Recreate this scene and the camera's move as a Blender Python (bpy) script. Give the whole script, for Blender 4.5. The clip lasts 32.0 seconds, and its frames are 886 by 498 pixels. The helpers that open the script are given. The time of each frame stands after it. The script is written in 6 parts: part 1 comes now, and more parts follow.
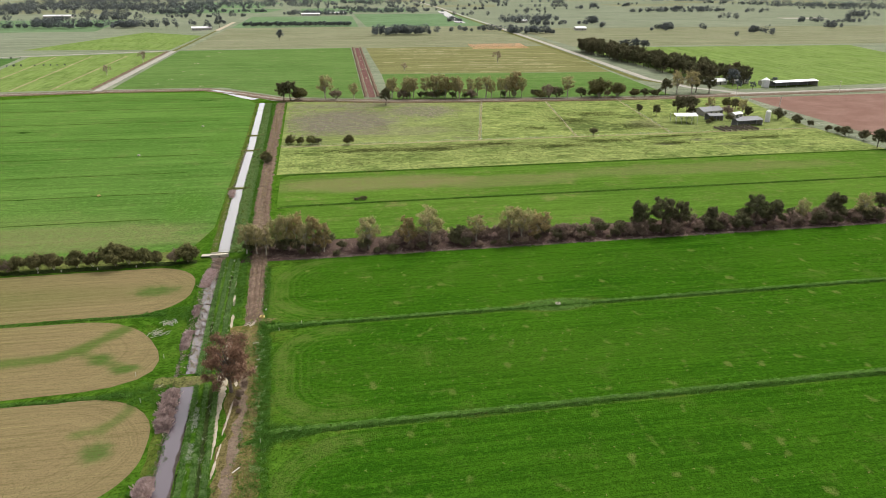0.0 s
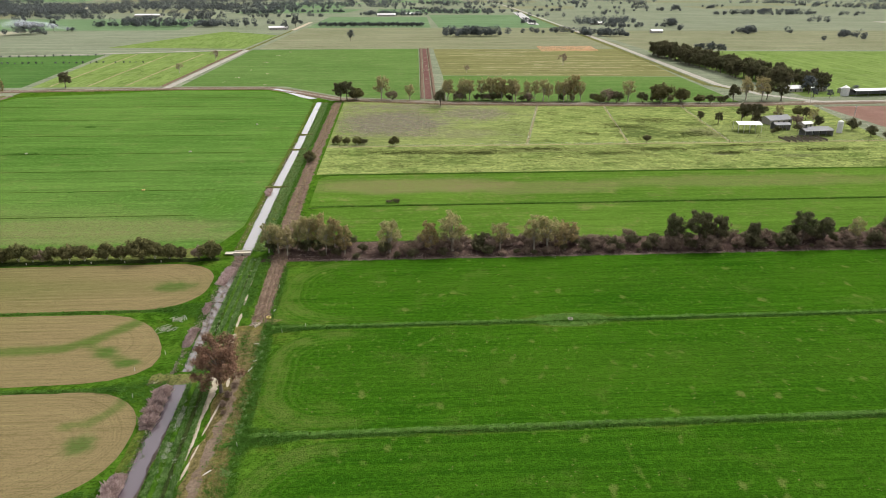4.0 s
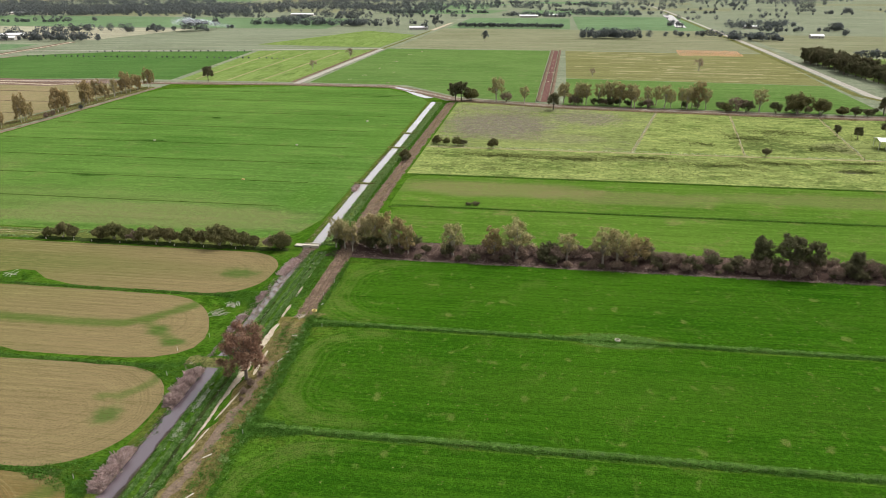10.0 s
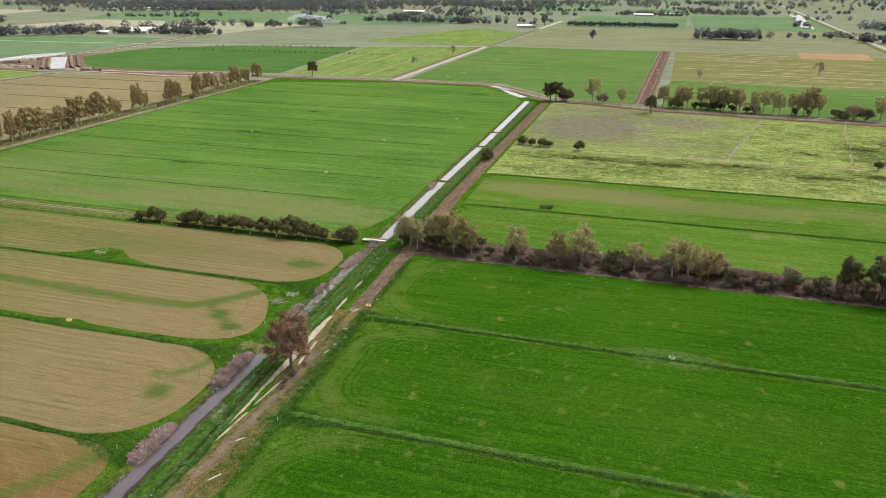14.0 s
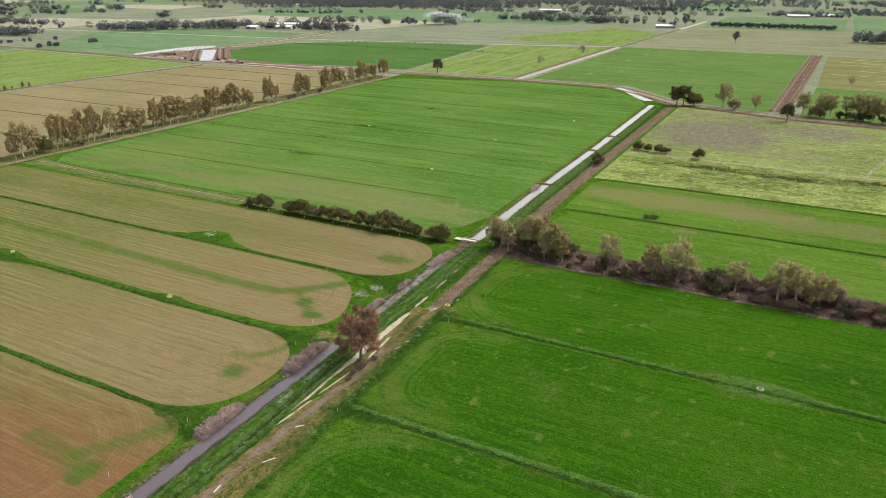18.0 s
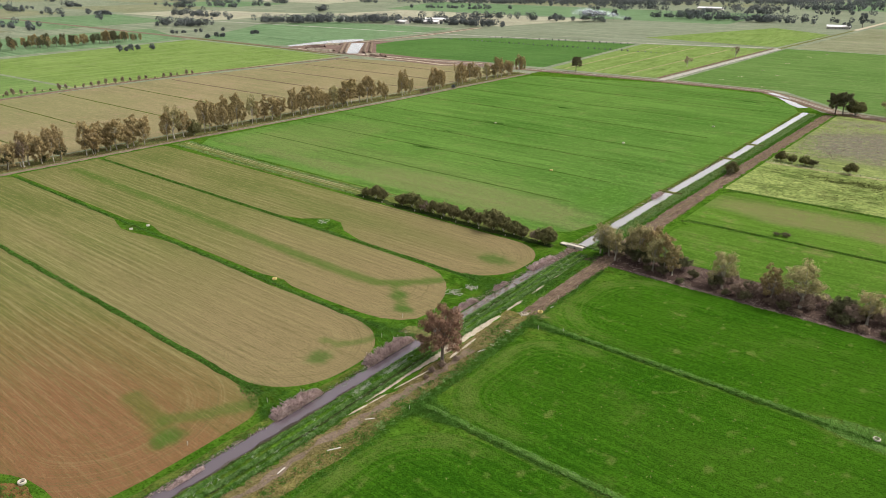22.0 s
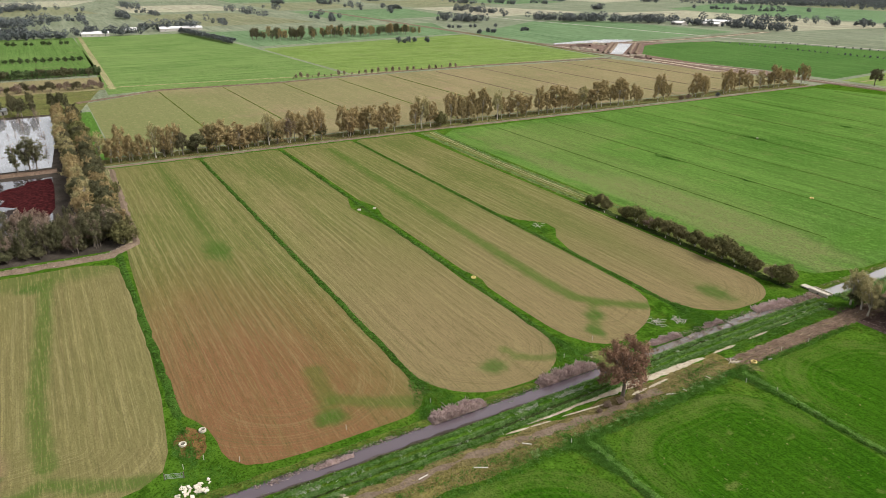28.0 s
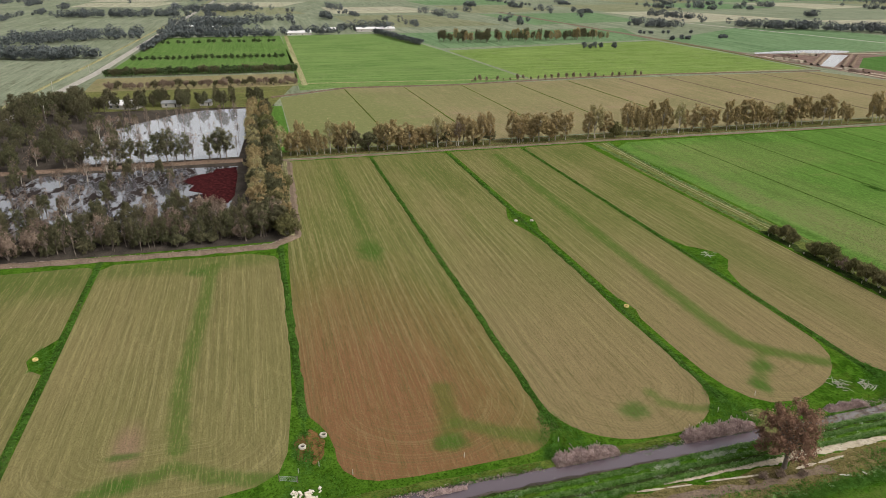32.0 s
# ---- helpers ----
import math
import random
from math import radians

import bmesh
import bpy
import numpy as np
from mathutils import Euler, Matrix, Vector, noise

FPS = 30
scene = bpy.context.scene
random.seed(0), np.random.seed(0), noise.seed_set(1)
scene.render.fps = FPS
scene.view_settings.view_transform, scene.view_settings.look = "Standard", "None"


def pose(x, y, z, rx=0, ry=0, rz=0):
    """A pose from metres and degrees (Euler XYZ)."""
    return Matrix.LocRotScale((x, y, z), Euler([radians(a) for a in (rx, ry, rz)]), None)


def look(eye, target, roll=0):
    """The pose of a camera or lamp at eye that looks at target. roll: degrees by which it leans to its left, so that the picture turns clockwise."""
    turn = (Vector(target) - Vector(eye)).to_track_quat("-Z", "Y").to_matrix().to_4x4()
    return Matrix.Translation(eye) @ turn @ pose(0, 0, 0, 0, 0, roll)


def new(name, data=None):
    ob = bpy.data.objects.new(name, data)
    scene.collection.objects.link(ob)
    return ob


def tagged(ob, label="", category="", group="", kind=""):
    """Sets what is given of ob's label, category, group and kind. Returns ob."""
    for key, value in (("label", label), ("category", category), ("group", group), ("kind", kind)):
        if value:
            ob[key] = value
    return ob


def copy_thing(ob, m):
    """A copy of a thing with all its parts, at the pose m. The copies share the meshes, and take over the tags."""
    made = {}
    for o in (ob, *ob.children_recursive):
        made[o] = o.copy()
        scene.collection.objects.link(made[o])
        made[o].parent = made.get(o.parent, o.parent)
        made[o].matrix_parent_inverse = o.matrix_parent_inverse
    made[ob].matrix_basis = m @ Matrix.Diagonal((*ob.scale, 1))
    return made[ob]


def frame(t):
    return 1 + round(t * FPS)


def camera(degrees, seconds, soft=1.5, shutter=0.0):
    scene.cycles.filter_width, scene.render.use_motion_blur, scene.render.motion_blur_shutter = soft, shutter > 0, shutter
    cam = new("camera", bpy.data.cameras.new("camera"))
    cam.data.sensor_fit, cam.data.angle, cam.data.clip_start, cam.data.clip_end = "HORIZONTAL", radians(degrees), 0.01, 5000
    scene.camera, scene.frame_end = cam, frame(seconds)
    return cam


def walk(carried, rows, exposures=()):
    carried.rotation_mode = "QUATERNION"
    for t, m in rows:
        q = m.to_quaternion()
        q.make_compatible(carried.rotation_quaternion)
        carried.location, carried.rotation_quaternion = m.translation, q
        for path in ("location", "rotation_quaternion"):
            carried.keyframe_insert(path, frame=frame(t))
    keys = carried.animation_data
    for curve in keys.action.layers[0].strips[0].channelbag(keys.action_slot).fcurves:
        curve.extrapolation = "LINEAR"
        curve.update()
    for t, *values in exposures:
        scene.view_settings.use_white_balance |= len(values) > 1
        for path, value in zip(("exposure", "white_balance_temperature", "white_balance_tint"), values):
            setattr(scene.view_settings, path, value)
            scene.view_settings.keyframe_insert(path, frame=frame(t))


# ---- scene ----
cam = camera(64.05, 32.0, 0.3)
PATH = [
    (0, pose(37.19, -236.40, 89.68, 69.006, 0, -10.238) @ pose(0, 0, 0, 0, 0, 0.146)),
    (3, pose(51.24, -234.26, 89.89, 69.050, 0, -5.580) @ pose(0, 0, 0, 0, 0, 0.196)),
    (6, pose(64.07, -232.46, 90.21, 69.059, 0, -0.438) @ pose(0, 0, 0, 0, 0, 0.156)),
    (9, pose(76.68, -229.46, 89.68, 69.110, 0, 5.668) @ pose(0, 0, 0, 0, 0, 0.133)),
    (13, pose(90.41, -225.48, 90.26, 68.956, 0, 14.227) @ pose(0, 0, 0, 0, 0, 0.170)),
    (16.5, pose(100.02, -219.83, 90.27, 68.800, 0, 23.163) @ pose(0, 0, 0, 0, 0, 0.133)),
    (19, pose(105.76, -215.07, 90.50, 68.699, 0, 30.276) @ pose(0, 0, 0, 0, 0, 0.158)),
    (23, pose(112.47, -205.21, 90.30, 68.379, 0, 42.434) @ pose(0, 0, 0, 0, 0, 0.091)),
    (25, pose(113.87, -199.69, 89.98, 68.350, 0, 49.640) @ pose(0, 0, 0, 0, 0, 0.038)),
    (28, pose(112.41, -191.31, 89.65, 68.272, 0, 60.445) @ pose(0, 0, 0, 0, 0, 0.223)),
    (30, pose(109.66, -186.28, 89.80, 68.350, 0, 67.778) @ pose(0, 0, 0, 0, 0, 0.203)),
    (32, pose(105.66, -181.57, 89.77, 68.458, 0, 75.185) @ pose(0, 0, 0, 0, 0, 0.139)),
]
walk(cam, PATH, [(0, 0.61), (21, 0.61), (28, 0.54), (30, 0.44), (32, 0.25)])

# ---- world and sun: bright overcast, sun in the north ----
SUN_EL, SUN_AZ = 48, 40
world = bpy.data.worlds.new("overcast_sky")
scene.world = world
world.use_nodes = True
wn = world.node_tree
sky = wn.nodes.new("ShaderNodeTexSky")
sky.sky_type, sky.sun_disc = "NISHITA", False
sky.sun_elevation, sky.sun_rotation = radians(SUN_EL), radians(SUN_AZ)
sky.dust_density, sky.air_density, sky.ozone_density = 5.0, 1.0, 1.0
pale = wn.nodes.new("ShaderNodeHueSaturation")
pale.inputs["Saturation"].default_value = 0.15
pale.inputs["Value"].default_value = 1.35
wn.links.new(sky.outputs[0], pale.inputs["Color"])
wn.links.new(pale.outputs[0], wn.nodes["Background"].inputs[0])
wn.nodes["Background"].inputs[1].default_value = 0.135
sun = new("sun", bpy.data.lights.new("sun", "SUN"))
sun.data.energy, sun.data.angle, sun.data.color = 1.25, radians(15), (1.0, 0.96, 0.9)
ax, el = radians(SUN_AZ), radians(SUN_EL)
sun.matrix_world = look((300 * math.sin(ax) * math.cos(el), 300 * math.cos(ax) * math.cos(el), 300 * math.sin(el)), (0, 0, 0))


# ---- material helpers ----
class Nodes:
    def __init__(self, name, spec=0.0):
        self.mat = bpy.data.materials.new(name)
        self.mat.use_nodes = True
        self.t = self.mat.node_tree
        self.bsdf = self.t.nodes["Principled BSDF"]
        self.bsdf.inputs["Specular IOR Level"].default_value = spec
        self.pos = self.t.nodes.new("ShaderNodeNewGeometry").outputs["Position"]

    def put(self, socket, v):
        if isinstance(v, bpy.types.NodeSocket):
            self.t.links.new(v, socket)
        elif isinstance(v, tuple) and len(v) == 3 and socket.type == "RGBA":
            socket.default_value = (*v, 1)
        else:
            socket.default_value = v

    def math(self, op, a, b=0.0, clamp=False):
        n = self.t.nodes.new("ShaderNodeMath")
        n.operation, n.use_clamp = op, clamp
        self.put(n.inputs[0], a), self.put(n.inputs[1], b)
        return n.outputs[0]

    def vec(self, scale, at=None, shift=(0, 0, 0)):
        n = self.t.nodes.new("ShaderNodeMapping")
        self.put(n.inputs[0], at or self.pos)
        n.inputs[1].default_value, n.inputs[3].default_value = shift, scale
        return n.outputs[0]

    def noise(self, scale, detail=3, rough=0.55, at=None, shift=(0, 0, 0)):
        n = self.t.nodes.new("ShaderNodeTexNoise")
        s = scale if isinstance(scale, tuple) else (scale, scale, scale)
        self.put(n.inputs["Vector"], self.vec(s, at, shift))
        n.inputs["Scale"].default_value, n.inputs["Detail"].default_value, n.inputs["Roughness"].default_value = 1.0, detail, rough
        return n.outputs[0]

    def step(self, v, lo, hi):
        n = self.t.nodes.new("ShaderNodeMapRange")
        n.interpolation_type = "SMOOTHSTEP"
        self.put(n.inputs[0], v)
        n.inputs[1].default_value, n.inputs[2].default_value = lo, hi
        return n.outputs[0]

    def mix(self, f, a, b):
        n = self.t.nodes.new("ShaderNodeMix")
        n.data_type = "RGBA"
        self.put(n.inputs[0], f), self.put(n.inputs[6], a), self.put(n.inputs[7], b)
        return n.outputs[2]

    def xy(self):
        n = self.t.nodes.new("ShaderNodeSeparateXYZ")
        self.put(n.inputs[0], self.pos)
        return n.outputs[0], n.outputs[1]

    def blob(self, x, y, rx, ry, soft=0.5, wob=0.5, wscale=0.12):
        """1 inside an uneven ellipse on the ground, 0 outside."""
        px, py = self.xy()
        dx = self.math("DIVIDE", self.math("SUBTRACT", px, x), rx)
        dy = self.math("DIVIDE", self.math("SUBTRACT", py, y), ry)
        d = self.math("SQRT", self.math("ADD", self.math("MULTIPLY", dx, dx), self.math("MULTIPLY", dy, dy)))
        d = self.math("ADD", d, self.math("MULTIPLY", self.math("SUBTRACT", self.noise(wscale, 3), 0.5), wob * 2))
        return self.step(d, 1.0 + soft / 2, 1.0 - soft / 2)

    def around(self, box, radius):
        """Distance from the rounded edge of a field, negative inside."""
        x0, y0, x1, y1 = box
        px, py = self.xy()
        qx = self.math("ADD", self.math("SUBTRACT", self.math("ABSOLUTE", self.math("SUBTRACT", px, (x0 + x1) / 2)), (x1 - x0) / 2), radius)
        qy = self.math("ADD", self.math("SUBTRACT", self.math("ABSOLUTE", self.math("SUBTRACT", py, (y0 + y1) / 2)), (y1 - y0) / 2), radius)
        mx, my = self.math("MAXIMUM", qx, 0.0), self.math("MAXIMUM", qy, 0.0)
        d = self.math("SQRT", self.math("ADD", self.math("MULTIPLY", mx, mx), self.math("MULTIPLY", my, my)))
        d = self.math("ADD", d, self.math("MINIMUM", self.math("MAXIMUM", qx, qy), 0.0))
        return self.math("SUBTRACT", d, radius)

    def stroke(self, pts, width, wob=1.5):
        """1 along a line of points on the ground, fading out at the given width."""
        px, py = self.xy()
        best = None
        for (x0, y0), (x1, y1) in zip(pts, pts[1:]):
            dx, dy = x1 - x0, y1 - y0
            l2 = dx * dx + dy * dy
            rx, ry = self.math("SUBTRACT", px, x0), self.math("SUBTRACT", py, y0)
            t = self.math("ADD", self.math("MULTIPLY", rx, dx / l2), self.math("MULTIPLY", ry, dy / l2), True)
            ex = self.math("SUBTRACT", rx, self.math("MULTIPLY", t, dx))
            ey = self.math("SUBTRACT", ry, self.math("MULTIPLY", t, dy))
            d = self.math("SQRT", self.math("ADD", self.math("MULTIPLY", ex, ex), self.math("MULTIPLY", ey, ey)))
            best = d if best is None else self.math("MINIMUM", best, d)
        best = self.math("ADD", best, self.math("MULTIPLY", self.math("SUBTRACT", self.noise(0.25, 4, 0.65), 0.5), wob * 2))
        return self.step(best, width, width * 0.15)

    def bump(self, h, strength, dist):
        n = self.t.nodes.new("ShaderNodeBump")
        n.inputs["Strength"].default_value, n.inputs["Distance"].default_value = strength, dist
        self.put(n.inputs["Height"], h)
        self.t.links.new(n.outputs[0], self.bsdf.inputs["Normal"])

    def done(self, colour, rough=0.9):
        self.put(self.bsdf.inputs["Base Color"], colour)
        self.put(self.bsdf.inputs["Roughness"], rough)
        return self.mat


def turf(name, low, high, dry, dry_amount=0.3, big=0.012, streak=(0.01, 0.25, 1), fine=1.6, spots=0.0, marks=(), con=1.0, rim=None, grain=1.0):
    """Grass or crop: two tones, dry patches, sowing streaks and a fine grain; rim: rows round a field's end."""
    n = Nodes(name)
    c = n.mix(n.step(n.noise(big, 4), 0.3, 0.7), low, high)
    c = n.mix(n.math("MULTIPLY", n.step(n.noise(streak, 4, 0.65), 0.45, 0.65), 0.8 * con), c, tuple(v * 1.18 for v in high))
    c = n.mix(n.math("MULTIPLY", n.step(n.noise(streak, 5, 0.7, shift=(13, 5, 0)), 0.52, 0.68), 0.5 * con), c, tuple(v * 0.72 for v in low))
    fs = (streak[0] * 3, streak[1] * 3.5, 1)
    c = n.mix(n.math("MULTIPLY", n.step(n.noise(fs, 5, 0.75, shift=(2, 21, 0)), 0.5, 0.64), 0.55 * con), c, tuple(v * 1.4 for v in high))
    c = n.mix(n.math("MULTIPLY", n.step(n.noise(fs, 5, 0.75, shift=(9, 4, 0)), 0.5, 0.64), 0.6 * con), c, tuple(v * 0.5 for v in low))
    c = n.mix(n.math("MULTIPLY", n.step(n.noise(0.07, 6, 0.7, shift=(7, 3, 0)), 0.52, 0.72), dry_amount), c, dry)
    if rim:
        d = n.around(*rim)
        px, py = n.xy()
        west = n.step(px, rim[0][0] + 26, rim[0][0] + 10)
        line = n.step(n.math("ADD", n.math("SINE", n.math("MULTIPLY", d, 3.4)), n.math("MULTIPLY", n.noise(0.3, 5, 0.7), 1.6)), 0.75, 1.5)
        band = n.math("MULTIPLY", n.step(d, -13, -5), n.math("MULTIPLY", west, 0.16))
        c = n.mix(n.math("MULTIPLY", band, line), c, tuple(v * 1.25 for v in dry))
        ring = n.math("MULTIPLY", n.step(d, -6.5, -3.5), n.step(d, -0.3, -1.8))
        ring = n.math("MULTIPLY", ring, n.math("MULTIPLY", n.step(n.noise(0.16, 5, 0.7, shift=(4, 9, 0)), 0.35, 0.65), 0.5))
        c = n.mix(n.math("MULTIPLY", ring, n.step(px, rim[0][0] + 34, rim[0][0] + 12)), c, tuple(v * 1.15 for v in dry))
        edge = n.math("MULTIPLY", n.step(d, -6, -1), n.step(n.noise(0.11, 5, 0.65, shift=(40, 2, 0)), 0.4, 0.6))
        c = n.mix(n.math("MULTIPLY", edge, n.math("MULTIPLY", west, 0.42)), c, dry)
    if spots:
        m = n.math("ADD", n.noise((0.27, 0.2, 1), 1, 0.3, shift=(31, 17, 0)), n.math("MULTIPLY", n.math("SUBTRACT", n.noise(0.9, 4, 0.7), 0.5), 0.22))
        c = n.mix(n.math("MULTIPLY", n.step(m, 0.655, 0.80), spots), c, tuple(v * 1.1 for v in dry))
    for x, y, rx, ry, k, tone in marks:
        c = n.mix(n.math("MULTIPLY", n.blob(x, y, rx, ry, 0.7, 0.5, 0.05), k), c, tone)
    g = n.noise(fine, 5, 0.75)
    f = n.noise(fine * 0.3, 4, 0.7, shift=(3, 9, 0))
    c = n.mix(n.math("MULTIPLY", n.step(g, 0.46, 0.62), 0.7 * grain), c, tuple(v * 0.36 for v in low))
    c = n.mix(n.math("MULTIPLY", n.step(f, 0.5, 0.66), 0.5 * grain), c, tuple(v * 1.5 for v in high))
    n.bump(g, 0.9, 0.35)
    return n.done(c)


def soil(name, low, high, scale=0.15, bump=0.2):
    n = Nodes(name)
    c = n.mix(n.step(n.noise(scale, 5, 0.6), 0.3, 0.7), low, high)
    g = n.noise(1.8, 5, 0.7)
    c = n.mix(n.math("MULTIPLY", n.step(g, 0.42, 0.66), 0.7), c, tuple(v * 0.5 for v in low))
    n.bump(g, 0.8, bump)
    return n.done(c)


def leafy(name, low, high, warm=None):
    n = Nodes(name)
    rnd = n.t.nodes.new("ShaderNodeNewGeometry").outputs["Random Per Island"]
    per = n.t.nodes.new("ShaderNodeObjectInfo").outputs["Random"]
    c = n.mix(rnd, low, high)
    c = n.mix(n.math("MULTIPLY", per, 0.5), c, warm or tuple(0.8 * v for v in low))
    lump = n.noise(0.75, 3, 0.6)
    c = n.mix(n.math("MULTIPLY", n.step(lump, 0.5, 0.34), 0.4), c, tuple(0.5 * v for v in low))
    c = n.mix(n.math("MULTIPLY", n.step(lump, 0.5, 0.66), 0.4), c, tuple(1.15 * v for v in high))
    n.done(c, 0.65)
    tr = n.t.nodes.new("ShaderNodeBsdfTranslucent")
    n.put(tr.inputs[0], c)
    mx = n.t.nodes.new("ShaderNodeMixShader")
    mx.inputs[0].default_value = 0.35
    n.t.links.new(n.bsdf.outputs[0], mx.inputs[1])
    n.t.links.new(tr.outputs[0], mx.inputs[2])
    n.t.links.new(mx.outputs[0], n.t.nodes["Material Output"].inputs[0])
    return n.mat


def plain(name, colour, rough=0.6, metal=0.0, grain=0.3, scale=1.5):
    n = Nodes(name, 0.3)
    c = n.mix(n.math("MULTIPLY", n.step(n.noise(scale, 5, 0.65), 0.35, 0.75), grain), colour, tuple(v * 0.5 for v in colour))
    n.bsdf.inputs["Metallic"].default_value = metal
    return n.done(c, rough)


# mud: body colour under the gloss; pale waters keep reflected sky in it.
def watery(name, mud, ripple=0.02, weed=None, weed_at=0.6, weed_scale=(0.5, 0.12, 1), ior=1.33):
    n = Nodes(name)
    n.bsdf.inputs["Specular IOR Level"].default_value = 0.75
    n.bsdf.inputs["IOR"].default_value = ior
    c, r = mud, 0.02
    if weed:
        m = n.step(n.noise(weed_scale, 5, 0.65), weed_at - 0.04, weed_at + 0.04)
        c = n.mix(m, mud, weed)
        r = n.math("MULTIPLY_ADD", m, 0.85)
        r.node.inputs[2].default_value = 0.02
        n.put(n.bsdf.inputs["Specular IOR Level"], n.math("SUBTRACT", 1.0, m))
    n.bump(n.noise(1.2, 3), ripple, 0.1)
    return n.done(c, r)


def bay_mat(name, box, radius, straw, green, rows=2.3, red=None, patches=(), streaks=(), swoosh=()):
    """Young crop on a border-check bay: drill rows run round the bay, bare soil shows between them."""
    n = Nodes(name)
    x0, y0, x1, y1 = box
    px, py = n.xy()
    d = n.math("ADD", n.around(box, radius), radius)
    wob = n.math("MULTIPLY", n.math("SUBTRACT", n.noise(0.05, 2), 0.5), 1.6)
    ring = n.t.nodes.new("ShaderNodeCombineXYZ")
    n.put(ring.inputs[0], n.math("ADD", d, wob)), n.put(ring.inputs[1], n.math("MULTIPLY", px, 0.02))
    turn = n.math("ADD", n.step(px, x1 - 30, x1 - 14), n.step(px, x0 + 20, x0 + 8), True)
    sel = n.t.nodes.new("ShaderNodeMix")
    n.put(sel.inputs[0], turn), n.put(sel.inputs[2], n.noise((0.012, 1.4, 1), 4, 0.72, shift=(y0, 1, 0))), n.put(sel.inputs[3], n.noise(1.35, 4, 0.72, at=ring.outputs[0]))
    drill = n.math("SINE", n.math("ADD", n.math("MULTIPLY", py, 6.283 / rows), n.math("MULTIPLY", n.noise((0.03, 0.03, 1), 3), 9.0)))
    drill = n.math("MULTIPLY", drill, n.math("MULTIPLY", n.step(n.noise((0.02, 0.07, 1), 3, shift=(5, y1, 0)), 0.36, 0.62), n.math("SUBTRACT", 0.115, n.math("MULTIPLY", turn, 0.115))))
    row = n.math("ADD", sel.outputs[0], drill)
    big = n.noise((0.012, 0.03, 1), 4, shift=(x0 * 0.1, y0, 0))
    c = n.mix(n.step(big, 0.22, 0.56), straw, green)
    calm = 1.0
    if red:
        rc, cx, cy, rx, ry = red
        clay = n.blob(cx, cy, rx, ry, 1.5, 0.25, 0.05)
        c = n.mix(clay, c, rc)
        calm = n.math("SUBTRACT", 1.0, n.math("MULTIPLY", clay, 0.55))
    c = n.mix(n.math("MULTIPLY", n.math("MULTIPLY", n.step(row, 0.52, 0.64), 0.46), calm), c, tuple(v * 1.35 + 0.015 for v in straw))
    c = n.mix(n.math("MULTIPLY", n.step(row, 0.47, 0.35), 0.5), c, tuple(v * 0.62 for v in straw))
    for cx, cy, rx, ry, k in streaks:
        c = n.mix(n.math("MULTIPLY", n.blob(cx, cy, rx, ry, 1.4, 0.14, 0.06), k), c, (0.05, 0.085, 0.014))
    band = n.noise((0.005, 0.4, 1), 3, 0.6, shift=(x0, 3, 0))
    c = n.mix(n.math("MULTIPLY", n.math("MULTIPLY", n.step(band, 0.5, 0.68), 0.3), calm), c, tuple(v * 1.22 for v in straw))
    c = n.mix(n.math("MULTIPLY", n.math("MULTIPLY", n.step(band, 0.48, 0.32), 0.3), calm), c, tuple(v * 0.86 for v in green))
    for pts, w, k in swoosh:
        c = n.mix(n.math("MULTIPLY", n.stroke(pts, w), k), c, (0.042, 0.088, 0.011))
    for cx, cy, rx, ry in patches:
        c = n.mix(n.math("MULTIPLY", n.blob(cx, cy, rx, ry, 1.2, 0.75, 0.33), 0.75), c, (0.028, 0.08, 0.009))
    fleck = n.math("ADD", n.math("MULTIPLY", n.noise((0.3, 2.4, 1), 5, 0.8), 0.55), n.math("MULTIPLY", n.noise((0.03, 1.5, 1), 4, 0.75, shift=(4, 7, 0)), 0.45))
    c = n.mix(n.math("MULTIPLY", n.math("MULTIPLY", n.step(fleck, 0.5, 0.62), 0.45), calm), c, tuple(v * 1.4 for v in straw))
    c = n.mix(n.math("MULTIPLY", n.step(fleck, 0.49, 0.38), 0.5), c, tuple(v * 0.62 for v in green))
    mid = n.noise((0.11, 0.95, 1), 5, 0.78, shift=(y0, 8, 0))
    c = n.mix(n.math("MULTIPLY", n.math("MULTIPLY", n.step(mid, 0.52, 0.66), 0.35), calm), c, tuple(v * 1.5 for v in straw))
    c = n.mix(n.math("MULTIPLY", n.step(mid, 0.47, 0.34), 0.32), c, tuple(v * 0.58 for v in green))
    g = n.noise(2.2, 5, 0.8)
    c = n.mix(n.math("MULTIPLY", n.step(g, 0.48, 0.66), 0.7), c, tuple(v * 0.48 for v in straw))
    n.bump(n.math("ADD", n.math("MULTIPLY", row, 0.5), g), 0.5, 0.2)
    return n.done(c)


# ---- materials ----
EMARK = [(120, -30, 110, 9, 0.22, (0.046, 0.096, 0.010)), (130, -82, 90, 10, 0.25, (0.046, 0.094, 0.010)), (104, -57, 12, 4.2, 0.7, (0.115, 0.115, 0.032))]


def ryegrass(name, rim):
    return turf(name, (0.0175, 0.063, 0.0035), (0.035, 0.093, 0.006), (0.098, 0.126, 0.028), 0.34, 0.014, (0.02, 0.4, 1), 2.4, 0.85, EMARK, 0.75, rim, 0.85)


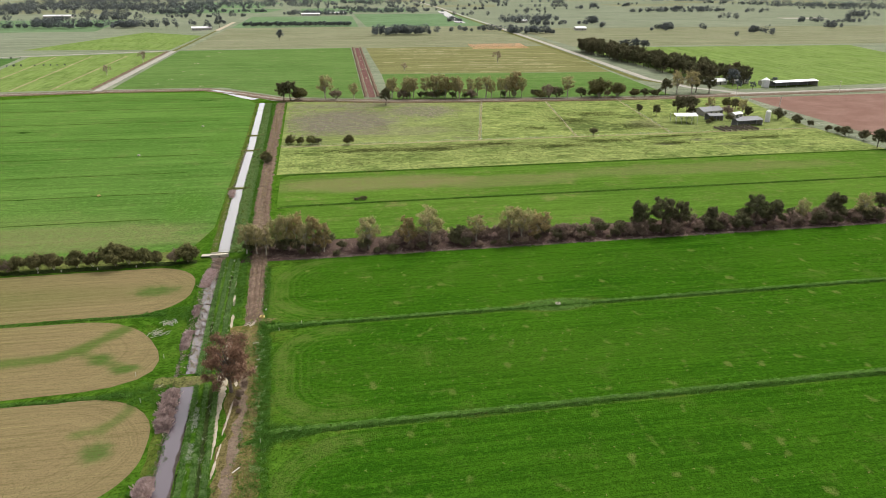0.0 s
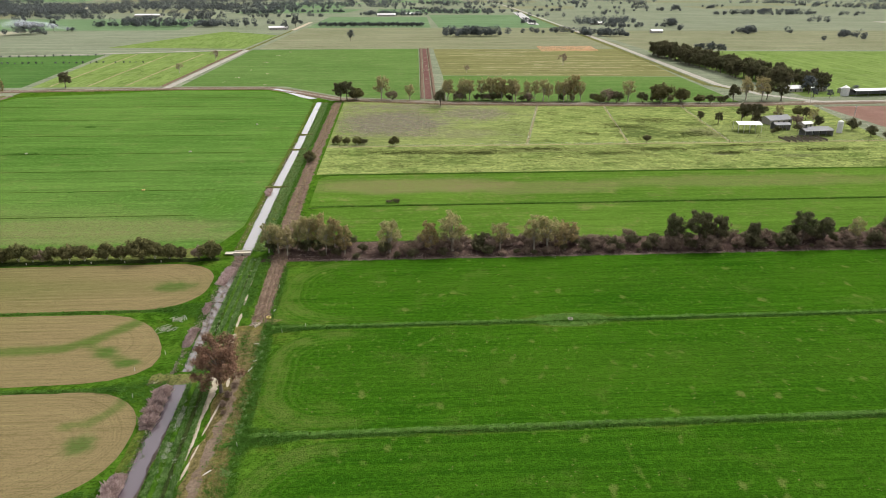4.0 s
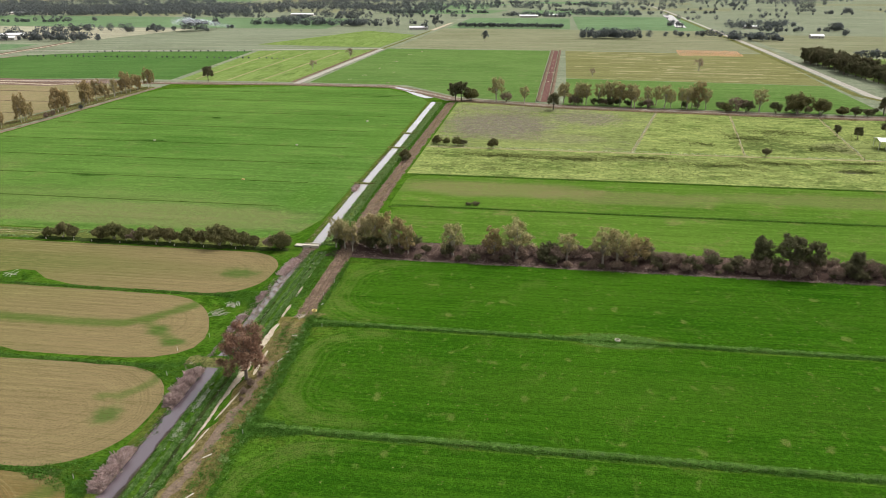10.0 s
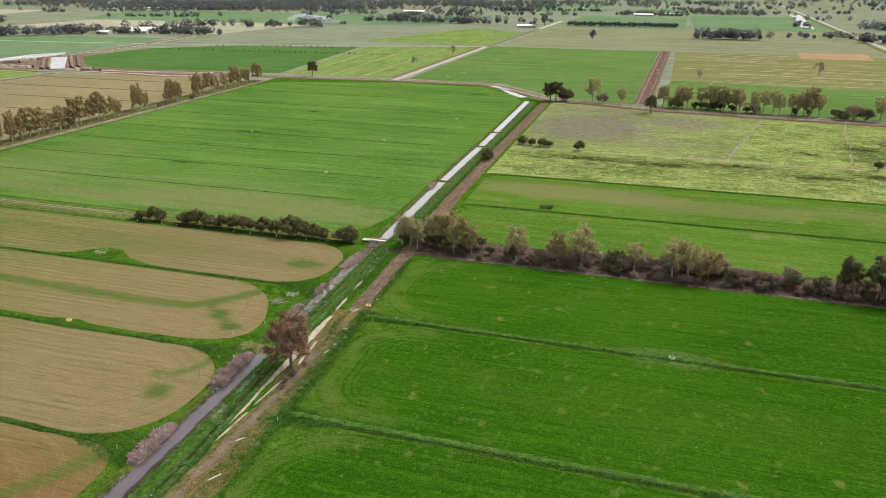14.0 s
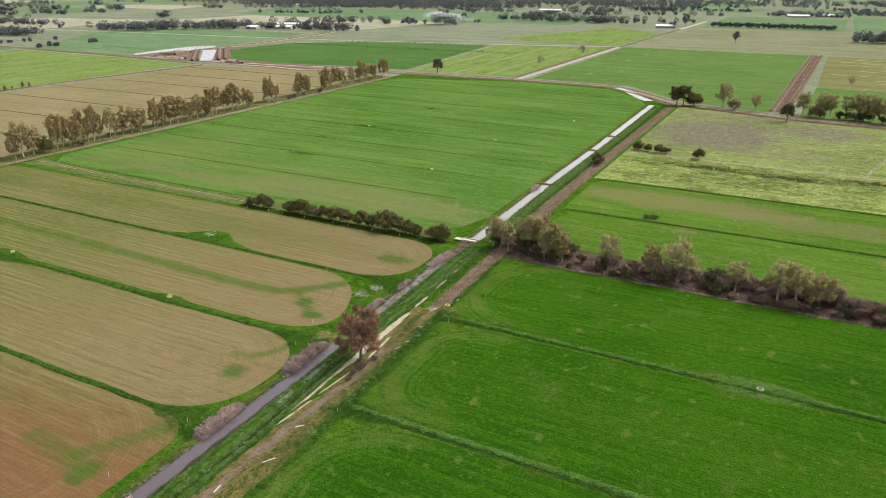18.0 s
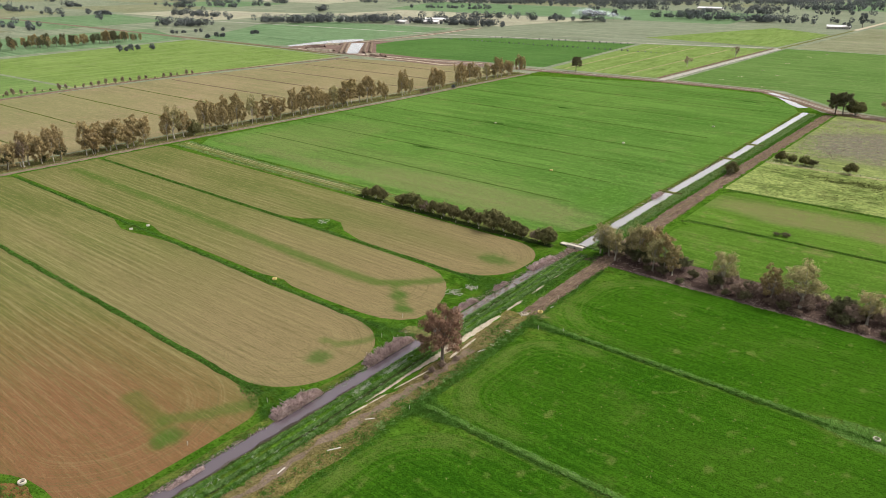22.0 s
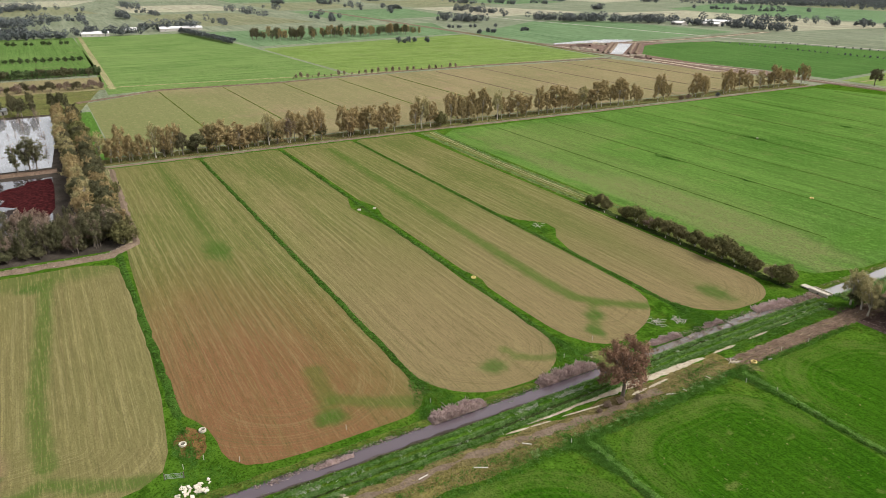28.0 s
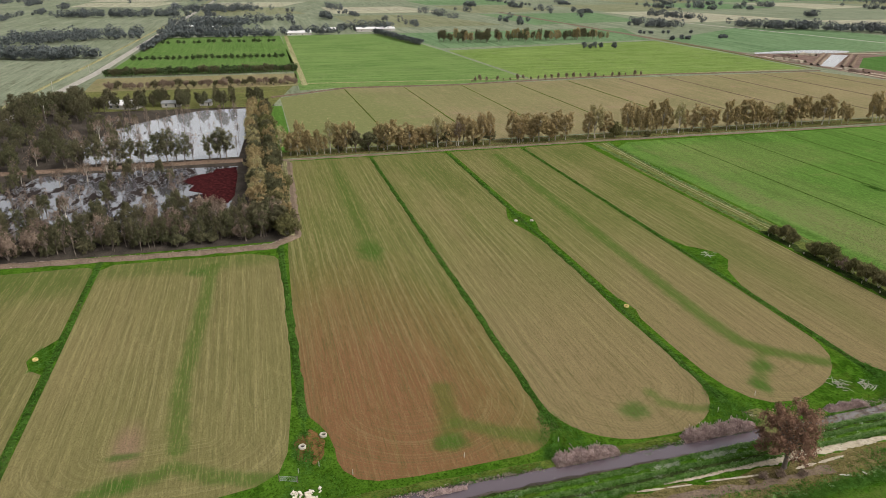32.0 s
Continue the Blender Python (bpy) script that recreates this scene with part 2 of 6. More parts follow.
EAST, EAST_S, EAST_N = ryegrass("lush_ryegrass", ((23, -105.5, 620, -59.5), 16)), ryegrass("lush_ryegrass_south", ((23, -420, 620, -109), 20)), ryegrass("lush_ryegrass_north", ((20.5, -56, 620, -8.5), 20))
EAST2 = turf("ryegrass_thin", (0.04972, 0.1078, 0.0121), (0.07707, 0.138, 0.01936), (0.1802, 0.1445, 0.06655), 0.5, 0.012, (0.008, 0.12, 1), 1.6, 0.3, [(60, 84, 45, 12, 0.5, (0.1865, 0.1358, 0.07865)), (120, 78, 40, 10, 0.35, (0.1865, 0.1358, 0.07865)), (230, 84, 80, 10, 0.35, (0.174, 0.1348, 0.0726))], 0.6, grain=0.65)
WEST = turf("bright_pasture", (0.05068, 0.1165, 0.0185), (0.08522, 0.1532, 0.031), (0.1612, 0.1532, 0.05991), 0.35, 0.009, (0.006, 0.075, 1), 1.6, 0, [(-70, 32, 60, 9, 0.5, (0.1727, 0.1532, 0.07489)), (-90, 20, 120, 7, 0.45, (0.1727, 0.1489, 0.07489)), (-18, 60, 9, 20, 0.6, (0.05759, 0.1295, 0.0177)), (-16, 180, 10, 40, 0.4, (0.05759, 0.1295, 0.0177)), (-130, 36, 105, 24, 0.35, (0.1264, 0.1426, 0.0506)), (-205, 60, 30, 50, 0.35, (0.1382, 0.151, 0.05446))], 0.65, grain=0.8)
WESTBANK = turf("pasture_bank_grass", (0.03478, 0.06627, 0.01037), (0.04968, 0.08496, 0.01469), (0.0828, 0.08496, 0.02592), 0.4, 0.05, (0.06, 0.06, 1))
HEDGEGRASS = turf("track_grass", (0.078, 0.100, 0.024), (0.115, 0.128, 0.038), (0.145, 0.125, 0.055), 0.7, 0.05, (0.02, 0.2, 1))
OLIVEBANK = turf("olive_bank_grass", (0.058, 0.085, 0.014), (0.09, 0.112, 0.022), (0.12, 0.095, 0.04), 0.6, 0.06, (0.1, 0.05, 1), 2.0)
NORTH = turf("north_crop", (0.066, 0.122, 0.029), (0.092, 0.148, 0.041), (0.165, 0.170, 0.08), 0.45, 0.01, (0.006, 0.14, 1), 0.9, con=0.7, grain=0.6)
LIME = turf("lime_pasture", (0.104, 0.158, 0.038), (0.138, 0.188, 0.054), (0.18, 0.188, 0.10), 0.5, 0.02, (0.1, 0.01, 1), 0.9, grain=0.6)
DARKGREEN = turf("dark_green_crop", (0.046, 0.102, 0.025), (0.068, 0.128, 0.034), (0.11, 0.132, 0.055), 0.4, 0.01, (0.006, 0.14, 1), 0.9, con=0.6, grain=0.6)
VERGE = turf("headland_grass", (0.0286, 0.077, 0.0055), (0.0528, 0.1078, 0.011), (0.11, 0.1045, 0.0242), 0.5, 0.05, (0.06, 0.06, 1))
YELLOW = turf("rough_paddock", (0.096, 0.136, 0.034), (0.200, 0.232, 0.074), (0.070, 0.080, 0.028), 0.85, 0.05, (0.02, 0.06, 1), 0.7, 0, [(262, 196, 26, 16, 0.5, (0.12, 0.1, 0.07)), (235, 138, 7, 3, 0.8, (0.1, 0.09, 0.065)), (215, 195, 22, 18, 0.6, (0.06, 0.085, 0.025)), (262, 146, 8, 3, 0.8, (0.1, 0.095, 0.06)), (275, 132, 11, 3.5, 0.6, (0.09, 0.09, 0.05)), (120, 152, 50, 5, 0.4, (0.09, 0.085, 0.04))], 0.9, None, 1.0)
GREY = turf("grazed_paddock", (0.122, 0.152, 0.048), (0.172, 0.200, 0.068), (0.140, 0.120, 0.096), 0.6, 0.018, (0.02, 0.05, 1), 0.8, 0, [(55, 238, 34, 40, 0.9, (0.142, 0.122, 0.098)), (112, 268, 24, 24, 0.8, (0.140, 0.124, 0.092)), (70, 300, 50, 10, 0.5, (0.156, 0.132, 0.110)), (90, 200, 30, 14, 0.5, (0.165, 0.15, 0.095))], 0.9, None, 1.0)
STUBBLE = turf("mown_olive_stubble", (0.118, 0.122, 0.044), (0.150, 0.146, 0.062), (0.19, 0.165, 0.095), 0.5, 0.02, (0.004, 0.1, 1), 0.9, 0, (), 1.0, None, 0.6)
STRAW = turf("stubble", (0.1804, 0.1706, 0.07884), (0.2311, 0.2138, 0.1112), (0.3089, 0.2657, 0.1577), 0.7, 0.02, (0.005, 0.12, 1), 0.9)
# Plain and far stubble: pastel tones with the distance haze painted in.
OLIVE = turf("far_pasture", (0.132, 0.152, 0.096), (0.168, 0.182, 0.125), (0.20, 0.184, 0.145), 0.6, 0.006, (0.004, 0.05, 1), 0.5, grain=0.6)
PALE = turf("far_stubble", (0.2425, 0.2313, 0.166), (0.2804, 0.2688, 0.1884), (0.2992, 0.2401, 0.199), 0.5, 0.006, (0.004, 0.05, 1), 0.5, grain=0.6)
FRESH = turf("fresh_pasture", (0.088, 0.146, 0.040), (0.122, 0.178, 0.056), (0.16, 0.18, 0.085), 0.4, 0.012, (0.16, 0.006, 1), 0.9, con=1.0, grain=0.6)
SLASH = turf("slashed_stalks", (0.108, 0.082, 0.058), (0.165, 0.122, 0.090), (0.075, 0.090, 0.030), 0.75, 0.09, (0.4, 0.05, 1), 2.2)
HAY = turf("mown_hay", (0.215, 0.195, 0.105), (0.275, 0.25, 0.14), (0.30, 0.26, 0.16), 0.6, 0.02, (0.01, 0.12, 1), 0.9)
BROWN = turf("brown_stubble", (0.150, 0.138, 0.066), (0.200, 0.164, 0.088), (0.225, 0.155, 0.105), 0.7, 0.012, (0.01, 0.2, 1), 0.9, marks=[(-370, -135, 110, 60, 0.75, (0.125, 0.145, 0.052)), (-420, -20, 60, 90, 0.4, (0.14, 0.148, 0.06))], con=0.4, grain=0.45)
RED = soil("red_tilled_soil", (0.168, 0.098, 0.076), (0.215, 0.136, 0.108), 0.05)
DIRT = soil("dirt_track", (0.128, 0.094, 0.068), (0.180, 0.135, 0.098), 0.2)
SAND = soil("pale_sand", (0.335, 0.28, 0.20), (0.425, 0.37, 0.285), 0.3)
MULCH = soil("brown_mulch", (0.102, 0.070, 0.049), (0.180, 0.127, 0.094), 0.25, 0.35)
GRAVEL = soil("pale_gravel", (0.289, 0.264, 0.230), (0.365, 0.340, 0.297), 0.2)
DRYGRASS = turf("dry_verge", (0.085, 0.094, 0.032), (0.125, 0.125, 0.042), (0.135, 0.1, 0.062), 0.7, 0.06, (0.3, 0.03, 1), 1.8)
# Fallow and crop of the far fields, also greyed to carry haze.
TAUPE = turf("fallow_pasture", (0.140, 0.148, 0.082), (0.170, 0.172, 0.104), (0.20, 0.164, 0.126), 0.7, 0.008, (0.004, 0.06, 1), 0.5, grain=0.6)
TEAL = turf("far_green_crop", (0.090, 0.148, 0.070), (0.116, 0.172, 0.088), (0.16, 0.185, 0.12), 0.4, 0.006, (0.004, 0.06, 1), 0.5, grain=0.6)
BANKGRASS = turf("thin_bank_grass", (0.0266, 0.0589, 0.0095), (0.0399, 0.08075, 0.0133), (0.0855, 0.08075, 0.03325), 0.6, 0.05, (0.06, 0.06, 1))
WET = soil("dark_wet_soil", (0.04, 0.034, 0.028), (0.075, 0.062, 0.05), 0.12)
REDCUT = soil("red_channel_floor", (0.1, 0.048, 0.042), (0.17, 0.1, 0.085), 0.2)
CLAY = soil("excavated_clay", (0.125, 0.082, 0.066), (0.200, 0.145, 0.118), 0.08)
LITTER = soil("belt_litter", (0.052, 0.034, 0.029), (0.108, 0.075, 0.060), 0.2, 0.3)
BAREDUST = soil("dusty_track", (0.150, 0.112, 0.082), (0.215, 0.165, 0.125), 0.25, 0.25)
TRACKDIRT = turf("worn_track", (0.098, 0.086, 0.030), (0.145, 0.118, 0.050), (0.165, 0.108, 0.064), 0.9, 0.08, (0.3, 0.04, 1), 2.0)
DRYTRACK = turf("olive_track_grass", (0.100, 0.092, 0.026), (0.145, 0.122, 0.042), (0.17, 0.118, 0.066), 0.8, 0.08, (0.3, 0.04, 1), 2.0)
# Weed tone darkened to paint in shade under the hedge and bank weeds.
SHADEFLOOR = turf("shaded_weeds", (0.022, 0.036, 0.010), (0.04, 0.055, 0.016), (0.06, 0.048, 0.03), 0.6, 0.08, (0.1, 0.1, 1), 2.0)
REDPATCH = turf("speckled_clay", (0.10, 0.07, 0.022), (0.15, 0.078, 0.032), (0.21, 0.085, 0.042), 1.0, 0.1, (0.1, 0.1, 1), 1.2)
WATER = watery("canal_water", (0.080, 0.062, 0.070), 0.02, (0.04, 0.042, 0.026), 0.64, (0.5, 0.2, 1), 1.4)
# Next two: body colour lightened to add the pale sky's reflection.
SKYCANAL = watery("silty_water", (0.22, 0.21, 0.2), 0.01)
SKYCHANNEL = watery("chalky_water", (0.42, 0.42, 0.42), 0.01)
WEEDY = watery("weedy_water", (0.14, 0.125, 0.12), 0.03, (0.10, 0.085, 0.055), 0.54, (1.1, 0.3, 1))
# The pond's light body colour likewise boosts its sky reflection.
POND = watery("pond_water", (0.21, 0.207, 0.215), 0.01, (0.06, 0.05, 0.046), 0.66, (0.12, 0.3, 1), 2.6)
POOL = watery("weedy_pool", (0.06, 0.057, 0.065), 0.015, (0.03, 0.024, 0.022), 0.52, (0.07, 0.16, 1), 2.4)
FERN = soil("red_water_fern", (0.018, 0.006, 0.007), (0.07, 0.016, 0.016), 0.7, 0.1)
BARK = plain("grey_bark", (0.15, 0.12, 0.095), 0.9, 0, 0.6, 2)
PALEBARK = plain("pale_gum_bark", (0.37, 0.33, 0.27), 0.85, 0, 0.5, 2)
GUM = leafy("gum_leaves", (0.195, 0.152, 0.070), (0.41, 0.322, 0.162), (0.30, 0.21, 0.11))
RUSTY = leafy("rusty_gum_leaves", (0.165, 0.096, 0.066), (0.37, 0.222, 0.152))
GREYGUM = leafy("grey_gum_leaves", (0.215, 0.195, 0.088), (0.43, 0.382, 0.198), (0.33, 0.265, 0.135))
SHRUB = leafy("dark_shrub_leaves", (0.058, 0.068, 0.024), (0.195, 0.182, 0.076), (0.14, 0.108, 0.06))
DRY = leafy("dry_twigs", (0.17, 0.124, 0.095), (0.32, 0.24, 0.185))
REED = leafy("dry_reeds", (0.30, 0.215, 0.195), (0.62, 0.49, 0.45))
STALK = leafy("dry_stalks", (0.16, 0.125, 0.058), (0.30, 0.235, 0.125))
DEADREED = leafy("dead_reed_stubble", (0.18, 0.135, 0.115), (0.38, 0.31, 0.27))
WEED = leafy("green_weeds", (0.036, 0.104, 0.012), (0.105, 0.205, 0.038))
LUSHPALE = leafy("pale_lush_weeds", (0.10, 0.215, 0.034), (0.22, 0.37, 0.092))
FROST = leafy("whitish_weeds", (0.25, 0.28, 0.20), (0.44, 0.46, 0.36))
PALEWEED = leafy("pale_weeds", (0.105, 0.19, 0.055), (0.215, 0.30, 0.118))
# Far foliage greyed and blued: distance haze is mixed into the leaf colour.
HAZELEAF = leafy("far_tree_leaves", (0.072, 0.086, 0.085), (0.145, 0.158, 0.155), (0.118, 0.122, 0.12))
CONCRETE = plain("weathered_concrete", (0.42, 0.38, 0.3), 0.85)
WHITESTONE = plain("white_broken_concrete", (0.54, 0.48, 0.38), 0.8, 0, 0.5, 1.6)
YELLOWRING = plain("ochre_concrete", (0.55, 0.42, 0.15), 0.8)
DEADWOOD = plain("bleached_wood", (0.42, 0.385, 0.33), 0.85)
ROOF = plain("white_roof_sheet", (0.62, 0.61, 0.60), 0.5, 0.0, 0.25, 0.6)
GREYROOF = plain("grey_roof_sheet", (0.21, 0.21, 0.215), 0.85, 0.0, 0.3, 0.6)
WALLMAT = plain("pale_wall_cladding", (0.36, 0.34, 0.30), 0.7)
DARK = plain("dark_interior", (0.05, 0.045, 0.04), 0.8)
STEEL = plain("galvanised_steel", (0.5, 0.5, 0.5), 0.4, 0.8)
GLASS = plain("window_glass", (0.06, 0.07, 0.08), 0.1)


# ---- mesh helpers ----
def mesh_of(name, verts, faces, mat, smooth=False):
    me = bpy.data.meshes.new(name)
    me.from_pydata([tuple(v) for v in verts], [], [tuple(f) for f in faces])
    me.materials.append(mat)
    if smooth:
        me.polygons.foreach_set("use_smooth", [True] * len(me.polygons))
    me.update()
    return me


def child(name, me, parent, label=""):
    ob = new(name, me)
    ob.parent = parent
    return tagged(ob, label)


def part(name, bm, mat, parent, label=""):
    me = bpy.data.meshes.new(name)
    bm.to_mesh(me)
    bm.free()
    me.materials.append(mat)
    return child(name, me, parent, label)


def box(bm, x0, y0, z0, x1, y1, z1, bevel=0.0):
    r = bmesh.ops.create_cube(bm, size=1, matrix=Matrix.LocRotScale(((x0 + x1) / 2, (y0 + y1) / 2, (z0 + z1) / 2), None, (x1 - x0, y1 - y0, z1 - z0)))
    if bevel:
        bmesh.ops.bevel(bm, geom=list({e for v in r["verts"] for e in v.link_edges}), offset=bevel, segments=1, affect="EDGES")
    return bm


def rod(bm, a, b, r0, r1=None, n=6):
    a, b = Vector(a), Vector(b)
    d = b - a
    m = Matrix.Translation((a + b) / 2) @ d.to_track_quat("Z", "Y").to_matrix().to_4x4()
    bmesh.ops.create_cone(bm, cap_ends=True, segments=n, radius1=r0, radius2=r0 if r1 is None else r1, depth=d.length, matrix=m)
    return bm


def outline(x0, y0, x1, y1, r=(0, 0, 0, 0), wob=0.0):
    """Corners of a field, rounded by r at SW, SE, NE, NW."""
    pts = []
    for (cx, cy, a0), q in zip(((x0, y0, 180), (x1, y0, 270), (x1, y1, 0), (x0, y1, 90)), r):
        if not q:
            pts.append((cx, cy))
            continue
        sx, sy = (1 if cx == x0 else -1), (1 if cy == y0 else -1)
        for k in range(9):
            a = radians(a0 + 90 * k / 8)
            pts.append((cx + sx * q + q * math.cos(a), cy + sy * q + q * math.sin(a)))
    return pts


def sheet(name, pts, z, mat, label, category, kind="structure"):
    ob = new(name, mesh_of(name, [(x, y, z) for x, y in pts], [range(len(pts))], mat))
    return tagged(ob, label, category, "", kind)


def field(name, x0, y0, x1, y1, mat, label, r=(0, 0, 0, 0), z=0.06):
    return sheet(name, outline(x0, y0, x1, y1, r), z, mat, label, "field")


def dense(pts, step):
    out = []
    for (ax_, ay_), (bx_, by_) in zip(pts, pts[1:]):
        n = max(1, int(math.hypot(bx_ - ax_, by_ - ay_) / step))
        out += [(ax_ + (bx_ - ax_) * k / n, ay_ + (by_ - ay_) * k / n) for k in range(n)]
    return out + [pts[-1]]


def strip(name, pts, width, z, mat, label, category, height=0.0, wob=0.0, step=4, kind="structure", seed=1):
    """A track (flat) or a bank (height > 0) along a line, with uneven edges."""
    rng = random.Random(seed)
    pts = dense(pts, step)
    verts, faces = [], []
    prof = [(-0.5, 0), (0.5, 0)] if not height else [(-0.5, 0), (-0.2, 1), (0.2, 1), (0.5, 0)]
    m = len(prof)
    for i, (x, y) in enumerate(pts):
        a, b = pts[max(0, i - 1)], pts[min(len(pts) - 1, i + 1)]
        l = math.hypot(b[0] - a[0], b[1] - a[1]) or 1
        nx, ny = -(b[1] - a[1]) / l, (b[0] - a[0]) / l
        for u, h in prof:
            w = u * width + (rng.uniform(-wob, wob) if h == 0 else 0)
            verts.append((x + nx * w, y + ny * w, z + h * height * (rng.uniform(0.75, 1.2) if h else 1)))
        if i:
            k = (i - 1) * m
            faces += [(k + j, k + m + j, k + m + j + 1, k + j + 1) for j in range(m - 1)]
    return tagged(new(name, mesh_of(name, verts, [f[::-1] for f in faces], mat)), label, category, "", kind)


def leaf_quads(centres, size, rng, out=None, loose=0.55, lift=0.35):
    """Small leaf sprays round the given points, as vertices and faces; out: the way each one faces, more or less."""
    n = len(centres)
    w = rng.normal(size=(n, 3))
    if out is not None:
        w = w * loose + out
        w[:, 2] += lift
    w /= np.linalg.norm(w, axis=1)[:, None] + 1e-9
    a = np.cross(w, rng.normal(size=(n, 3)))
    a /= np.linalg.norm(a, axis=1)[:, None] + 1e-9
    b = np.cross(w, a)
    s = (size * rng.uniform(0.6, 1.4, n))[:, None]
    v = np.stack([centres - a * s, centres + b * s * 0.45, centres + a * s, centres - b * s * 0.45], 1).reshape(-1, 3)
    f = np.arange(4 * n).reshape(n, 4)
    return v, f


def limb(verts, faces, a, b, r0, r1, n=6, joint=None):
    d = (b - a)
    d = d / (np.linalg.norm(d) + 1e-9)
    u = np.cross(d, (0.3, 0.9, 0.2))
    u /= np.linalg.norm(u) + 1e-9
    w = np.cross(d, u)
    k = len(verts)
    for p, r in ((a, r0), (b, r1)):
        for i in range(n):
            t = 2 * math.pi * i / n
            verts.append(p + (u * math.cos(t) + w * math.sin(t)) * r)
    faces += [(k + i, k + (i + 1) % n, k + n + (i + 1) % n, k + n + i) for i in range(n)]
    if joint is not None:
        faces.append((k, k + 1, joint))
    return k + n


def tree_meshes(seed, height, radius, base, clumps, leaves, size, trunk_r, mat, bark, lobes=7, thick=1.0, low=0.25, lobe=0.34, tall=0.8):
    """Trunk with limbs, and a crown of leaf sprays in uneven lobes with gaps."""
    rng = np.random.default_rng(seed)
    tv, tf = [], []
    top = np.array([rng.uniform(-.06, .06) * height, rng.uniform(-.06, .06) * height, height * 0.72])
    fork = np.array([top[0] * 0.4, top[1] * 0.4, max(base * 0.75, 0.4)])
    bole = limb(tv, tf, np.array([0, 0, -0.15]), fork, trunk_r * 1.25, trunk_r * 0.85, 7)
    limb(tv, tf, fork, top, trunk_r * 0.8, trunk_r * 0.2, 6, bole)
    cents = []
    for i in range(lobes):
        ang = 2 * math.pi * (i * 0.618 + rng.uniform(-.06, .06))
        h = base + (height - base) * (low + (0.87 - low) * (i + 0.5) / lobes)
        fr = radius * (0.72 - 0.45 * max(0, (h - base) / (height - base) - 0.45)) * rng.uniform(0.6, 1.1)
        c = np.array([math.cos(ang) * fr, math.sin(ang) * fr, h])
        s = fork + (top - fork) * rng.uniform(0.0, 0.6)
        mid = s + (c - s) * 0.55 + np.array([0, 0, 0.06 * height])
        elbow = limb(tv, tf, s, mid, trunk_r * 0.5, trunk_r * 0.28, 5, bole + 7)
        limb(tv, tf, mid, c, trunk_r * 0.28, trunk_r * 0.08, 4, elbow)
        cents.append((c, radius * rng.uniform(lobe, lobe * 1.6)))
    cents.append((top + np.array([0, 0, height * 0.1]), radius * 0.45))
    pts, outs = [], []
    for j in range(clumps):
        c, r = cents[j % len(cents)]
        d = rng.normal(size=3)
        d /= np.linalg.norm(d)
        q = c + d * r * rng.uniform(0.45, 1.0) * np.array([1, 1, tall])
        q[2] = min(max(q[2], base * 0.8 + 0.1), height)
        e = rng.normal(size=(leaves, 3))
        pts.append(q + e * r * 0.24 * thick)
        outs.append(0.75 * d + 0.4 * e)
    pts, outs = np.concatenate(pts), np.concatenate(outs)
    pts[:, 2] = np.clip(pts[:, 2], 0.1, height * 1.02)
    lv, lf = leaf_quads(pts, size, rng, outs)
    return mesh_of("trunk", tv, tf, bark, True), mesh_of("crown", lv, lf, mat)


def shrub_meshes(seed, height, radius, clumps, leaves, size, mat, bark, clear=0.08):
    """A dense bush: many stems, crown down to the ground, lumpy outline."""
    rng = np.random.default_rng(seed)
    tv, tf = [], []
    pts, outs, lobes = [], [], []
    for i in range(6):
        a = 2 * math.pi * (i + rng.uniform(-.3, .3)) / 6
        lobes.append((np.array([math.cos(a) * radius * 0.5, math.sin(a) * radius * 0.5, height * rng.uniform(0.35, 0.7)]), radius * rng.uniform(0.45, 0.62)))
        limb(tv, tf, np.array([0, 0, -0.1]), lobes[-1][0], 0.09, 0.03, 5, 0 if i else None)
    lobes.append((np.array([0, 0, height * 0.72]), radius * 0.5))
    for j in range(clumps):
        c, r = lobes[j % len(lobes)]
        d = rng.normal(size=3)
        d /= np.linalg.norm(d)
        q = c + d * r * rng.uniform(0.55, 1.0) * np.array([1, 1, height / radius / 2.2])
        e = rng.normal(size=(leaves, 3))
        pts.append(q + e * r * 0.2)
        outs.append(0.8 * d + 0.35 * e)
    pts, outs = np.concatenate(pts), np.concatenate(outs)
    pts[:, 2] = np.where(pts[:, 2] < clear, clear + 0.5 * (clear - pts[:, 2]), pts[:, 2])
    pts[:, 2] = np.clip(pts[:, 2], 0.08, height * 1.05)
    lv, lf = leaf_quads(pts, size, rng, outs)
    return mesh_of("stem", tv, tf, bark, True), mesh_of("crown", lv, lf, mat)


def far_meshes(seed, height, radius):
    return tree_meshes(seed, height, radius, height * 0.18, 34, 9, 1.0, 0.35, HAZELEAF, BARK, 6, 1.3)


KINDS = {}


def kind(key, name, label, category, meshes):
    KINDS[key] = [name, label, category, meshes, None]


def plant(key, x, y, s=1.0, rz=0.0, group="", label="", sz=None):
    name, lab, cat, (wood, crown), first = KINDS[key]
    m = pose(x, y, 0, 0, 0, rz) @ Matrix.Diagonal((s, s, sz or s, 1))
    if first is None:
        ob = new(name)
        child(wood.name.split(".")[0], wood, ob)
        child("crown", crown, ob)
        tagged(ob, lab, cat)
        KINDS[key][4] = ob
        ob.matrix_basis = m
    else:
        ob = copy_thing(first, pose(x, y, 0, 0, 0, rz))
        ob.matrix_basis = m
    return tagged(ob, label, "", group)


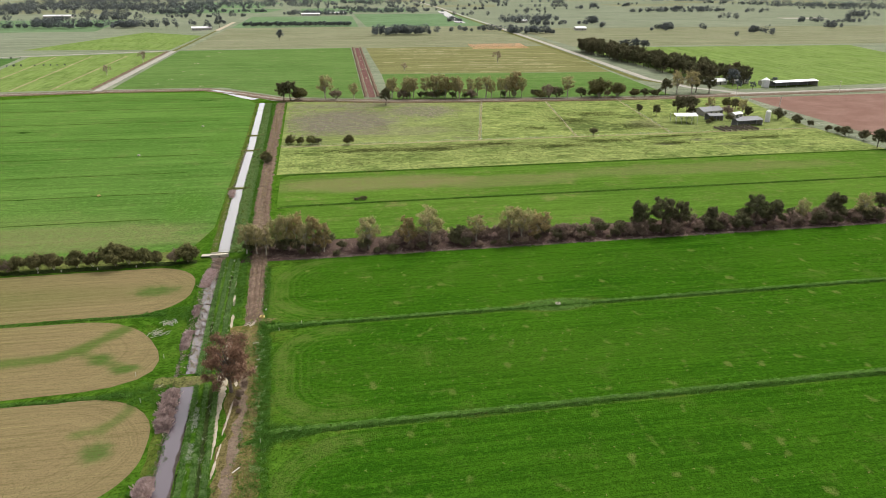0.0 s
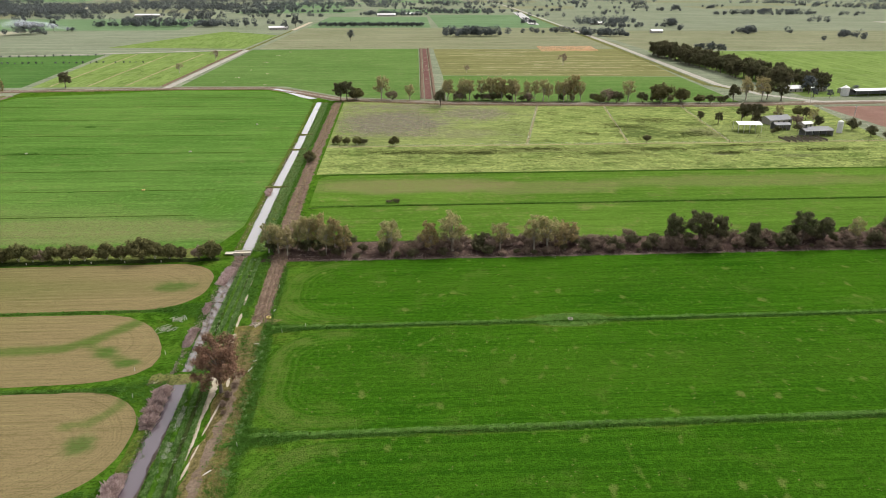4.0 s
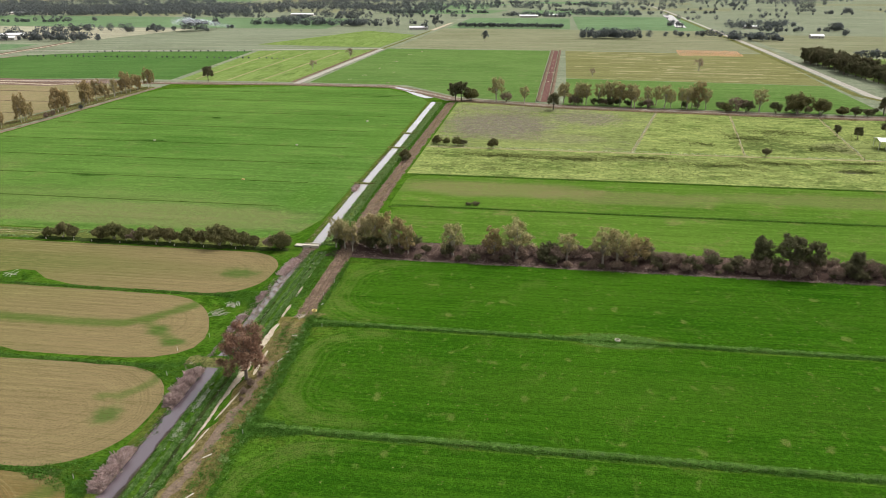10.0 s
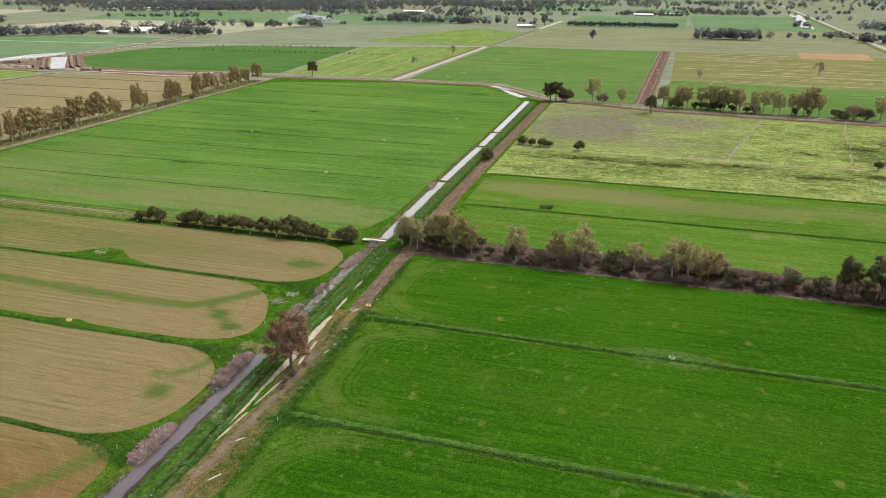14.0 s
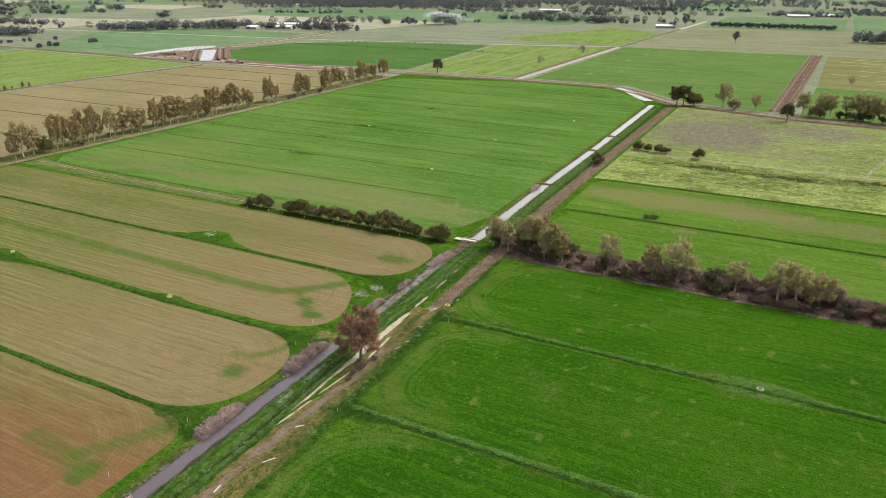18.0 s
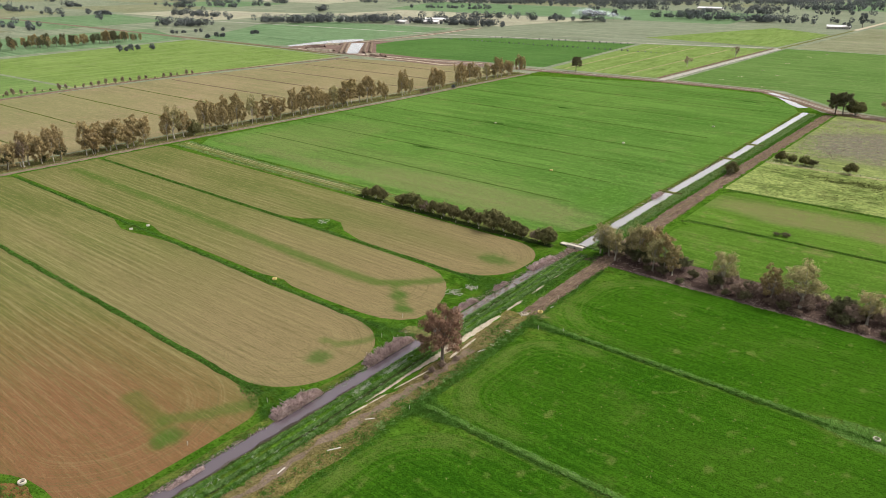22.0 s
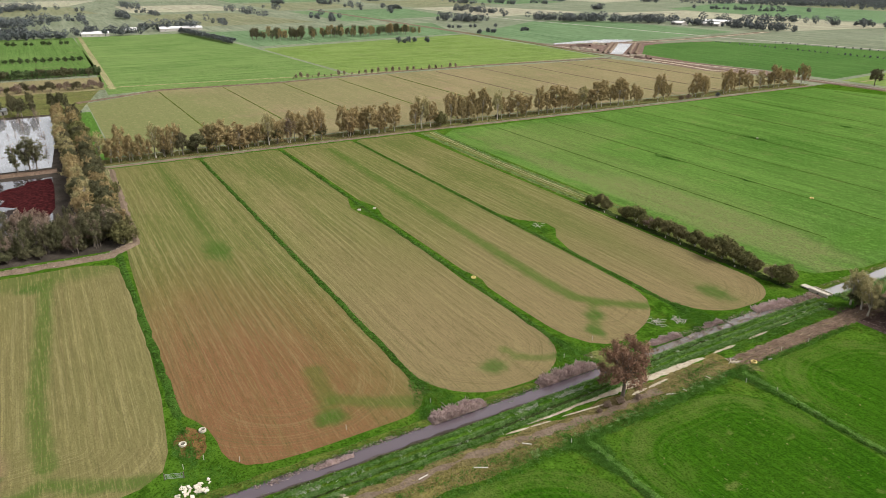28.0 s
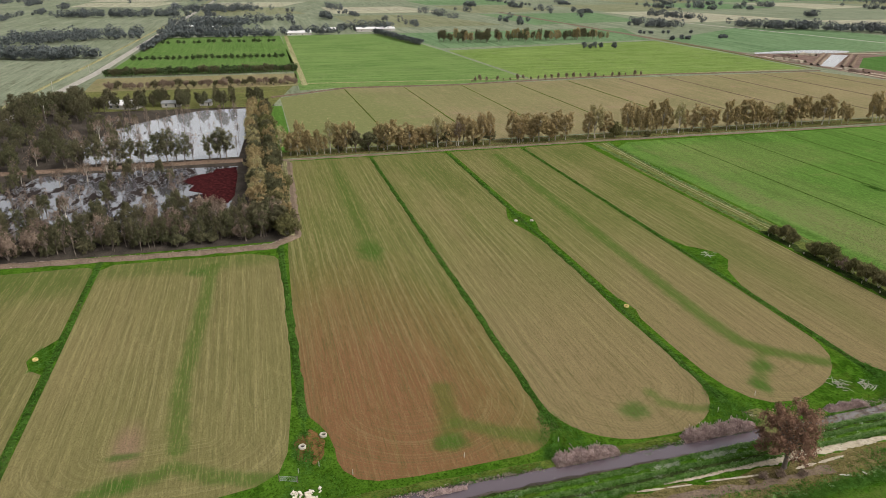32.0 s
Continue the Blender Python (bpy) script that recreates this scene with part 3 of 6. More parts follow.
def tuft_field(name, spots, leaves, size, spread, height, mat, label, category, seed=3):
    """Weeds, reeds or tussocks as one mesh of many small blades over the given ground points."""
    rng = np.random.default_rng(seed)
    spots = np.concatenate([np.asarray(q) for q in spots]) if isinstance(spots, list) else np.asarray(spots)
    n = len(spots)
    p = np.repeat(spots, leaves, 0) + rng.normal(size=(n * leaves, 2)) * spread
    h = np.repeat(height * rng.uniform(0.5, 1.2, n), leaves) * rng.uniform(0.3, 1.0, n * leaves)
    c = np.column_stack([p, h * 0.6])
    v, f = leaf_quads(c, size, rng, np.tile((0.0, 0.0, 1.0), (len(c), 1)), 0.5, 0.0)
    v[:, 2] = np.maximum(v[:, 2], 0.03)
    return tagged(new(name, mesh_of(name, v, f, mat)), label, category, "", "stuff")


def scatter(x0, y0, x1, y1, n, seed):
    rng = np.random.default_rng(seed)
    return np.column_stack([rng.uniform(x0, x1, n), rng.uniform(y0, y1, n)])


# ---- ground ----
R = 4800
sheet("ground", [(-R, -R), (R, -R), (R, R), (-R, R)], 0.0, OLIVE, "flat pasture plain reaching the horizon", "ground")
sheet("headland", [(-252, -420), (620, -420), (620, 104), (24, 110), (24, 322), (6, 330), (-24, 372), (-48, 392), (-252, 392)], 0.03, VERGE, "lush green headland grass along the canal", "grass")

# ---- east fields ----
field("field_east_south", 23, -420, 620, -109, EAST_S, "deep green ryegrass field with faint sowing lines", (0, 0, 0, 20))
field("field_east_mid", 23, -105.5, 620, -59.5, EAST, "deep green ryegrass field between check banks", (14, 0, 0, 16))
field("field_east_north", 20.5, -56, 620, -8.5, EAST_N, "deep green ryegrass field beside the tree belt", (8, 0, 0, 22))
sheet("belt_floor", [(9, -8), (620, -8.5), (620, 10), (14, 10)], 0.05, LITTER, "bare leaf litter under the tree belt", "ground")
field("field_east_bay", 21, 10.5, 620, 52, EAST2, "green crop bay north of the tree belt", (3, 0, 0, 14))
field("field_east_thin", 19, 54.5, 620, 103, EAST2, "thin patchy green crop bay", (3, 0, 0, 8))
field("rough_paddock", 17, 106, 352, 165, YELLOW, "yellow-green rough paddock with tussocks")
sheet("grazed_paddock", [(17, 167), (131, 167), (163, 302), (100, 308), (17, 326)], 0.06, GREY, "grey-green grazed paddock", "field")
sheet("grazed_paddock_east", [(133, 167), (350, 167), (374, 290), (165, 301)], 0.06, YELLOW, "bright grazed paddock beside the farm", "field")
sheet("red_field", [(372, 130), (900, 100), (900, 300), (378, 284)], 0.06, RED, "freshly tilled reddish soil", "field")
for k, pts in enumerate(([(17, 166), (180, 165.5), (352, 166)], [(132, 168), (164, 300)], [(192, 168), (214, 298)], [(253, 168), (272, 296)])):
    strip("fence_line_track", pts, 3.2 if k == 0 else 1.6, 0.085, STRAW, "pale dry grass along the paddock fence", "grass", wob=0.5, step=4, seed=k)
# Banks south of the belt get darker grass, painting in their shade line.
for y, x1 in ((-57.5, 620), (-107.2, 620), (53.2, 620), (104.5, 352)):
    strip("check_bank", [(19, y - 2), (28, y), (x1, y)], 1.6, 0.03, BANKGRASS if y < 0 else WESTBANK, "low grassy check bank between crop bays", "bank", 0.18, 0.4)

for k, (u, v) in enumerate(((38, 51), (60, 70), (81, 101), (112, 123), (131, 144), (158, 171), (190, 202), (216, 240))):
    strip("litter_edge", [(u, -7.7), ((u + v) / 2, -8.2), (v, -7.8)], 0.8, 0.07, BAREDUST, "pale dead grass along the edge of the tree belt", "grass", wob=0.5, step=1.2, seed=k)

# ---- west bays ----
GRN, STR = (0.092, 0.104, 0.029), (0.156, 0.130, 0.057)
PINK = (0.163, 0.124, 0.062)
BAYS = [
    ((-248.5, -43.2, -3, -8), 15, dict(red=(PINK, 0, -25, 75, 60), patches=[(-14, -27, 6, 3.5)], streaks=[(-90, -26, 80, 7, 0.35), (-215, -25, 90, 30, 0.1), (-230, -25, 14, 12, 0.5)])),
    ((-248.5, -84.6, -5.5, -45.2), 15, dict(red=(PINK, -5, -66, 80, 60), patches=[(-19.5, -68, 3, 2.5), (-12.5, -74, 3.5, 2)], swoosh=[([(-236, -62), (-91, -65.4), (-47, -66.5), (-32, -65.6), (-24.5, -60.5), (-18, -52.6), (-15.5, -47.5)], 4.0, 0.8), ([(-26, -63), (-19.5, -68.5), (-12, -74)], 3.0, 0.55)], streaks=[(-215, -63, 95, 30, 0.1)])),
    ((-248.5, -126, -1, -87), 17, dict(red=(PINK, 0, -106, 85, 60), patches=[(-10.5, -107.4, 2.8, 3.4)], swoosh=[([(-16, -100.5), (-12, -99.9), (-7.7, -94.5), (-6.5, -89)], 2.6, 0.6)], streaks=[(-215, -105, 28, 10, 0.4), (-215, -105, 95, 30, 0.1)])),
    ((-248.5, -178.2, -3, -127.6), 18, dict(red=((0.144, 0.071, 0.034), -14, -163, 74, 34), patches=[(-10, -149.5, 2.6, 4), (-119, -148, 9, 4)], swoosh=[([(-30, -146), (-20, -147), (-10, -149.5)], 4.0, 0.5), ([(-16, -146), (-11.6, -140), (-6, -130)], 3.6, 0.6)], streaks=[(-180, -147.5, 70, 3.2, 0.85)])),
    ((-127, -234.4, -5, -178.6), 13, dict(red=((0.18, 0.12, 0.075), -25, -212.8, 7, 2.8), patches=[(-114, -204, 4, 3), (-21.5, -213.5, 1.2, 3), (-12.5, -213, 3, 3)], swoosh=[([(-118, -199.5), (-83, -201.4), (-43, -204.3), (-21, -203)], 3.4, 0.7), ([(-11, -218), (-14, -206), (-16, -203.4), (-11, -196), (-7.4, -186)], 3.4, 0.75)], streaks=[(-122, -207, 7, 34, 0.7)])),
    ((-127, -420, -5, -236.6), 13, dict(streaks=[(-120, -270, 14, 60, 0.8), (-60, -300, 70, 40, 0.5)])),
]
for i, (b, q, kw) in enumerate(BAYS):
    pts = outline(*b, (4, q, q, 4))
    if i == 1:
        pts = [(-248.5, -84.2), (-35, -83.8), (-20, -83.2), (-13.8, -82.1), (-8.5, -79.5), (-5.6, -76), (-5, -71), (-6.1, -66.1), (-9, -59.5), (-12, -54.8), (-15.2, -51.4), (-20, -48), (-25, -46.4), (-29, -45.8), (-60, -45.4), (-248.5, -45.2)]
    if i == 3:
        pts = [(-248.5, -169), (-200, -171), (-120, -175.5), (-65, -177), (-37, -177.4), (-29.7, -177.2), (-25.5, -176.2), (-22.5, -174.6), (-18.7, -173.1), (-13.5, -172.4), (-9.8, -172.4), (-6.6, -171.6), (-3.4, -169.2), (-1.9, -165.4), (-1.4, -158), (-1.8, -146.6)] + outline(-248.5, -178, -2.2, -127.6, (0, 0, 9, 4))[2:]
    if i == 4:
        pts = [(-127, -231), (-123, -234.4), (-12, -234.4), (-5, -228), (-4.6, -196), (-6, -188), (-9, -183.6), (-15, -181.6), (-35, -179.6), (-62, -178.5), (-116, -178), (-122, -180), (-126, -188)]
    sheet("crop_bay_%d" % (i + 1), pts, 0.06, bay_mat("young_crop_%d" % i, b, q + 6, STR, GRN if i < 4 else (0.124, 0.114, 0.044), **kw), "tan bay of young drilled crop with row lines", "field")
for y, x0 in ((-44, -244), (-86.2, -244), (-126.8, -244), (-177.6, -134), (-235.5, -134)):
    strip("check_bank", [(x0, y), (-26 if y == -177.6 else -8, y)], 1.9 if y > -170 or y < -200 else 2.2, 0.03, BANKGRASS, "low grassy check bank between crop bays", "bank", 0.18, 0.4)
for pts in ([(-153, -86.6), (-146, -83.6), (-138, -81.6), (-132, -82), (-122, -84.4), (-108, -85.5), (-110, -87), (-124, -88.6), (-132, -90.6), (-139, -90.9), (-146, -89)],
            [(-106, -43.4), (-96, -40.6), (-91, -36.2), (-87, -33.6), (-81, -34), (-77, -36.8), (-73.5, -39.5), (-62, -42.8), (-62, -44.2), (-80, -45), (-106, -44.6)],
            [(-78, -86), (-66, -84.6), (-60, -82.9), (-55, -82.4), (-50, -83.8), (-38, -85.6), (-38, -87), (-56, -87.8), (-72, -87.2)],
            [(-84, -235.6), (-77, -236.6), (-71, -240.4), (-66.5, -241.6), (-62, -240), (-59, -236.6), (-50, -235.8), (-50, -234.8), (-84, -234.6)]):
    sheet("grass_island", pts, 0.1, VERGE, "lens of lush grass round a water outlet", "grass")

# ---- west green field ----
sheet("field_west", [(-246, 18), (-236, 7), (-100, 6), (-20, 6), (-8, 12), (-3.4, 30), (-3.9, 200), (-5.4, 318), (-16, 345), (-50, 383), (-130, 389), (-242, 356), (-247, 330)], 0.06, WEST, "bright green pasture field with thin check banks", "field")
for y in (45, 82, 118, 156, 205, 257, 310, 352):
    strip("check_bank", [(-238 if y < 340 else -225, y), (-26, y - 3 if y > 200 else y)], 0.8, 0.05, WESTBANK, "thin grassy check bank across the pasture", "bank", 0.12, 0.25)
strip("hedge_floor", [(-102, -4.5), (-60, -5), (-5, -4.5)], 3.6, 0.075, SHADEFLOOR, "dark weedy ground under the hedge", "ground", wob=0.7, step=2)
strip("hedge_track", [(-248, 2), (-171, -1), (-113, -0.5), (-95, 1), (-12, 2)], 10.5, 0.05, HEDGEGRASS, "grassy farm track beside the hedge", "track", wob=0.6)
for dy in (-0.9, 0.9):
    strip("wheel_rut", [(-246, 4 + dy), (-171, 0.4 + dy), (-130, 0.2 + dy), (-100, 0.6 + dy)], 0.55, 0.09, HAY, "worn yellowed wheel rut in the grass", "track", wob=0.22, step=1.5)
strip("row_track", [(-252, -172), (-253, 0), (-250, 200), (-252, 366)], 3.6, 0.05, BAREDUST, "dirt track along the row of gums", "track", wob=0.6)
sheet("row_verge", [(-270, -172), (-255, -172), (-255, 366), (-270, 366)], 0.04, DRYGRASS, "dry grass under the row of gums", "grass")

# ---- canal, banks and tracks ----
S_LINE = [(7.5, -420), (5.2, -180), (4.4, -130), (3.8, -85)]
M_LINE = [(4.2, -79), (2.6, -50), (1.6, -19)]
N_LINE = [(2.8, 3), (1.0, 84), (0.4, 180), (-2, 322)]
strip("canal_water_south", S_LINE, 3.3, 0.06, WATER, "still brown canal water", "water", wob=0.3, step=2)
strip("canal_water_mid", M_LINE, 3.2, 0.06, WEEDY, "shallow weedy canal water", "water", wob=0.4, step=2, seed=2)
strip("canal_water_north", N_LINE, 4.0, 0.06, SKYCANAL, "still canal water reflecting the pale sky", "water", wob=0.3, step=2, seed=3)
strip("canal_mud", [(1.8, -19), (2, -1.5)], 4.0, 0.05, MULCH, "dry muddy canal bed with dead reeds", "mud", wob=0.6, step=2)


def beside(line, d):
    return [(x + d, y) for x, y in line]


for line, d, w in ((S_LINE, -3.1, 2.4), (M_LINE, -2.8, 2.2), (N_LINE, -3.3, 2.6), (S_LINE, 4.2, 4.2), (M_LINE, 4.4, 4.6), (N_LINE, 4.6, 4.6)):
    strip("canal_bank", beside(line, d), w, 0.03, OLIVEBANK if line is N_LINE or (d < 0 and line is S_LINE) else VERGE, "raised grassy canal bank", "bank", 0.2, 0.3, step=3)
# Dark strips colour in the shaded furrows between the weed ridges.
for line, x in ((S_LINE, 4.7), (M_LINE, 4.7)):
    strip("weed_floor", [(px_ + x, py_) for px_, py_ in line], 4.4, 0.15, SHADEFLOOR, "dark damp furrows under the bank weeds", "ground", wob=0.5, step=3)
strip("canal_crossing", [(-4, -82), (10, -82)], 4.5, 0.04, DRYGRASS, "earth crossing over the canal", "crossing", 0.35, 0.9, step=1.2)
# Dark rim under the water edges, coloured in for the sunken banks' shade.
for line, w in ((S_LINE, 5.0), (M_LINE, 4.6), (N_LINE, 5.6)):
    strip("wet_margin", line, w, 0.045, WET, "dark wet mud along the water's edge", "mud", wob=0.35, step=1.5)
for y in (84, 160, 200):
    strip("canal_weir", [(-4, y), (6, y)], 2.0, 0.05, DRYGRASS, "narrow earth crossing over the canal", "crossing", 0.6, 0.2, step=2)
strip("brown_strip", [(17, -55), (16, -30), (15.5, 0), (14.5, 14)], 5.0, 0.08, SLASH, "strip of brown slashed stalks along the canal", "ground", wob=0.45, step=1.5)
for k, dx in enumerate((-1.4, 0.2, 1.5)):
    strip("stalk_windrow", [(17 + dx, -54), (16 + dx, -30), (15.5 + dx, 0), (14.5 + dx, 13)], 1.1, 0.1, MULCH, "low windrow of brown slashed stalks", "ground", 0.14, 0.7, step=1.5, seed=40 + k)
strip("brown_strip_north", [(14.5, 14), (13.2, 60), (12.4, 120), (12.5, 322)], 5.4, 0.08, SLASH, "wide strip of dry pinkish-brown stalks along the canal", "ground", wob=1.1, step=1.6)
for k, dx in enumerate((-2.4, 1.6)):
    strip("stalk_windrow", [(14.5 + dx, 14), (13.2 + dx, 60), (12.4 + dx, 120), (12.5 + dx, 318)], 1.6, 0.1, MULCH, "low windrow of brown slashed stalks", "ground", 0.14, 0.9, step=2, seed=30 + k)
strip("dry_track", [(22, -420), (20.5, -200), (18.6, -130), (17.8, -100), (16.4, -75), (15, -55)], 7.4, 0.05, DRYTRACK, "worn farm track with olive dry grass", "track", wob=0.9, step=3)
strip("bare_verge", [(18.4, -230), (16.9, -170), (15.5, -134), (16.1, -114), (16.2, -100), (15.6, -78), (15.2, -58)], 4.6, 0.08, TRACKDIRT, "bare brown earth along the track", "track", wob=1.1, step=2)
strip("bare_verge", [(17.6, -190), (16.4, -150), (15.6, -132), (16.6, -114), (17.2, -96), (16.4, -80)], 1.6, 0.095, DIRT, "dark bare earth along the track", "track", wob=0.7, step=2, seed=5)


def sand_rut(line, width, z, rr):
    """A worn patch of sand along a line: uneven edges that close to a point at both ends."""
    verts, faces, n = [], [], len(line)
    left, right = 0.45, 0.45
    for i, (x, y) in enumerate(line):
        close = min(1.0, 0.35 + 3.4 * min(i, n - 1 - i) / n)
        left += (rr.uniform(0.2, 0.7) - left) * 0.4
        right += (rr.uniform(0.2, 0.7) - right) * 0.4
        a, b = width * close * left, width * close * right
        verts += [(x - a, y, z), (x + b, y, z)]
        if i:
            faces.append((2 * i - 2, 2 * i - 1, 2 * i + 1, 2 * i))
    tagged(new("sand_rut", mesh_of("sand_rut", verts, faces, SAND)), "pale sandy wheel rut", "track", "", "structure")


for k, (pts, w) in enumerate((([(12.5, -114), (11.9, -101), (11.5, -88), (11.3, -80)], 1.4), ([(12.0, -99), (11.8, -91), (11.6, -83), (11.4, -74), (11.4, -66), (11.5, -60)], 2.5), ([(11.1, -56), (10.8, -47)], 1.0), ([(10.4, -42), (10.0, -33)], 0.8), ([(9.6, -28), (9.2, -18)], 0.6),
                              ([(13.2, -120), (14.0, -109)], 0.5), ([(13.9, -106), (14.6, -98), (15.1, -92)], 0.6), ([(15.1, -87), (14.7, -82), (14.1, -75)], 0.85))):
    line, at, rr = dense(pts, 0.5), 0, random.Random(50 + k)
    while at < len(line) - 4:
        run = rr.randint(9, 26) if w < 1.1 else len(line)
        sand_rut(line[at:at + run + 1], w * rr.uniform(0.85, 1.2), 0.17 + 0.004 * k, rr)
        at += run + rr.randint(1, 3)
NR = [(-1500, 372), (-616, 368), (-493, 380), (-366, 383), (-250, 394), (-128, 403), (-52, 401), (-28, 380), (13, 337), (99, 315), (186, 306), (295, 297), (378, 303), (526, 310), (1500, 345)]
strip("road_shoulder", [(x, y - 8) for x, y in NR[1:-1]], 4, 0.055, MULCH, "dry brown shoulder of the unsealed road", "bank", 0.25, 0.6, step=6)
strip("north_road", NR, 12.5, 0.07, DIRT, "unsealed road along the fields", "road", wob=0.6, step=8)
for d in (-1.6, 1.6):
    strip("wheel_line", [(x, y + d) for x, y in NR[1:-1]], 0.8, 0.1, GRAVEL, "pale wheel line on the unsealed road", "road", wob=0.2, step=8)
strip("east_gravel", [(378, 306), (526, 314), (900, 330)], 6, 0.15, GRAVEL, "pale gravel carriageway", "road", wob=0.3)
strip("canal_bend", [(-46, 393), (-30, 374), (-18, 352), (-8, 340)], 7, 0.12, SKYCANAL, "bright bend of the canal", "water", wob=0.4, step=2)

# ---- north fields ----
sheet("field_north", [(-132, 414), (-40, 410), (14, 350), (76, 330), (90, 762), (-130, 756)], 0.06, NORTH, "green cropped field north of the road", "field")
sheet("field_lime", [(-258, 412), (-150, 414), (-143, 742), (-292, 700)], 0.06, LIME, "lime green pasture with pale mown lines", "field")
for k in range(3):
    strip("mown_line", [(-245 + 32 * k, 418), (-262 + 40 * k, 700)], 3, 0.09, STRAW, "pale mown line in the pasture", "stubble", wob=0.5)
sheet("field_dark_green", [(-484, 400), (-406, 397), (-364, 405), (-336, 412), (-266, 412), (-298, 690), (-470, 655), (-556, 592), (-562, 515), (-555, 462)], 0.06, DARKGREEN, "dark green field with rows of young trees", "field")
sheet("field_stubble", [(104, 480), (336, 462), (358, 700), (362, 756), (110, 760)], 0.06, STUBBLE, "olive mown stubble field", "field")
sheet("field_north_east", [(97, 322), (325, 308), (336, 460), (104, 478)], 0.06, NORTH, "green strip of crop along the road", "field")
for k in range(26):
    rw = random.Random(200 + k)
    y, a = 488 + 10.2 * k + rw.uniform(-3, 3), rw.uniform(112, 240)
    b = min(352, a + rw.uniform(40, 190))
    strip("mown_line", [(a, y), ((a + b) / 2, y - 3), (b, y - 6)], rw.uniform(1.5, 4.5), 0.085 + 0.0015 * k, HAY, "pale windrow of mown hay", "stubble", wob=1.3, step=5, seed=k)
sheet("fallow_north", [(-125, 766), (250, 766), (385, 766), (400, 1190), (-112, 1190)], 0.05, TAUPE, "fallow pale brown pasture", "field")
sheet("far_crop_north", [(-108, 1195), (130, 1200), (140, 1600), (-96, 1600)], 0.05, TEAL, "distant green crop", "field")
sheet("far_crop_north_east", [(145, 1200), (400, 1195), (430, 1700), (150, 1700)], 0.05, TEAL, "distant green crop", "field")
sheet("far_pasture_west", [(-590, 660), (-150, 765), (-128, 1100), (-560, 1080)], 0.05, OLIVE, "distant pasture greyed for haze", "field")
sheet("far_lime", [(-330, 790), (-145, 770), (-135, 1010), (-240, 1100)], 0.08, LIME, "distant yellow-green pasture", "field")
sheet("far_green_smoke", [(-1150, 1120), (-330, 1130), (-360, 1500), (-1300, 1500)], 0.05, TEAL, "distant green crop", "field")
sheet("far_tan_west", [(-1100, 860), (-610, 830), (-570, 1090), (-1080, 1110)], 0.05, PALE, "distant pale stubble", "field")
strip("red_channel", [(83, 335), (98, 764)], 5.5, 0.09, REDCUT, "red earth strip of a new channel", "ground", wob=0.5)
for d in (-5, 5):
    strip("spoil_bank", [(83 + d, 335), (98 + d, 764)], 3, 0.05, MULCH, "low spoil bank beside the red channel", "bank", 0.8, 0.4)
strip("white_road", [(-1100, 590), (-577, 650), (-325, 702), (-139, 756)], 6, 0.1, GRAVEL, "pale gravel road between fields", "road")
strip("dirt_road_north", [(-141, 405), (-137, 752)], 6.5, 0.12, GRAVEL, "pale dirt road running north between fields", "road", wob=0.5)
strip("far_farm_track", [(-137, 752), (-126, 1130)], 5, 0.12, DRYGRASS, "grassy farm track running north", "track", wob=0.8, step=8)
strip("far_dirt_road", [(-126, 1130), (-119, 1380)], 9, 0.12, SAND, "pale dirt road past the far house", "road", wob=0.8, step=8)
strip("road_verge", [(-148, 412), (-144, 748)], 4, 0.05, MULCH, "dark drain beside the dirt road", "bank", 0.5, 0.4)
strip("north_east_road", [(391, 306), (362, 345), (350, 404), (376, 811), (439, 2037), (470, 3000)], 8, 0.12, GRAVEL, "pale gravel road running north", "road")
strip("ne_road_verge", [(362, 345), (340, 404), (366, 811), (428, 2037)], 7, 0.09, DRYGRASS, "dry grass verge of the gravel road", "grass")
sheet("ne_pasture", [(392, 330), (700, 350), (800, 700), (392, 720)], 0.05, LIME, "bright pasture east of the gravel road", "field")
sheet("ne_brown", [(396, 735), (1000, 715), (1400, 1090), (410, 1110)], 0.05, TAUPE, "brown fallow paddock", "field")
sheet("ne_far", [(420, 1130), (1500, 1110), (2000, 1800), (450, 1900)], 0.05, OLIVE, "distant pasture", "field")
# Distant white pool, drawn as pale gravel in place of bright water.
sheet("salt_pan", [(1145, 1350), (1250, 1340), (1262, 1385), (1150, 1395)], 0.12, GRAVEL, "distant white pool drawn in pale gravel", "ground")
sheet("farm_dam", [(340, 1290), (360, 1290), (420, 1850), (395, 1850)], 0.12, WATER, "long farm dam beside the road", "water")

# ---- west beyond the gum row ----
sheet("wet_meadow", [(-408, -173), (-268, -173.5), (-268, -164), (-408, -163.4)], 0.078, WEST, "strip of lush grass beside the ponds", "grass")
sheet("field_brown", [(-442, -163), (-272, -163), (-272, 362), (-340, 372), (-470, 340), (-478, 120), (-470, -40), (-476, -108)], 0.06, BROWN, "brown stubble field with check banks", "field")
for k in range(-2, 8):
    y = -14 + 48.4 * k
    strip("check_bank", [(-470, y), (-274, y + 3)], 1.0, 0.05, OLIVEBANK if k < 3 else MULCH, "weedy check bank across the stubble", "bank", 0.25, 0.3)
sheet("field_far_green", [(-474, -146), (-482, -108), (-478, -14), (-488, 52), (-734, 40), (-985, 20), (-985, -136)], 0.06, FRESH, "flat green field with faint drill lines", "field")
sheet("field_far_pasture", [(-490, 57), (-734, 45), (-790, 352), (-626, 354), (-490, 345)], 0.06, LIME, "yellow-green pasture", "field")
sheet("field_back_green", [(-800, 375), (-640, 372), (-600, 470), (-640, 740), (-900, 720), (-960, 600)], 0.06, TEAL, "distant green crop", "field")
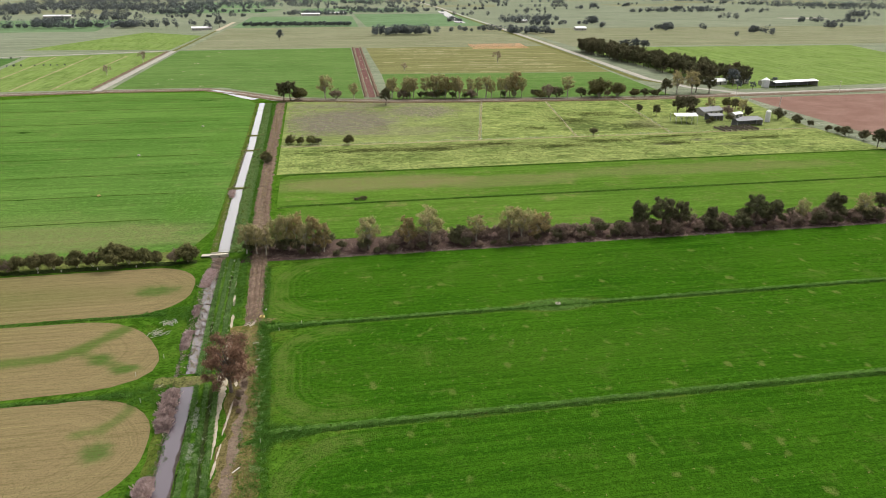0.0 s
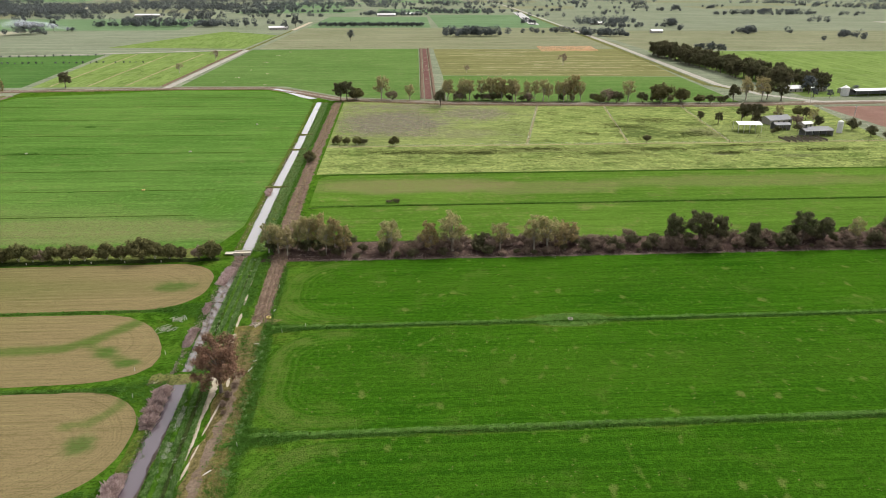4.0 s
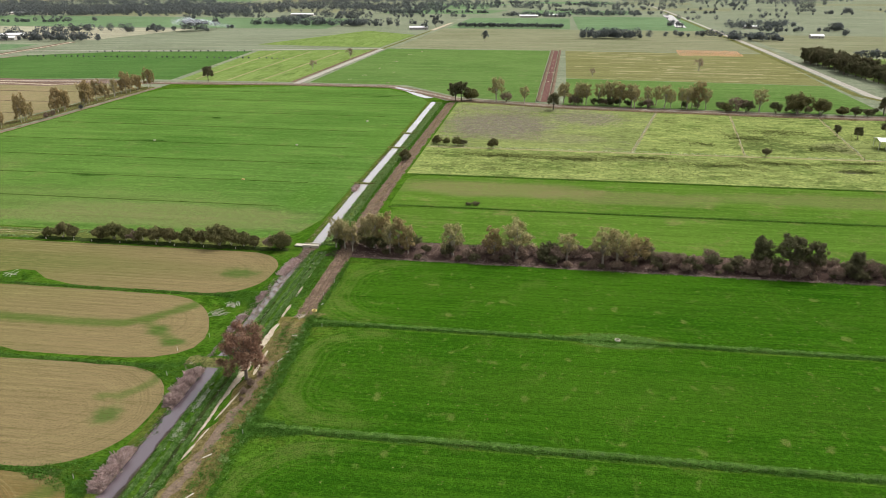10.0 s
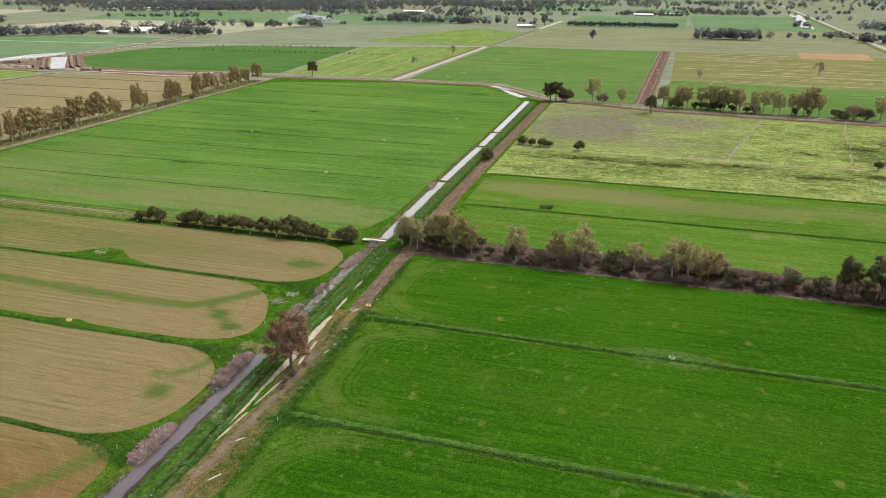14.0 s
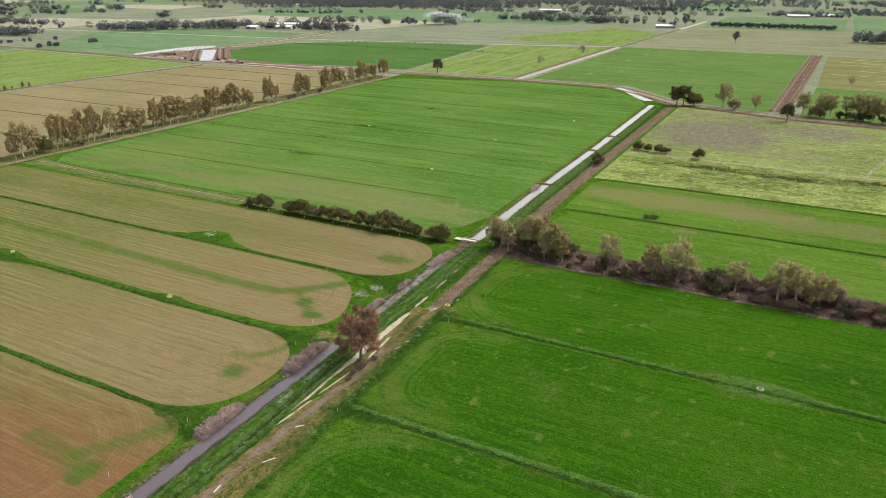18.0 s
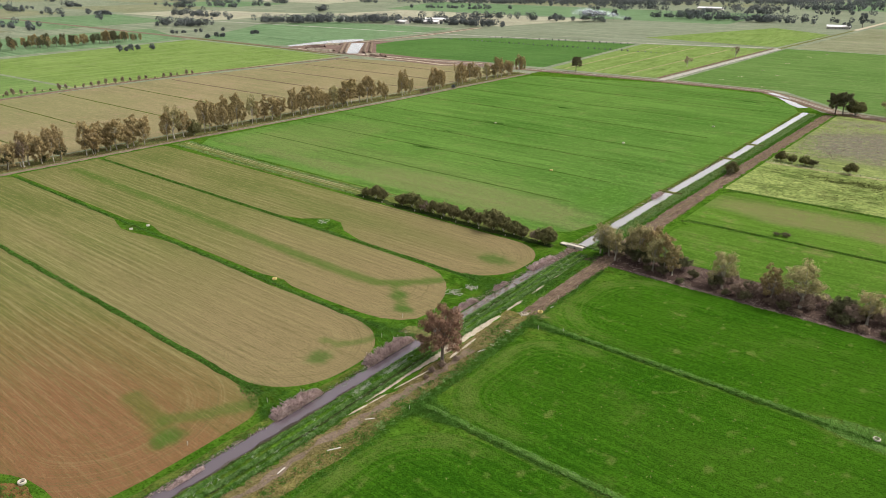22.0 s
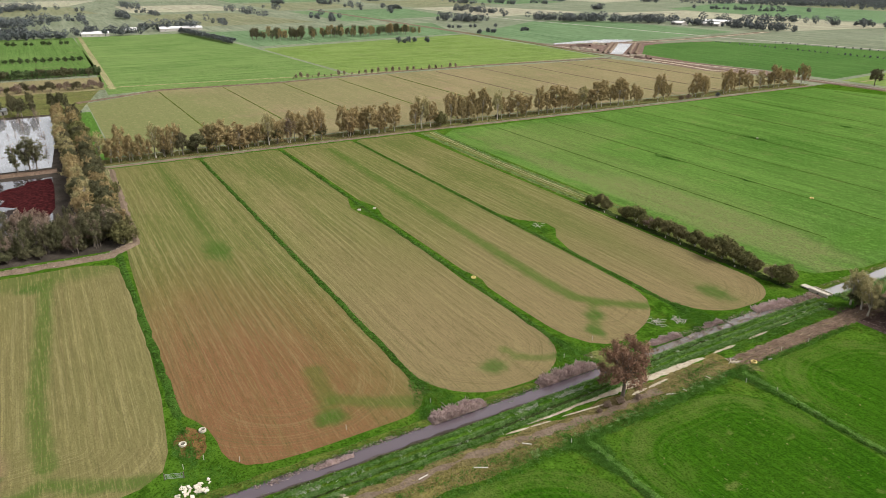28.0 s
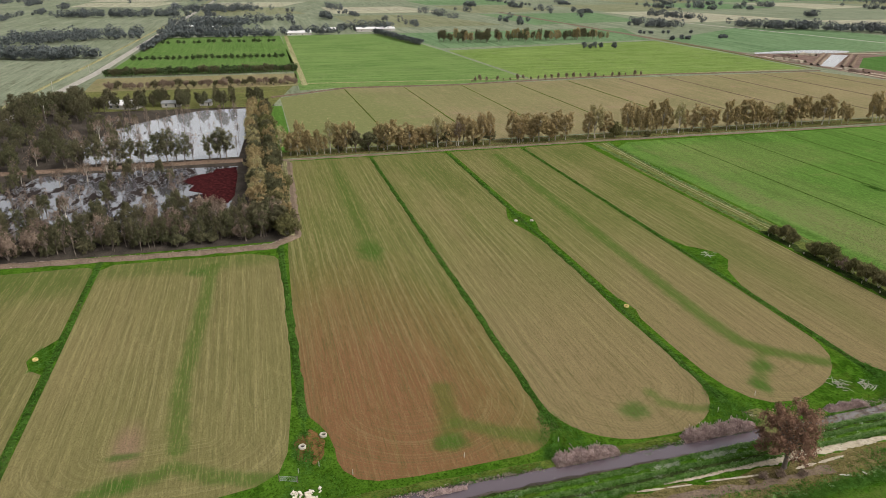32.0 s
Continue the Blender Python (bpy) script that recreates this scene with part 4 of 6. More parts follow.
sheet("field_back_pasture", [(-985, 30), (-760, 45), (-805, 352), (-1010, 420)], 0.05, TEAL, "distant green pasture", "field")
strip("far_drain", [(-445, -170), (-478, -108), (-472, -14), (-487, 107), (-487, 200), (-474, 345)], 4, 0.05, MULCH, "weedy drain along the field edge", "bank", 0.6, 0.5)
strip("far_track", [(-500, -168), (-511, -142), (-493, 54), (-489, 345)], 4, 0.08, STRAW, "pale farm track", "track")
strip("ditch_west", [(-795, 367), (-626, 362), (-489, 351)], 4, 0.05, DRYGRASS, "grassy ditch bank", "bank", 0.5, 0.4)
strip("orchard_track", [(-500, -140), (-985, -130)], 5, 0.1, STRAW, "pale track along the orchard", "track")
strip("west_road", [(-250, -352), (-383, -338), (-620, -320), (-1172, -305), (-3000, -250)], 8, 0.12, GRAVEL, "pale road running west", "road")
strip("rail_bank", [(-250, -366), (-417, -352), (-690, -338), (-1172, -318), (-3000, -262)], 4, 0.08, STRAW, "dry grass bank beside the road", "bank", 0.6, 0.3)
sheet("clay_works", [(-617, 380), (-606, 430), (-597, 500), (-566, 520), (-552, 470), (-486, 402), (-400, 396), (-330, 408), (-300, 396), (-312, 383), (-356, 356), (-430, 361), (-497, 366), (-540, 359), (-588, 357)], 0.085, CLAY, "bare excavated clay round a new channel", "ground")
sheet("channel_water", [(-506, 370), (-495, 381), (-578, 474), (-589, 459)], 0.16, SKYCHANNEL, "wide new channel full of pale water", "water")
sheet("channel_water_back", [(-628, 388), (-636, 436), (-637, 482), (-618, 512), (-604, 500), (-600, 470), (-613, 421), (-615, 380)], 0.14, SKYCHANNEL, "strip of pale water behind the clay works", "water")
for d in (-17, -11, 11, 18):
    strip("clay_bank", [(-500 + d * 0.7, 380 + d * 0.7), (-583 + d * 0.7, 468 + d * 0.7)], 4, 0.1, BAREDUST if d % 2 else DIRT, "heaped clay bank of the new channel", "bank", 1.8, 0.6, seed=d)
for k, (pts, w, m) in enumerate((([(-592, 374), (-552, 368), (-510, 370), (-475, 378), (-430, 381), (-390, 386), (-330, 398)], 3.5, SAND), ([(-470, 369), (-430, 368), (-398, 370), (-356, 364), (-335, 376)], 4, SAND), ([(-480, 392), (-430, 391), (-380, 396), (-340, 404)], 3, MULCH),
                                 ([(-594, 481), (-589, 518), (-591, 595), (-600, 672), (-617, 784)], 15, DIRT), ([(-592, 481), (-587, 518), (-589, 595), (-598, 672), (-615, 784)], 4, SAND), ([(-575, 500), (-560, 560), (-553, 590)], 5, BAREDUST))):
    strip("haul_road", pts, w, 0.11 + 0.02 * k, m, "dusty haul road and spoil beside the new channel", "track", wob=0.8, step=5, seed=k)
for k, (x, y) in enumerate(((-560, 372), (-572, 380), (-540, 374), (-585, 400), (-590, 430), (-455, 372), (-470, 380))):
    strip("spoil_heap", [(x - 9, y - 2), (x + 9, y + 3)], 6, 0.1, CLAY if k % 2 else SAND, "low heap of excavated spoil", "mound", 2.2, 1.0, step=3, seed=k)

sheet("orchard_grass", [(-598, -312), (-985, -300), (-985, -138), (-590, -140)], 0.06, NORTH, "mown green grass between the orchard rows", "grass")
sheet("orchard_soil", [(-500, -310), (-582, -313), (-576, -142), (-500, -146)], 0.06, BROWN, "bare tan soil before the orchard", "ground")

# ---- ponds ----
sheet("pond_floor", [(-500, -330), (-136, -420), (-136, -174), (-246, -171), (-440, -168)], 0.04, WET, "dark wet ground among flooded trees", "ground")
sheet("house_lot", [(-505, -330), (-415, -330), (-410, -170), (-500, -150)], 0.07, DRYGRASS, "dry grass round the farmhouse", "grass")
sheet("pond_far", [(-404, -187), (-338, -187), (-265, -192), (-264, -230), (-267, -266), (-300, -272), (-349, -265), (-368, -252), (-392, -232), (-403, -216)], 0.09, POND, "shallow flooded basin mirroring the pale sky", "water")
sheet("pond_near", [(-246, -192.5), (-178, -195), (-160, -217), (-160, -290), (-222, -295), (-248, -280), (-249, -240)], 0.09, POOL, "dark shallow pool among drowned trees", "water")
sheet("water_fern", [(-244, -193), (-228, -192.5), (-212, -193), (-196, -193.5), (-186, -196), (-183, -200), (-190, -201), (-194, -206), (-203, -207), (-208, -213), (-216, -211), (-224, -217), (-229, -214), (-234, -210), (-236, -204), (-242, -203)], 0.13, FERN, "mat of dark red water fern", "plant mat")
strip("pond_bank", [(-246, -168.5), (-139, -171.5), (-131, -180), (-131, -212), (-134, -266), (-140, -420)], 4, 0.05, DIRT, "bare earth bank round the ponds", "bank", 0.8, 0.5, step=3)
strip("pond_divide", [(-257, -190), (-257, -300)], 7, 0.05, MULCH, "earth bank between the ponds", "bank", 0.8, 0.5)
strip("straw_edge", [(-246, -169.8), (-138, -173)], 2.6, 0.5, STRAW, "dead pale grass on the bank", "grass", 0.5, 0.4, step=2)

# ---- far patchwork of paddocks ----
fr = random.Random(12)
for i in range(-9, 8):
    for j in range(-3, 10):
        x0, y0 = i * 360 + fr.uniform(-20, 20), j * 300 + fr.uniform(-20, 20)
        if math.hypot(x0 + 180 - 60, y0 + 150 + 200) < 1250 + (350 if -1150 < x0 < -300 and y0 > 700 else 0) or (x0 > -650 and y0 < 1700 and x0 < 460) or (x0 > 100 and y0 < 1850 and x0 < 1500):
            continue
        if x0 < -250 and -460 < y0 + 150 < -150 and x0 > -1300:
            continue
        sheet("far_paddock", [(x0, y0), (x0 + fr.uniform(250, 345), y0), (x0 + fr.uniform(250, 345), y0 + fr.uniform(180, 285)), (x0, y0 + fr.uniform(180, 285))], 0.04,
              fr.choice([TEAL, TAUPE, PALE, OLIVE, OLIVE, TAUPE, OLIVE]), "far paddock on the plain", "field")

# ---- trees: kinds ----
TUSSOCK = leafy("olive_tussock", (0.060, 0.072, 0.022), (0.115, 0.125, 0.042))
DARKGUM = leafy("dark_gum_leaves", (0.060, 0.066, 0.033), (0.150, 0.146, 0.076), (0.13, 0.102, 0.066))
for k in range(4):
    kind("gum%d" % k, "gum_tree", "tall gum tree with an open olive-brown crown", "tree",
         tree_meshes(10 + k, 15, 3.9 + 0.35 * k, 3.0, 120, 34, 0.34, 0.24, GUM, PALEBARK, 13, 0.85, 0.1, 0.28, 1.25))
    kind("bush%d" % k, "hedge_bush", "round-headed olive-brown bush on a short pale stem", "bush", shrub_meshes(30 + k, 6.8, 3.7, 96, 42, 0.32, SHRUB, PALEBARK, 1.0))
for k in range(3):
    kind("grey%d" % k, "grey_gum", "pale grey-green gum with white limbs", "tree",
         tree_meshes(50 + k, 13, 4.3, 2.8, 84, 34, 0.27, 0.32, GREYGUM, PALEBARK, 14, 0.9, 0.2, 0.3))
    kind("dark%d" % k, "dark_gum", "broad gum tree with a dark crown", "tree",
         tree_meshes(55 + k, 13, 4.6, 2.6, 104, 60, 0.3, 0.35, DARKGUM, BARK, 12, 0.9, 0.25, 0.3))
    kind("scrub%d" % k, "shrub", "dark twiggy native shrub", "shrub", shrub_meshes(60 + k, 6.5, 3.4, 72, 50, 0.25, DARKGUM, BARK))
    kind("dry%d" % k, "dry_shrub", "leafless grey-brown twiggy shrub", "shrub", shrub_meshes(66 + k, 5.5, 3.0, 54, 46, 0.22, DRY, BARK))
    kind("rd%d" % k, "roadside_tree", "tall dark tree in the dense stand by the road", "tree", tree_meshes(120 + k, 13, 4.8, 1.8, 70, 30, 0.5, 0.35, DARKGUM, BARK, 10, 0.9, 0.2, 0.32))
    kind("wet%d" % k, "swamp_gum", "dark twiggy gum on flooded ground", "tree", tree_meshes(130 + k, 13, 4.2, 2.4, 110, 34, 0.26, 0.26, DARKGUM, BARK, 16, 1.0, 0.15, 0.24, 1.1))
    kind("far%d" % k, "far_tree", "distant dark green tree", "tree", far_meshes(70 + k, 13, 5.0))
    kind("farbush%d" % k, "far_bush", "distant rounded dark bush", "bush", shrub_meshes(80 + k, 5, 3, 24, 10, 0.7, HAZELEAF, BARK))
ORCHARD = leafy("orchard_leaves", (0.050, 0.078, 0.032), (0.118, 0.152, 0.064))
for k in range(3):
    kind("orch%d" % k, "orchard_tree", "small rounded dark green orchard tree", "tree", shrub_meshes(140 + k, 5, 2.6, 30, 16, 0.5, ORCHARD, BARK, 0.8))
kind("lone", "lone_tree", "lone gum with a dense rusty brown crown", "tree", tree_meshes(7, 14.6, 6.6, 3.6, 250, 44, 0.24, 0.42, RUSTY, BARK, 30, 1.0, 0.1, 0.19))
for k in range(2):
    kind("snag%d" % k, "dead_tree", "thin leafless grey tree standing in water", "tree", tree_meshes(90 + k, 11, 2.6, 2.5, 16, 14, 0.2, 0.15, DRY, BARK, 15))
kind("bare", "bare_tree", "leafless grey tree with spreading limbs", "tree", tree_meshes(6, 10, 4.5, 3, 26, 30, 0.3, 0.3, DRY, PALEBARK, 12))

rng = random.Random(4)
plant("lone", 14.2, -89, 1, 40)
for x, y, h in ((16.2, -91.5, 2.0), (15.8, -95, 1.8), (17, -87, 1.6), (16.6, -98, 1.3)):
    plant("dry1", x, y, h / 5.5, x * 50, "dry shrubs under the lone tree")
GUMS, BUSH, GREYS, DARKS = ["gum0", "gum1", "gum2", "gum3"], ["bush0", "bush1", "bush2", "bush3"], ["grey0", "grey1", "grey2"], ["dark0", "dark1", "dark2"]
ORCH = ["orch0", "orch1", "orch2"]
RDS, WETS = ["rd0", "rd1", "rd2"], ["wet0", "wet1", "wet2"]
SCRUB, DRYS, FAR, FARB = ["scrub0", "scrub1", "scrub2"], ["dry0", "dry1", "dry2"], ["far0", "far1", "far2"], ["farbush0", "farbush1", "farbush2"]


def row(keys, x0, y0, x1, y1, n, jit, s0, s1, group, gaps=()):
    for i in range(n):
        t = (i + 0.5) / n
        if any(a < t < b for a, b in gaps):
            continue
        s = rng.uniform(s0, s1)
        plant(rng.choice(keys), x0 + (x1 - x0) * t + rng.uniform(-jit, jit), y0 + (y1 - y0) * t + rng.uniform(-jit, jit), s, rng.uniform(0, 360), group, "", s * rng.uniform(0.88, 1.12))


def spot(key, x, y, h, group, wide=1.0):
    base = {"o": 5, "g": 15, "b": 6.8, "d": 13, "s": 6.5, "f": 13, "r": 13, "w": 13}[key[0]]
    base = 13 if key.startswith("grey") else 11 if key.startswith("snag") else 5.5 if key.startswith("dry") else 10 if key == "bare" else 5 if key.startswith(("farb", "orch")) else base
    plant(key, x, y, h / base * wide, rng.uniform(0, 360), group, "", h / base)


# hedge beside the canal bridge
for x, h in ((-98, 3.6), (-92, 5.6), (-88, 4.2), (-77, 5.0), (-72, 6.0), (-67, 4.6), (-61, 4.8), (-55, 5.6), (-50, 5.4), (-43, 5.8), (-38, 5.2), (-31, 7.6), (-27, 5.6), (-22, 5.2), (-18, 4.2), (-8, 6.4)):
    spot(rng.choice(BUSH), x, -3 + rng.uniform(-0.6, 0.6), h * 1.1, "bushes of the hedge", 0.98)
spot("dry1", -64, -3.5, 4.5, "bushes of the hedge")
spot("dry0", -12, -3.5, 5.0, "bushes of the hedge")

# tree belt east of the canal
BELT = "tree belt between the fields"
for i in range(9):
    spot(rng.choice(["gum0", "gum1", "grey1", "gum3", "grey0", "grey2"]), 11 + 3.3 * i, rng.uniform(-3, 4), rng.uniform(10.5, 13.5), BELT, 0.95)
    spot(SCRUB[i % 3], 12 + 3.3 * i, rng.uniform(0, 6), rng.uniform(3.5, 5.5), BELT, 1.1)
for key, x, h, w in (("grey0", 53, 12.5, 1.1), ("gum0", 67, 11.5, 1.0), ("grey1", 75, 14, 1.4), ("grey2", 92, 10.5, 1.2), ("grey0", 104, 13, 1.1), ("grey1", 109, 13, 1.2), ("gum3", 115, 11, 1.2),
                     ("dark0", 155, 12, 0.9), ("dark1", 163, 13.5, 1.1), ("dark2", 170, 12, 0.9), ("dark0", 184, 9, 0.9), ("dark1", 202, 12.5, 1.0), ("dark2", 210, 10.5, 1.1), ("grey2", 222, 10, 1.0), ("dark0", 236, 11.5, 1.1), ("grey0", 250, 11, 1.1)):
    spot(key, x, rng.uniform(-3, -0.5), h, BELT, w)
for i in range(92):
    x = 43 + 215 * i / 92 + rng.uniform(-1.4, 1.4)
    if 44 < x < 49:
        continue
    spot(rng.choice(SCRUB + DRYS), x, rng.uniform(-6.3, 5), rng.uniform(3.2, 6.4), BELT, 1.05)
low_rng = random.Random(610)
for i in range(44):
    x = 30 + 230 * i / 44 + low_rng.uniform(-1.5, 1.5)
    if not 44 < x < 49:
        spot(low_rng.choice(SCRUB + DARKS[:1] + DRYS), x, low_rng.uniform(-6.4, -3.6), low_rng.uniform(1.6, 3.6), BELT, 1.3)
for i in range(16):
    spot(rng.choice(SCRUB + DARKS), 262 + 18 * i, rng.uniform(-3, 5), rng.uniform(5, 11), BELT)

# gums along the west track
W = "row of gums along the track"
ROW = ((-169, 16, 10), (-165, 12, 8), (-160, 18, 8), (-155, 10, 7), (-151, 13, 7), (-144, 18, 9), (-140, 12, 7), (-136, 17, 7), (-131, 12, 9), (-123, 10, 12), (-116, 15, 7), (-113, 16, 13), (-102, 14, 11), (-98, 10, 11), (-92, 13, 9),
       (-86, 18, 10), (-82, 9, 7), (-75, 14, 8), (-71, 17, 11), (-61, 19, 8), (-57, 8, 8), (-44, 18, 9), (-36, 16, 12), (-27, 17, 12), (-17, 17, 12), (7, 20, 13), (27, 20, 10), (35, 17.5, 8), (43, 19.5, 10), (50, 21, 10), (60, 18.5, 8.5),
       (77, 16, 13), (93, 18.5, 9), (106, 19, 13), (117, 15.5, 8), (130, 16.5, 11), (143, 19, 14), (162, 19.5, 12), (176, 14, 8), (199, 20, 9), (206, 13, 7), (238, 18, 11), (247, 15, 8), (272, 18, 11), (289, 17, 10), (310, 15, 9), (329, 18, 11), (345, 14, 9), (361, 17, 10))
for k, (y, h, w) in enumerate(ROW):
    key = ("bare" if y in (-75,) else "dark%d" % (k % 3) if y in (-123, -131, -82, -57) else GUMS[k % 4] if k % 5 else GREYS[k % 3])
    base_w = 9.0 if key in ("bare", "dark0", "dark1", "dark2") else 8.5
    base_h = 10 if key == "bare" else 13 if key[0] == "d" or key.startswith("grey") else 15
    plant(key, -260.5 + rng.uniform(-2, 2), y - 0.18 * w, 0.86 * w / base_w, rng.uniform(0, 360), W, "", h / base_h)
    if key[0] == "g":
        plant(rng.choice(GUMS), -260.5 + rng.uniform(-2.5, 2.5), y + 0.28 * w, 0.7 * w / base_w, rng.uniform(0, 360), W, "", h / 15 * rng.uniform(0.72, 0.95))
    if key[0] == "g" and w > 10:
        plant(rng.choice(GUMS), -260.5 + rng.uniform(-2.5, 2.5), y - 0.55 * w, 0.6 * w / base_w, rng.uniform(0, 360), W, "", h / 15 * rng.uniform(0.6, 0.85))
for y, h in ((-141, 5), (-127, 6), (-118, 5), (-107, 6), (-88, 5), (-66, 4), (-40, 4), (60, 3), (140, 3.5)):
    spot(rng.choice(SCRUB), -262 + rng.uniform(-2, 2), y, h, W)
spot("bush1", -259, 17, 10, W, 0.75)
spot("bush2", -256, 36, 3.8, W)
spot("farbush0", -251, 250, 3.6, W)
for x, y in ((-253, 214), (-254, 222)):
    spot("dry2", x, y, 4, W)

# trees along the north road and in the paddocks
NRT = "trees along the north road"
for key, x, y, h in (("dark0", 14, 331, 12), ("dark1", 19, 330, 13), ("bush0", 26, 333, 9), ("grey1", 46, 336, 13), ("dry0", 54, 330, 7), ("grey2", 68, 330, 9), ("dark2", 90, 299, 11), ("grey0", 98, 330, 11), ("grey2", 112, 328, 12), ("dry1", 106, 324, 7),
                     ("grey1", 132, 326, 13), ("gum0", 140, 325, 12), ("grey2", 148, 322, 12), ("grey0", 150, 317, 10), ("dry2", 160, 318, 6), ("grey0", 172, 320, 12), ("grey1", 188, 318, 11), ("gum1", 196, 320, 14), ("bush1", 214, 309, 6),
                     ("dry0", 222, 312, 9), ("scrub1", 228, 310, 8), ("grey2", 238, 314, 12), ("scrub2", 248, 309, 7), ("bush2", 262, 307, 13), ("bush3", 278, 308, 10), ("bush0", 292, 306, 6), ("scrub0", 300, 304, 6), ("scrub1", 308, 304, 5),
                     ("dark0", 322, 312, 11), ("grey1", 334, 316, 13), ("grey2", 344, 310, 14), ("dark1", 352, 318, 13), ("dark2", 362, 314, 12)):
    spot(key, x, y, h * (1.45 if key[0] == "g" else 1.18), NRT, 1.1)
for i in range(22):
    x = rng.uniform(95, 330)
    spot(rng.choice(DRYS + SCRUB), x, 327 - 0.075 * (x - 95) + rng.uniform(-3, 4), rng.uniform(4, 7), NRT)
for i in range(13):
    x = 98 + 112 * i / 13 + rng.uniform(-2, 2)
    spot(rng.choice(GREYS), x, 329 - 0.075 * (x - 95) + rng.uniform(-3, 4), rng.uniform(12, 18), NRT, 0.85)
PAD = "paddock trees"
for key, x, y, h in (("bush1", 22, 174, 5.5), ("bush2", 28, 172, 4.5), ("bush0", 34, 171, 5.5), ("scrub1", 38, 171, 4), ("bush3", 55, 167, 6), ("bush1", 11, 134, 6), ("scrub0", 12, 128, 4), ("scrub2", 203, 168, 5),
                     ("dark1", 270, 222, 8), ("scrub0", 296, 194, 4), ("scrub1", 310, 196, 5), ("dark0", 326, 200, 9), ("scrub2", 290, 188, 3.5), ("grey1", 316, 232, 11), ("dark2", 262, 232, 7), ("dark0", 288, 226, 13), ("dark1", 297, 230, 12), ("dark2", 304, 236, 11), ("dry1", 322, 218, 7), ("dark0", 292, 214, 9), ("bush0", 338, 246, 8), ("scrub1", 322, 262, 5), ("grey0", 330, 214, 12), ("dark2", 336, 232, 9), ("scrub2", 346, 196, 8)):
    spot(key, x, y, h, PAD)
spot("scrub1", 55.5, 58, 1.7, PAD, 1.9)
spot("scrub2", 52.5, 57.5, 1.4, PAD, 1.9)
for i, (x, y) in enumerate(((331, 178), (336, 171), (336, 154), (338, 148), (338, 141), (340, 128), (334, 110), (338, 105), (331, 94), (334, 84), (331, 76), (333, 60), (331, 48))):
    spot(DARKS[i % 3] if i in (6, 7) else SCRUB[i % 3], x + 16, y, 11 if i in (6, 7) else rng.uniform(4, 7), "bushes along the red field")
ROADT = "trees beside the gravel road"
for i in range(150):
    t = i / 150
    spot(rng.choice(RDS), 380 + 14 * t + rng.uniform(-4, 20 + 16 * t), 676 - 318 * t + rng.uniform(-5, 5), rng.uniform(11, 19), ROADT, 1.05)
for x, y, h in ((404, 348, 15), (398, 372, 12), (416, 372, 9), (424, 360, 9), (440, 342, 8), (448, 690, 12), (455, 694, 13), (462, 686, 13), (470, 692, 14), (477, 688, 12), (484, 692, 11), (398, 330, 8), (408, 324, 7)):
    spot(rng.choice(FAR), x, y, h, ROADT, 1.1)
spot("dark1", -227, 408, 14, "field trees", 1.1)
spot("bare", -159, 511, 10, "field trees")
spot("bare", -149, 626, 12, "field trees")
spot("bare", 243, 561, 13, "field trees")
spot("bare", 130, 500, 8, "field trees")
spot("far1", -8, 889, 17, "field trees", 0.9)
for key, x, y, h in (("far0", -225, 1215, 13), ("far1", -202, 1188, 11), ("far2", -129, 1205, 22), ("far0", -140, 1150, 12), ("far1", -150, 1165, 10), ("far2", -536, 1106, 20), ("farbush0", -505, 1106, 8)):
    spot(key, x, y, h, "trees round the far house")

# ponds
P = "trees round the ponds"
for i in range(62):
    spot(rng.choice(GREYS + GUMS + DARKS), -386 + 248 * i / 62 + rng.uniform(-1.5, 1.5), -184 + rng.uniform(-1.5, 1.5), rng.uniform(8, 12.5), P, 1.0)
for i in range(86):
    spot(rng.choice(DARKS + GUMS + ["bush1", "bush2"]), -386 + 246 * i / 86 + rng.uniform(-1.5, 1.5), -176 + rng.uniform(-1.5, 1.5), rng.uniform(7, 11), P, 1.0)
for i in range(190):
    spot(rng.choice(WETS + WETS + ["wet0", "dry0", "snag0", "snag1", "snag0", "snag1", "bare"]), rng.uniform(-168, -138), -178 - 150 * i / 190, rng.uniform(7, 12.5), P, 0.72)
    spot(rng.choice(SCRUB), rng.uniform(-166, -139), -179 - 150 * i / 190, rng.uniform(2.5, 4.5), P, 1.1)
for yy, h in ((-272, 11), (-259, 12), (-237, 9), (-226, 13), (-218, 11), (-201, 12), (-266, 9), (-250, 11), (-243, 10), (-230, 11), (-222, 8), (-214, 12), (-206, 10), (-198, 11)):
    spot(rng.choice(WETS + WETS + ["snag0"]), -262 + rng.uniform(-2, 2), yy, h * 1.35, P, 1.0)
for i in range(70):
    spot(rng.choice(["bare", "snag0", "snag1", "snag0", "snag1", "dark0"]), rng.uniform(-246, -166), rng.uniform(-292, -214), rng.uniform(6, 10), P, 0.75)
for i in range(46):
    spot(rng.choice(["snag0", "snag1"]), rng.uniform(-392, -270), rng.uniform(-262, -192), rng.uniform(7, 12), P, 0.7)
for i in range(44):
    spot(rng.choice(WETS + ["bare", "snag0"]), rng.uniform(-372, -266), rng.uniform(-288, -252), rng.uniform(6, 11), P, 0.8)
for i in range(120):
    spot(rng.choice(WETS + WETS + ["snag0", "snag1"]), rng.uniform(-430, -165), rng.uniform(-345, -284), rng.uniform(7, 14), P)
for i in range(26):
    spot(rng.choice(WETS), rng.uniform(-432, -392), rng.uniform(-330, -288), rng.uniform(10, 17), P)
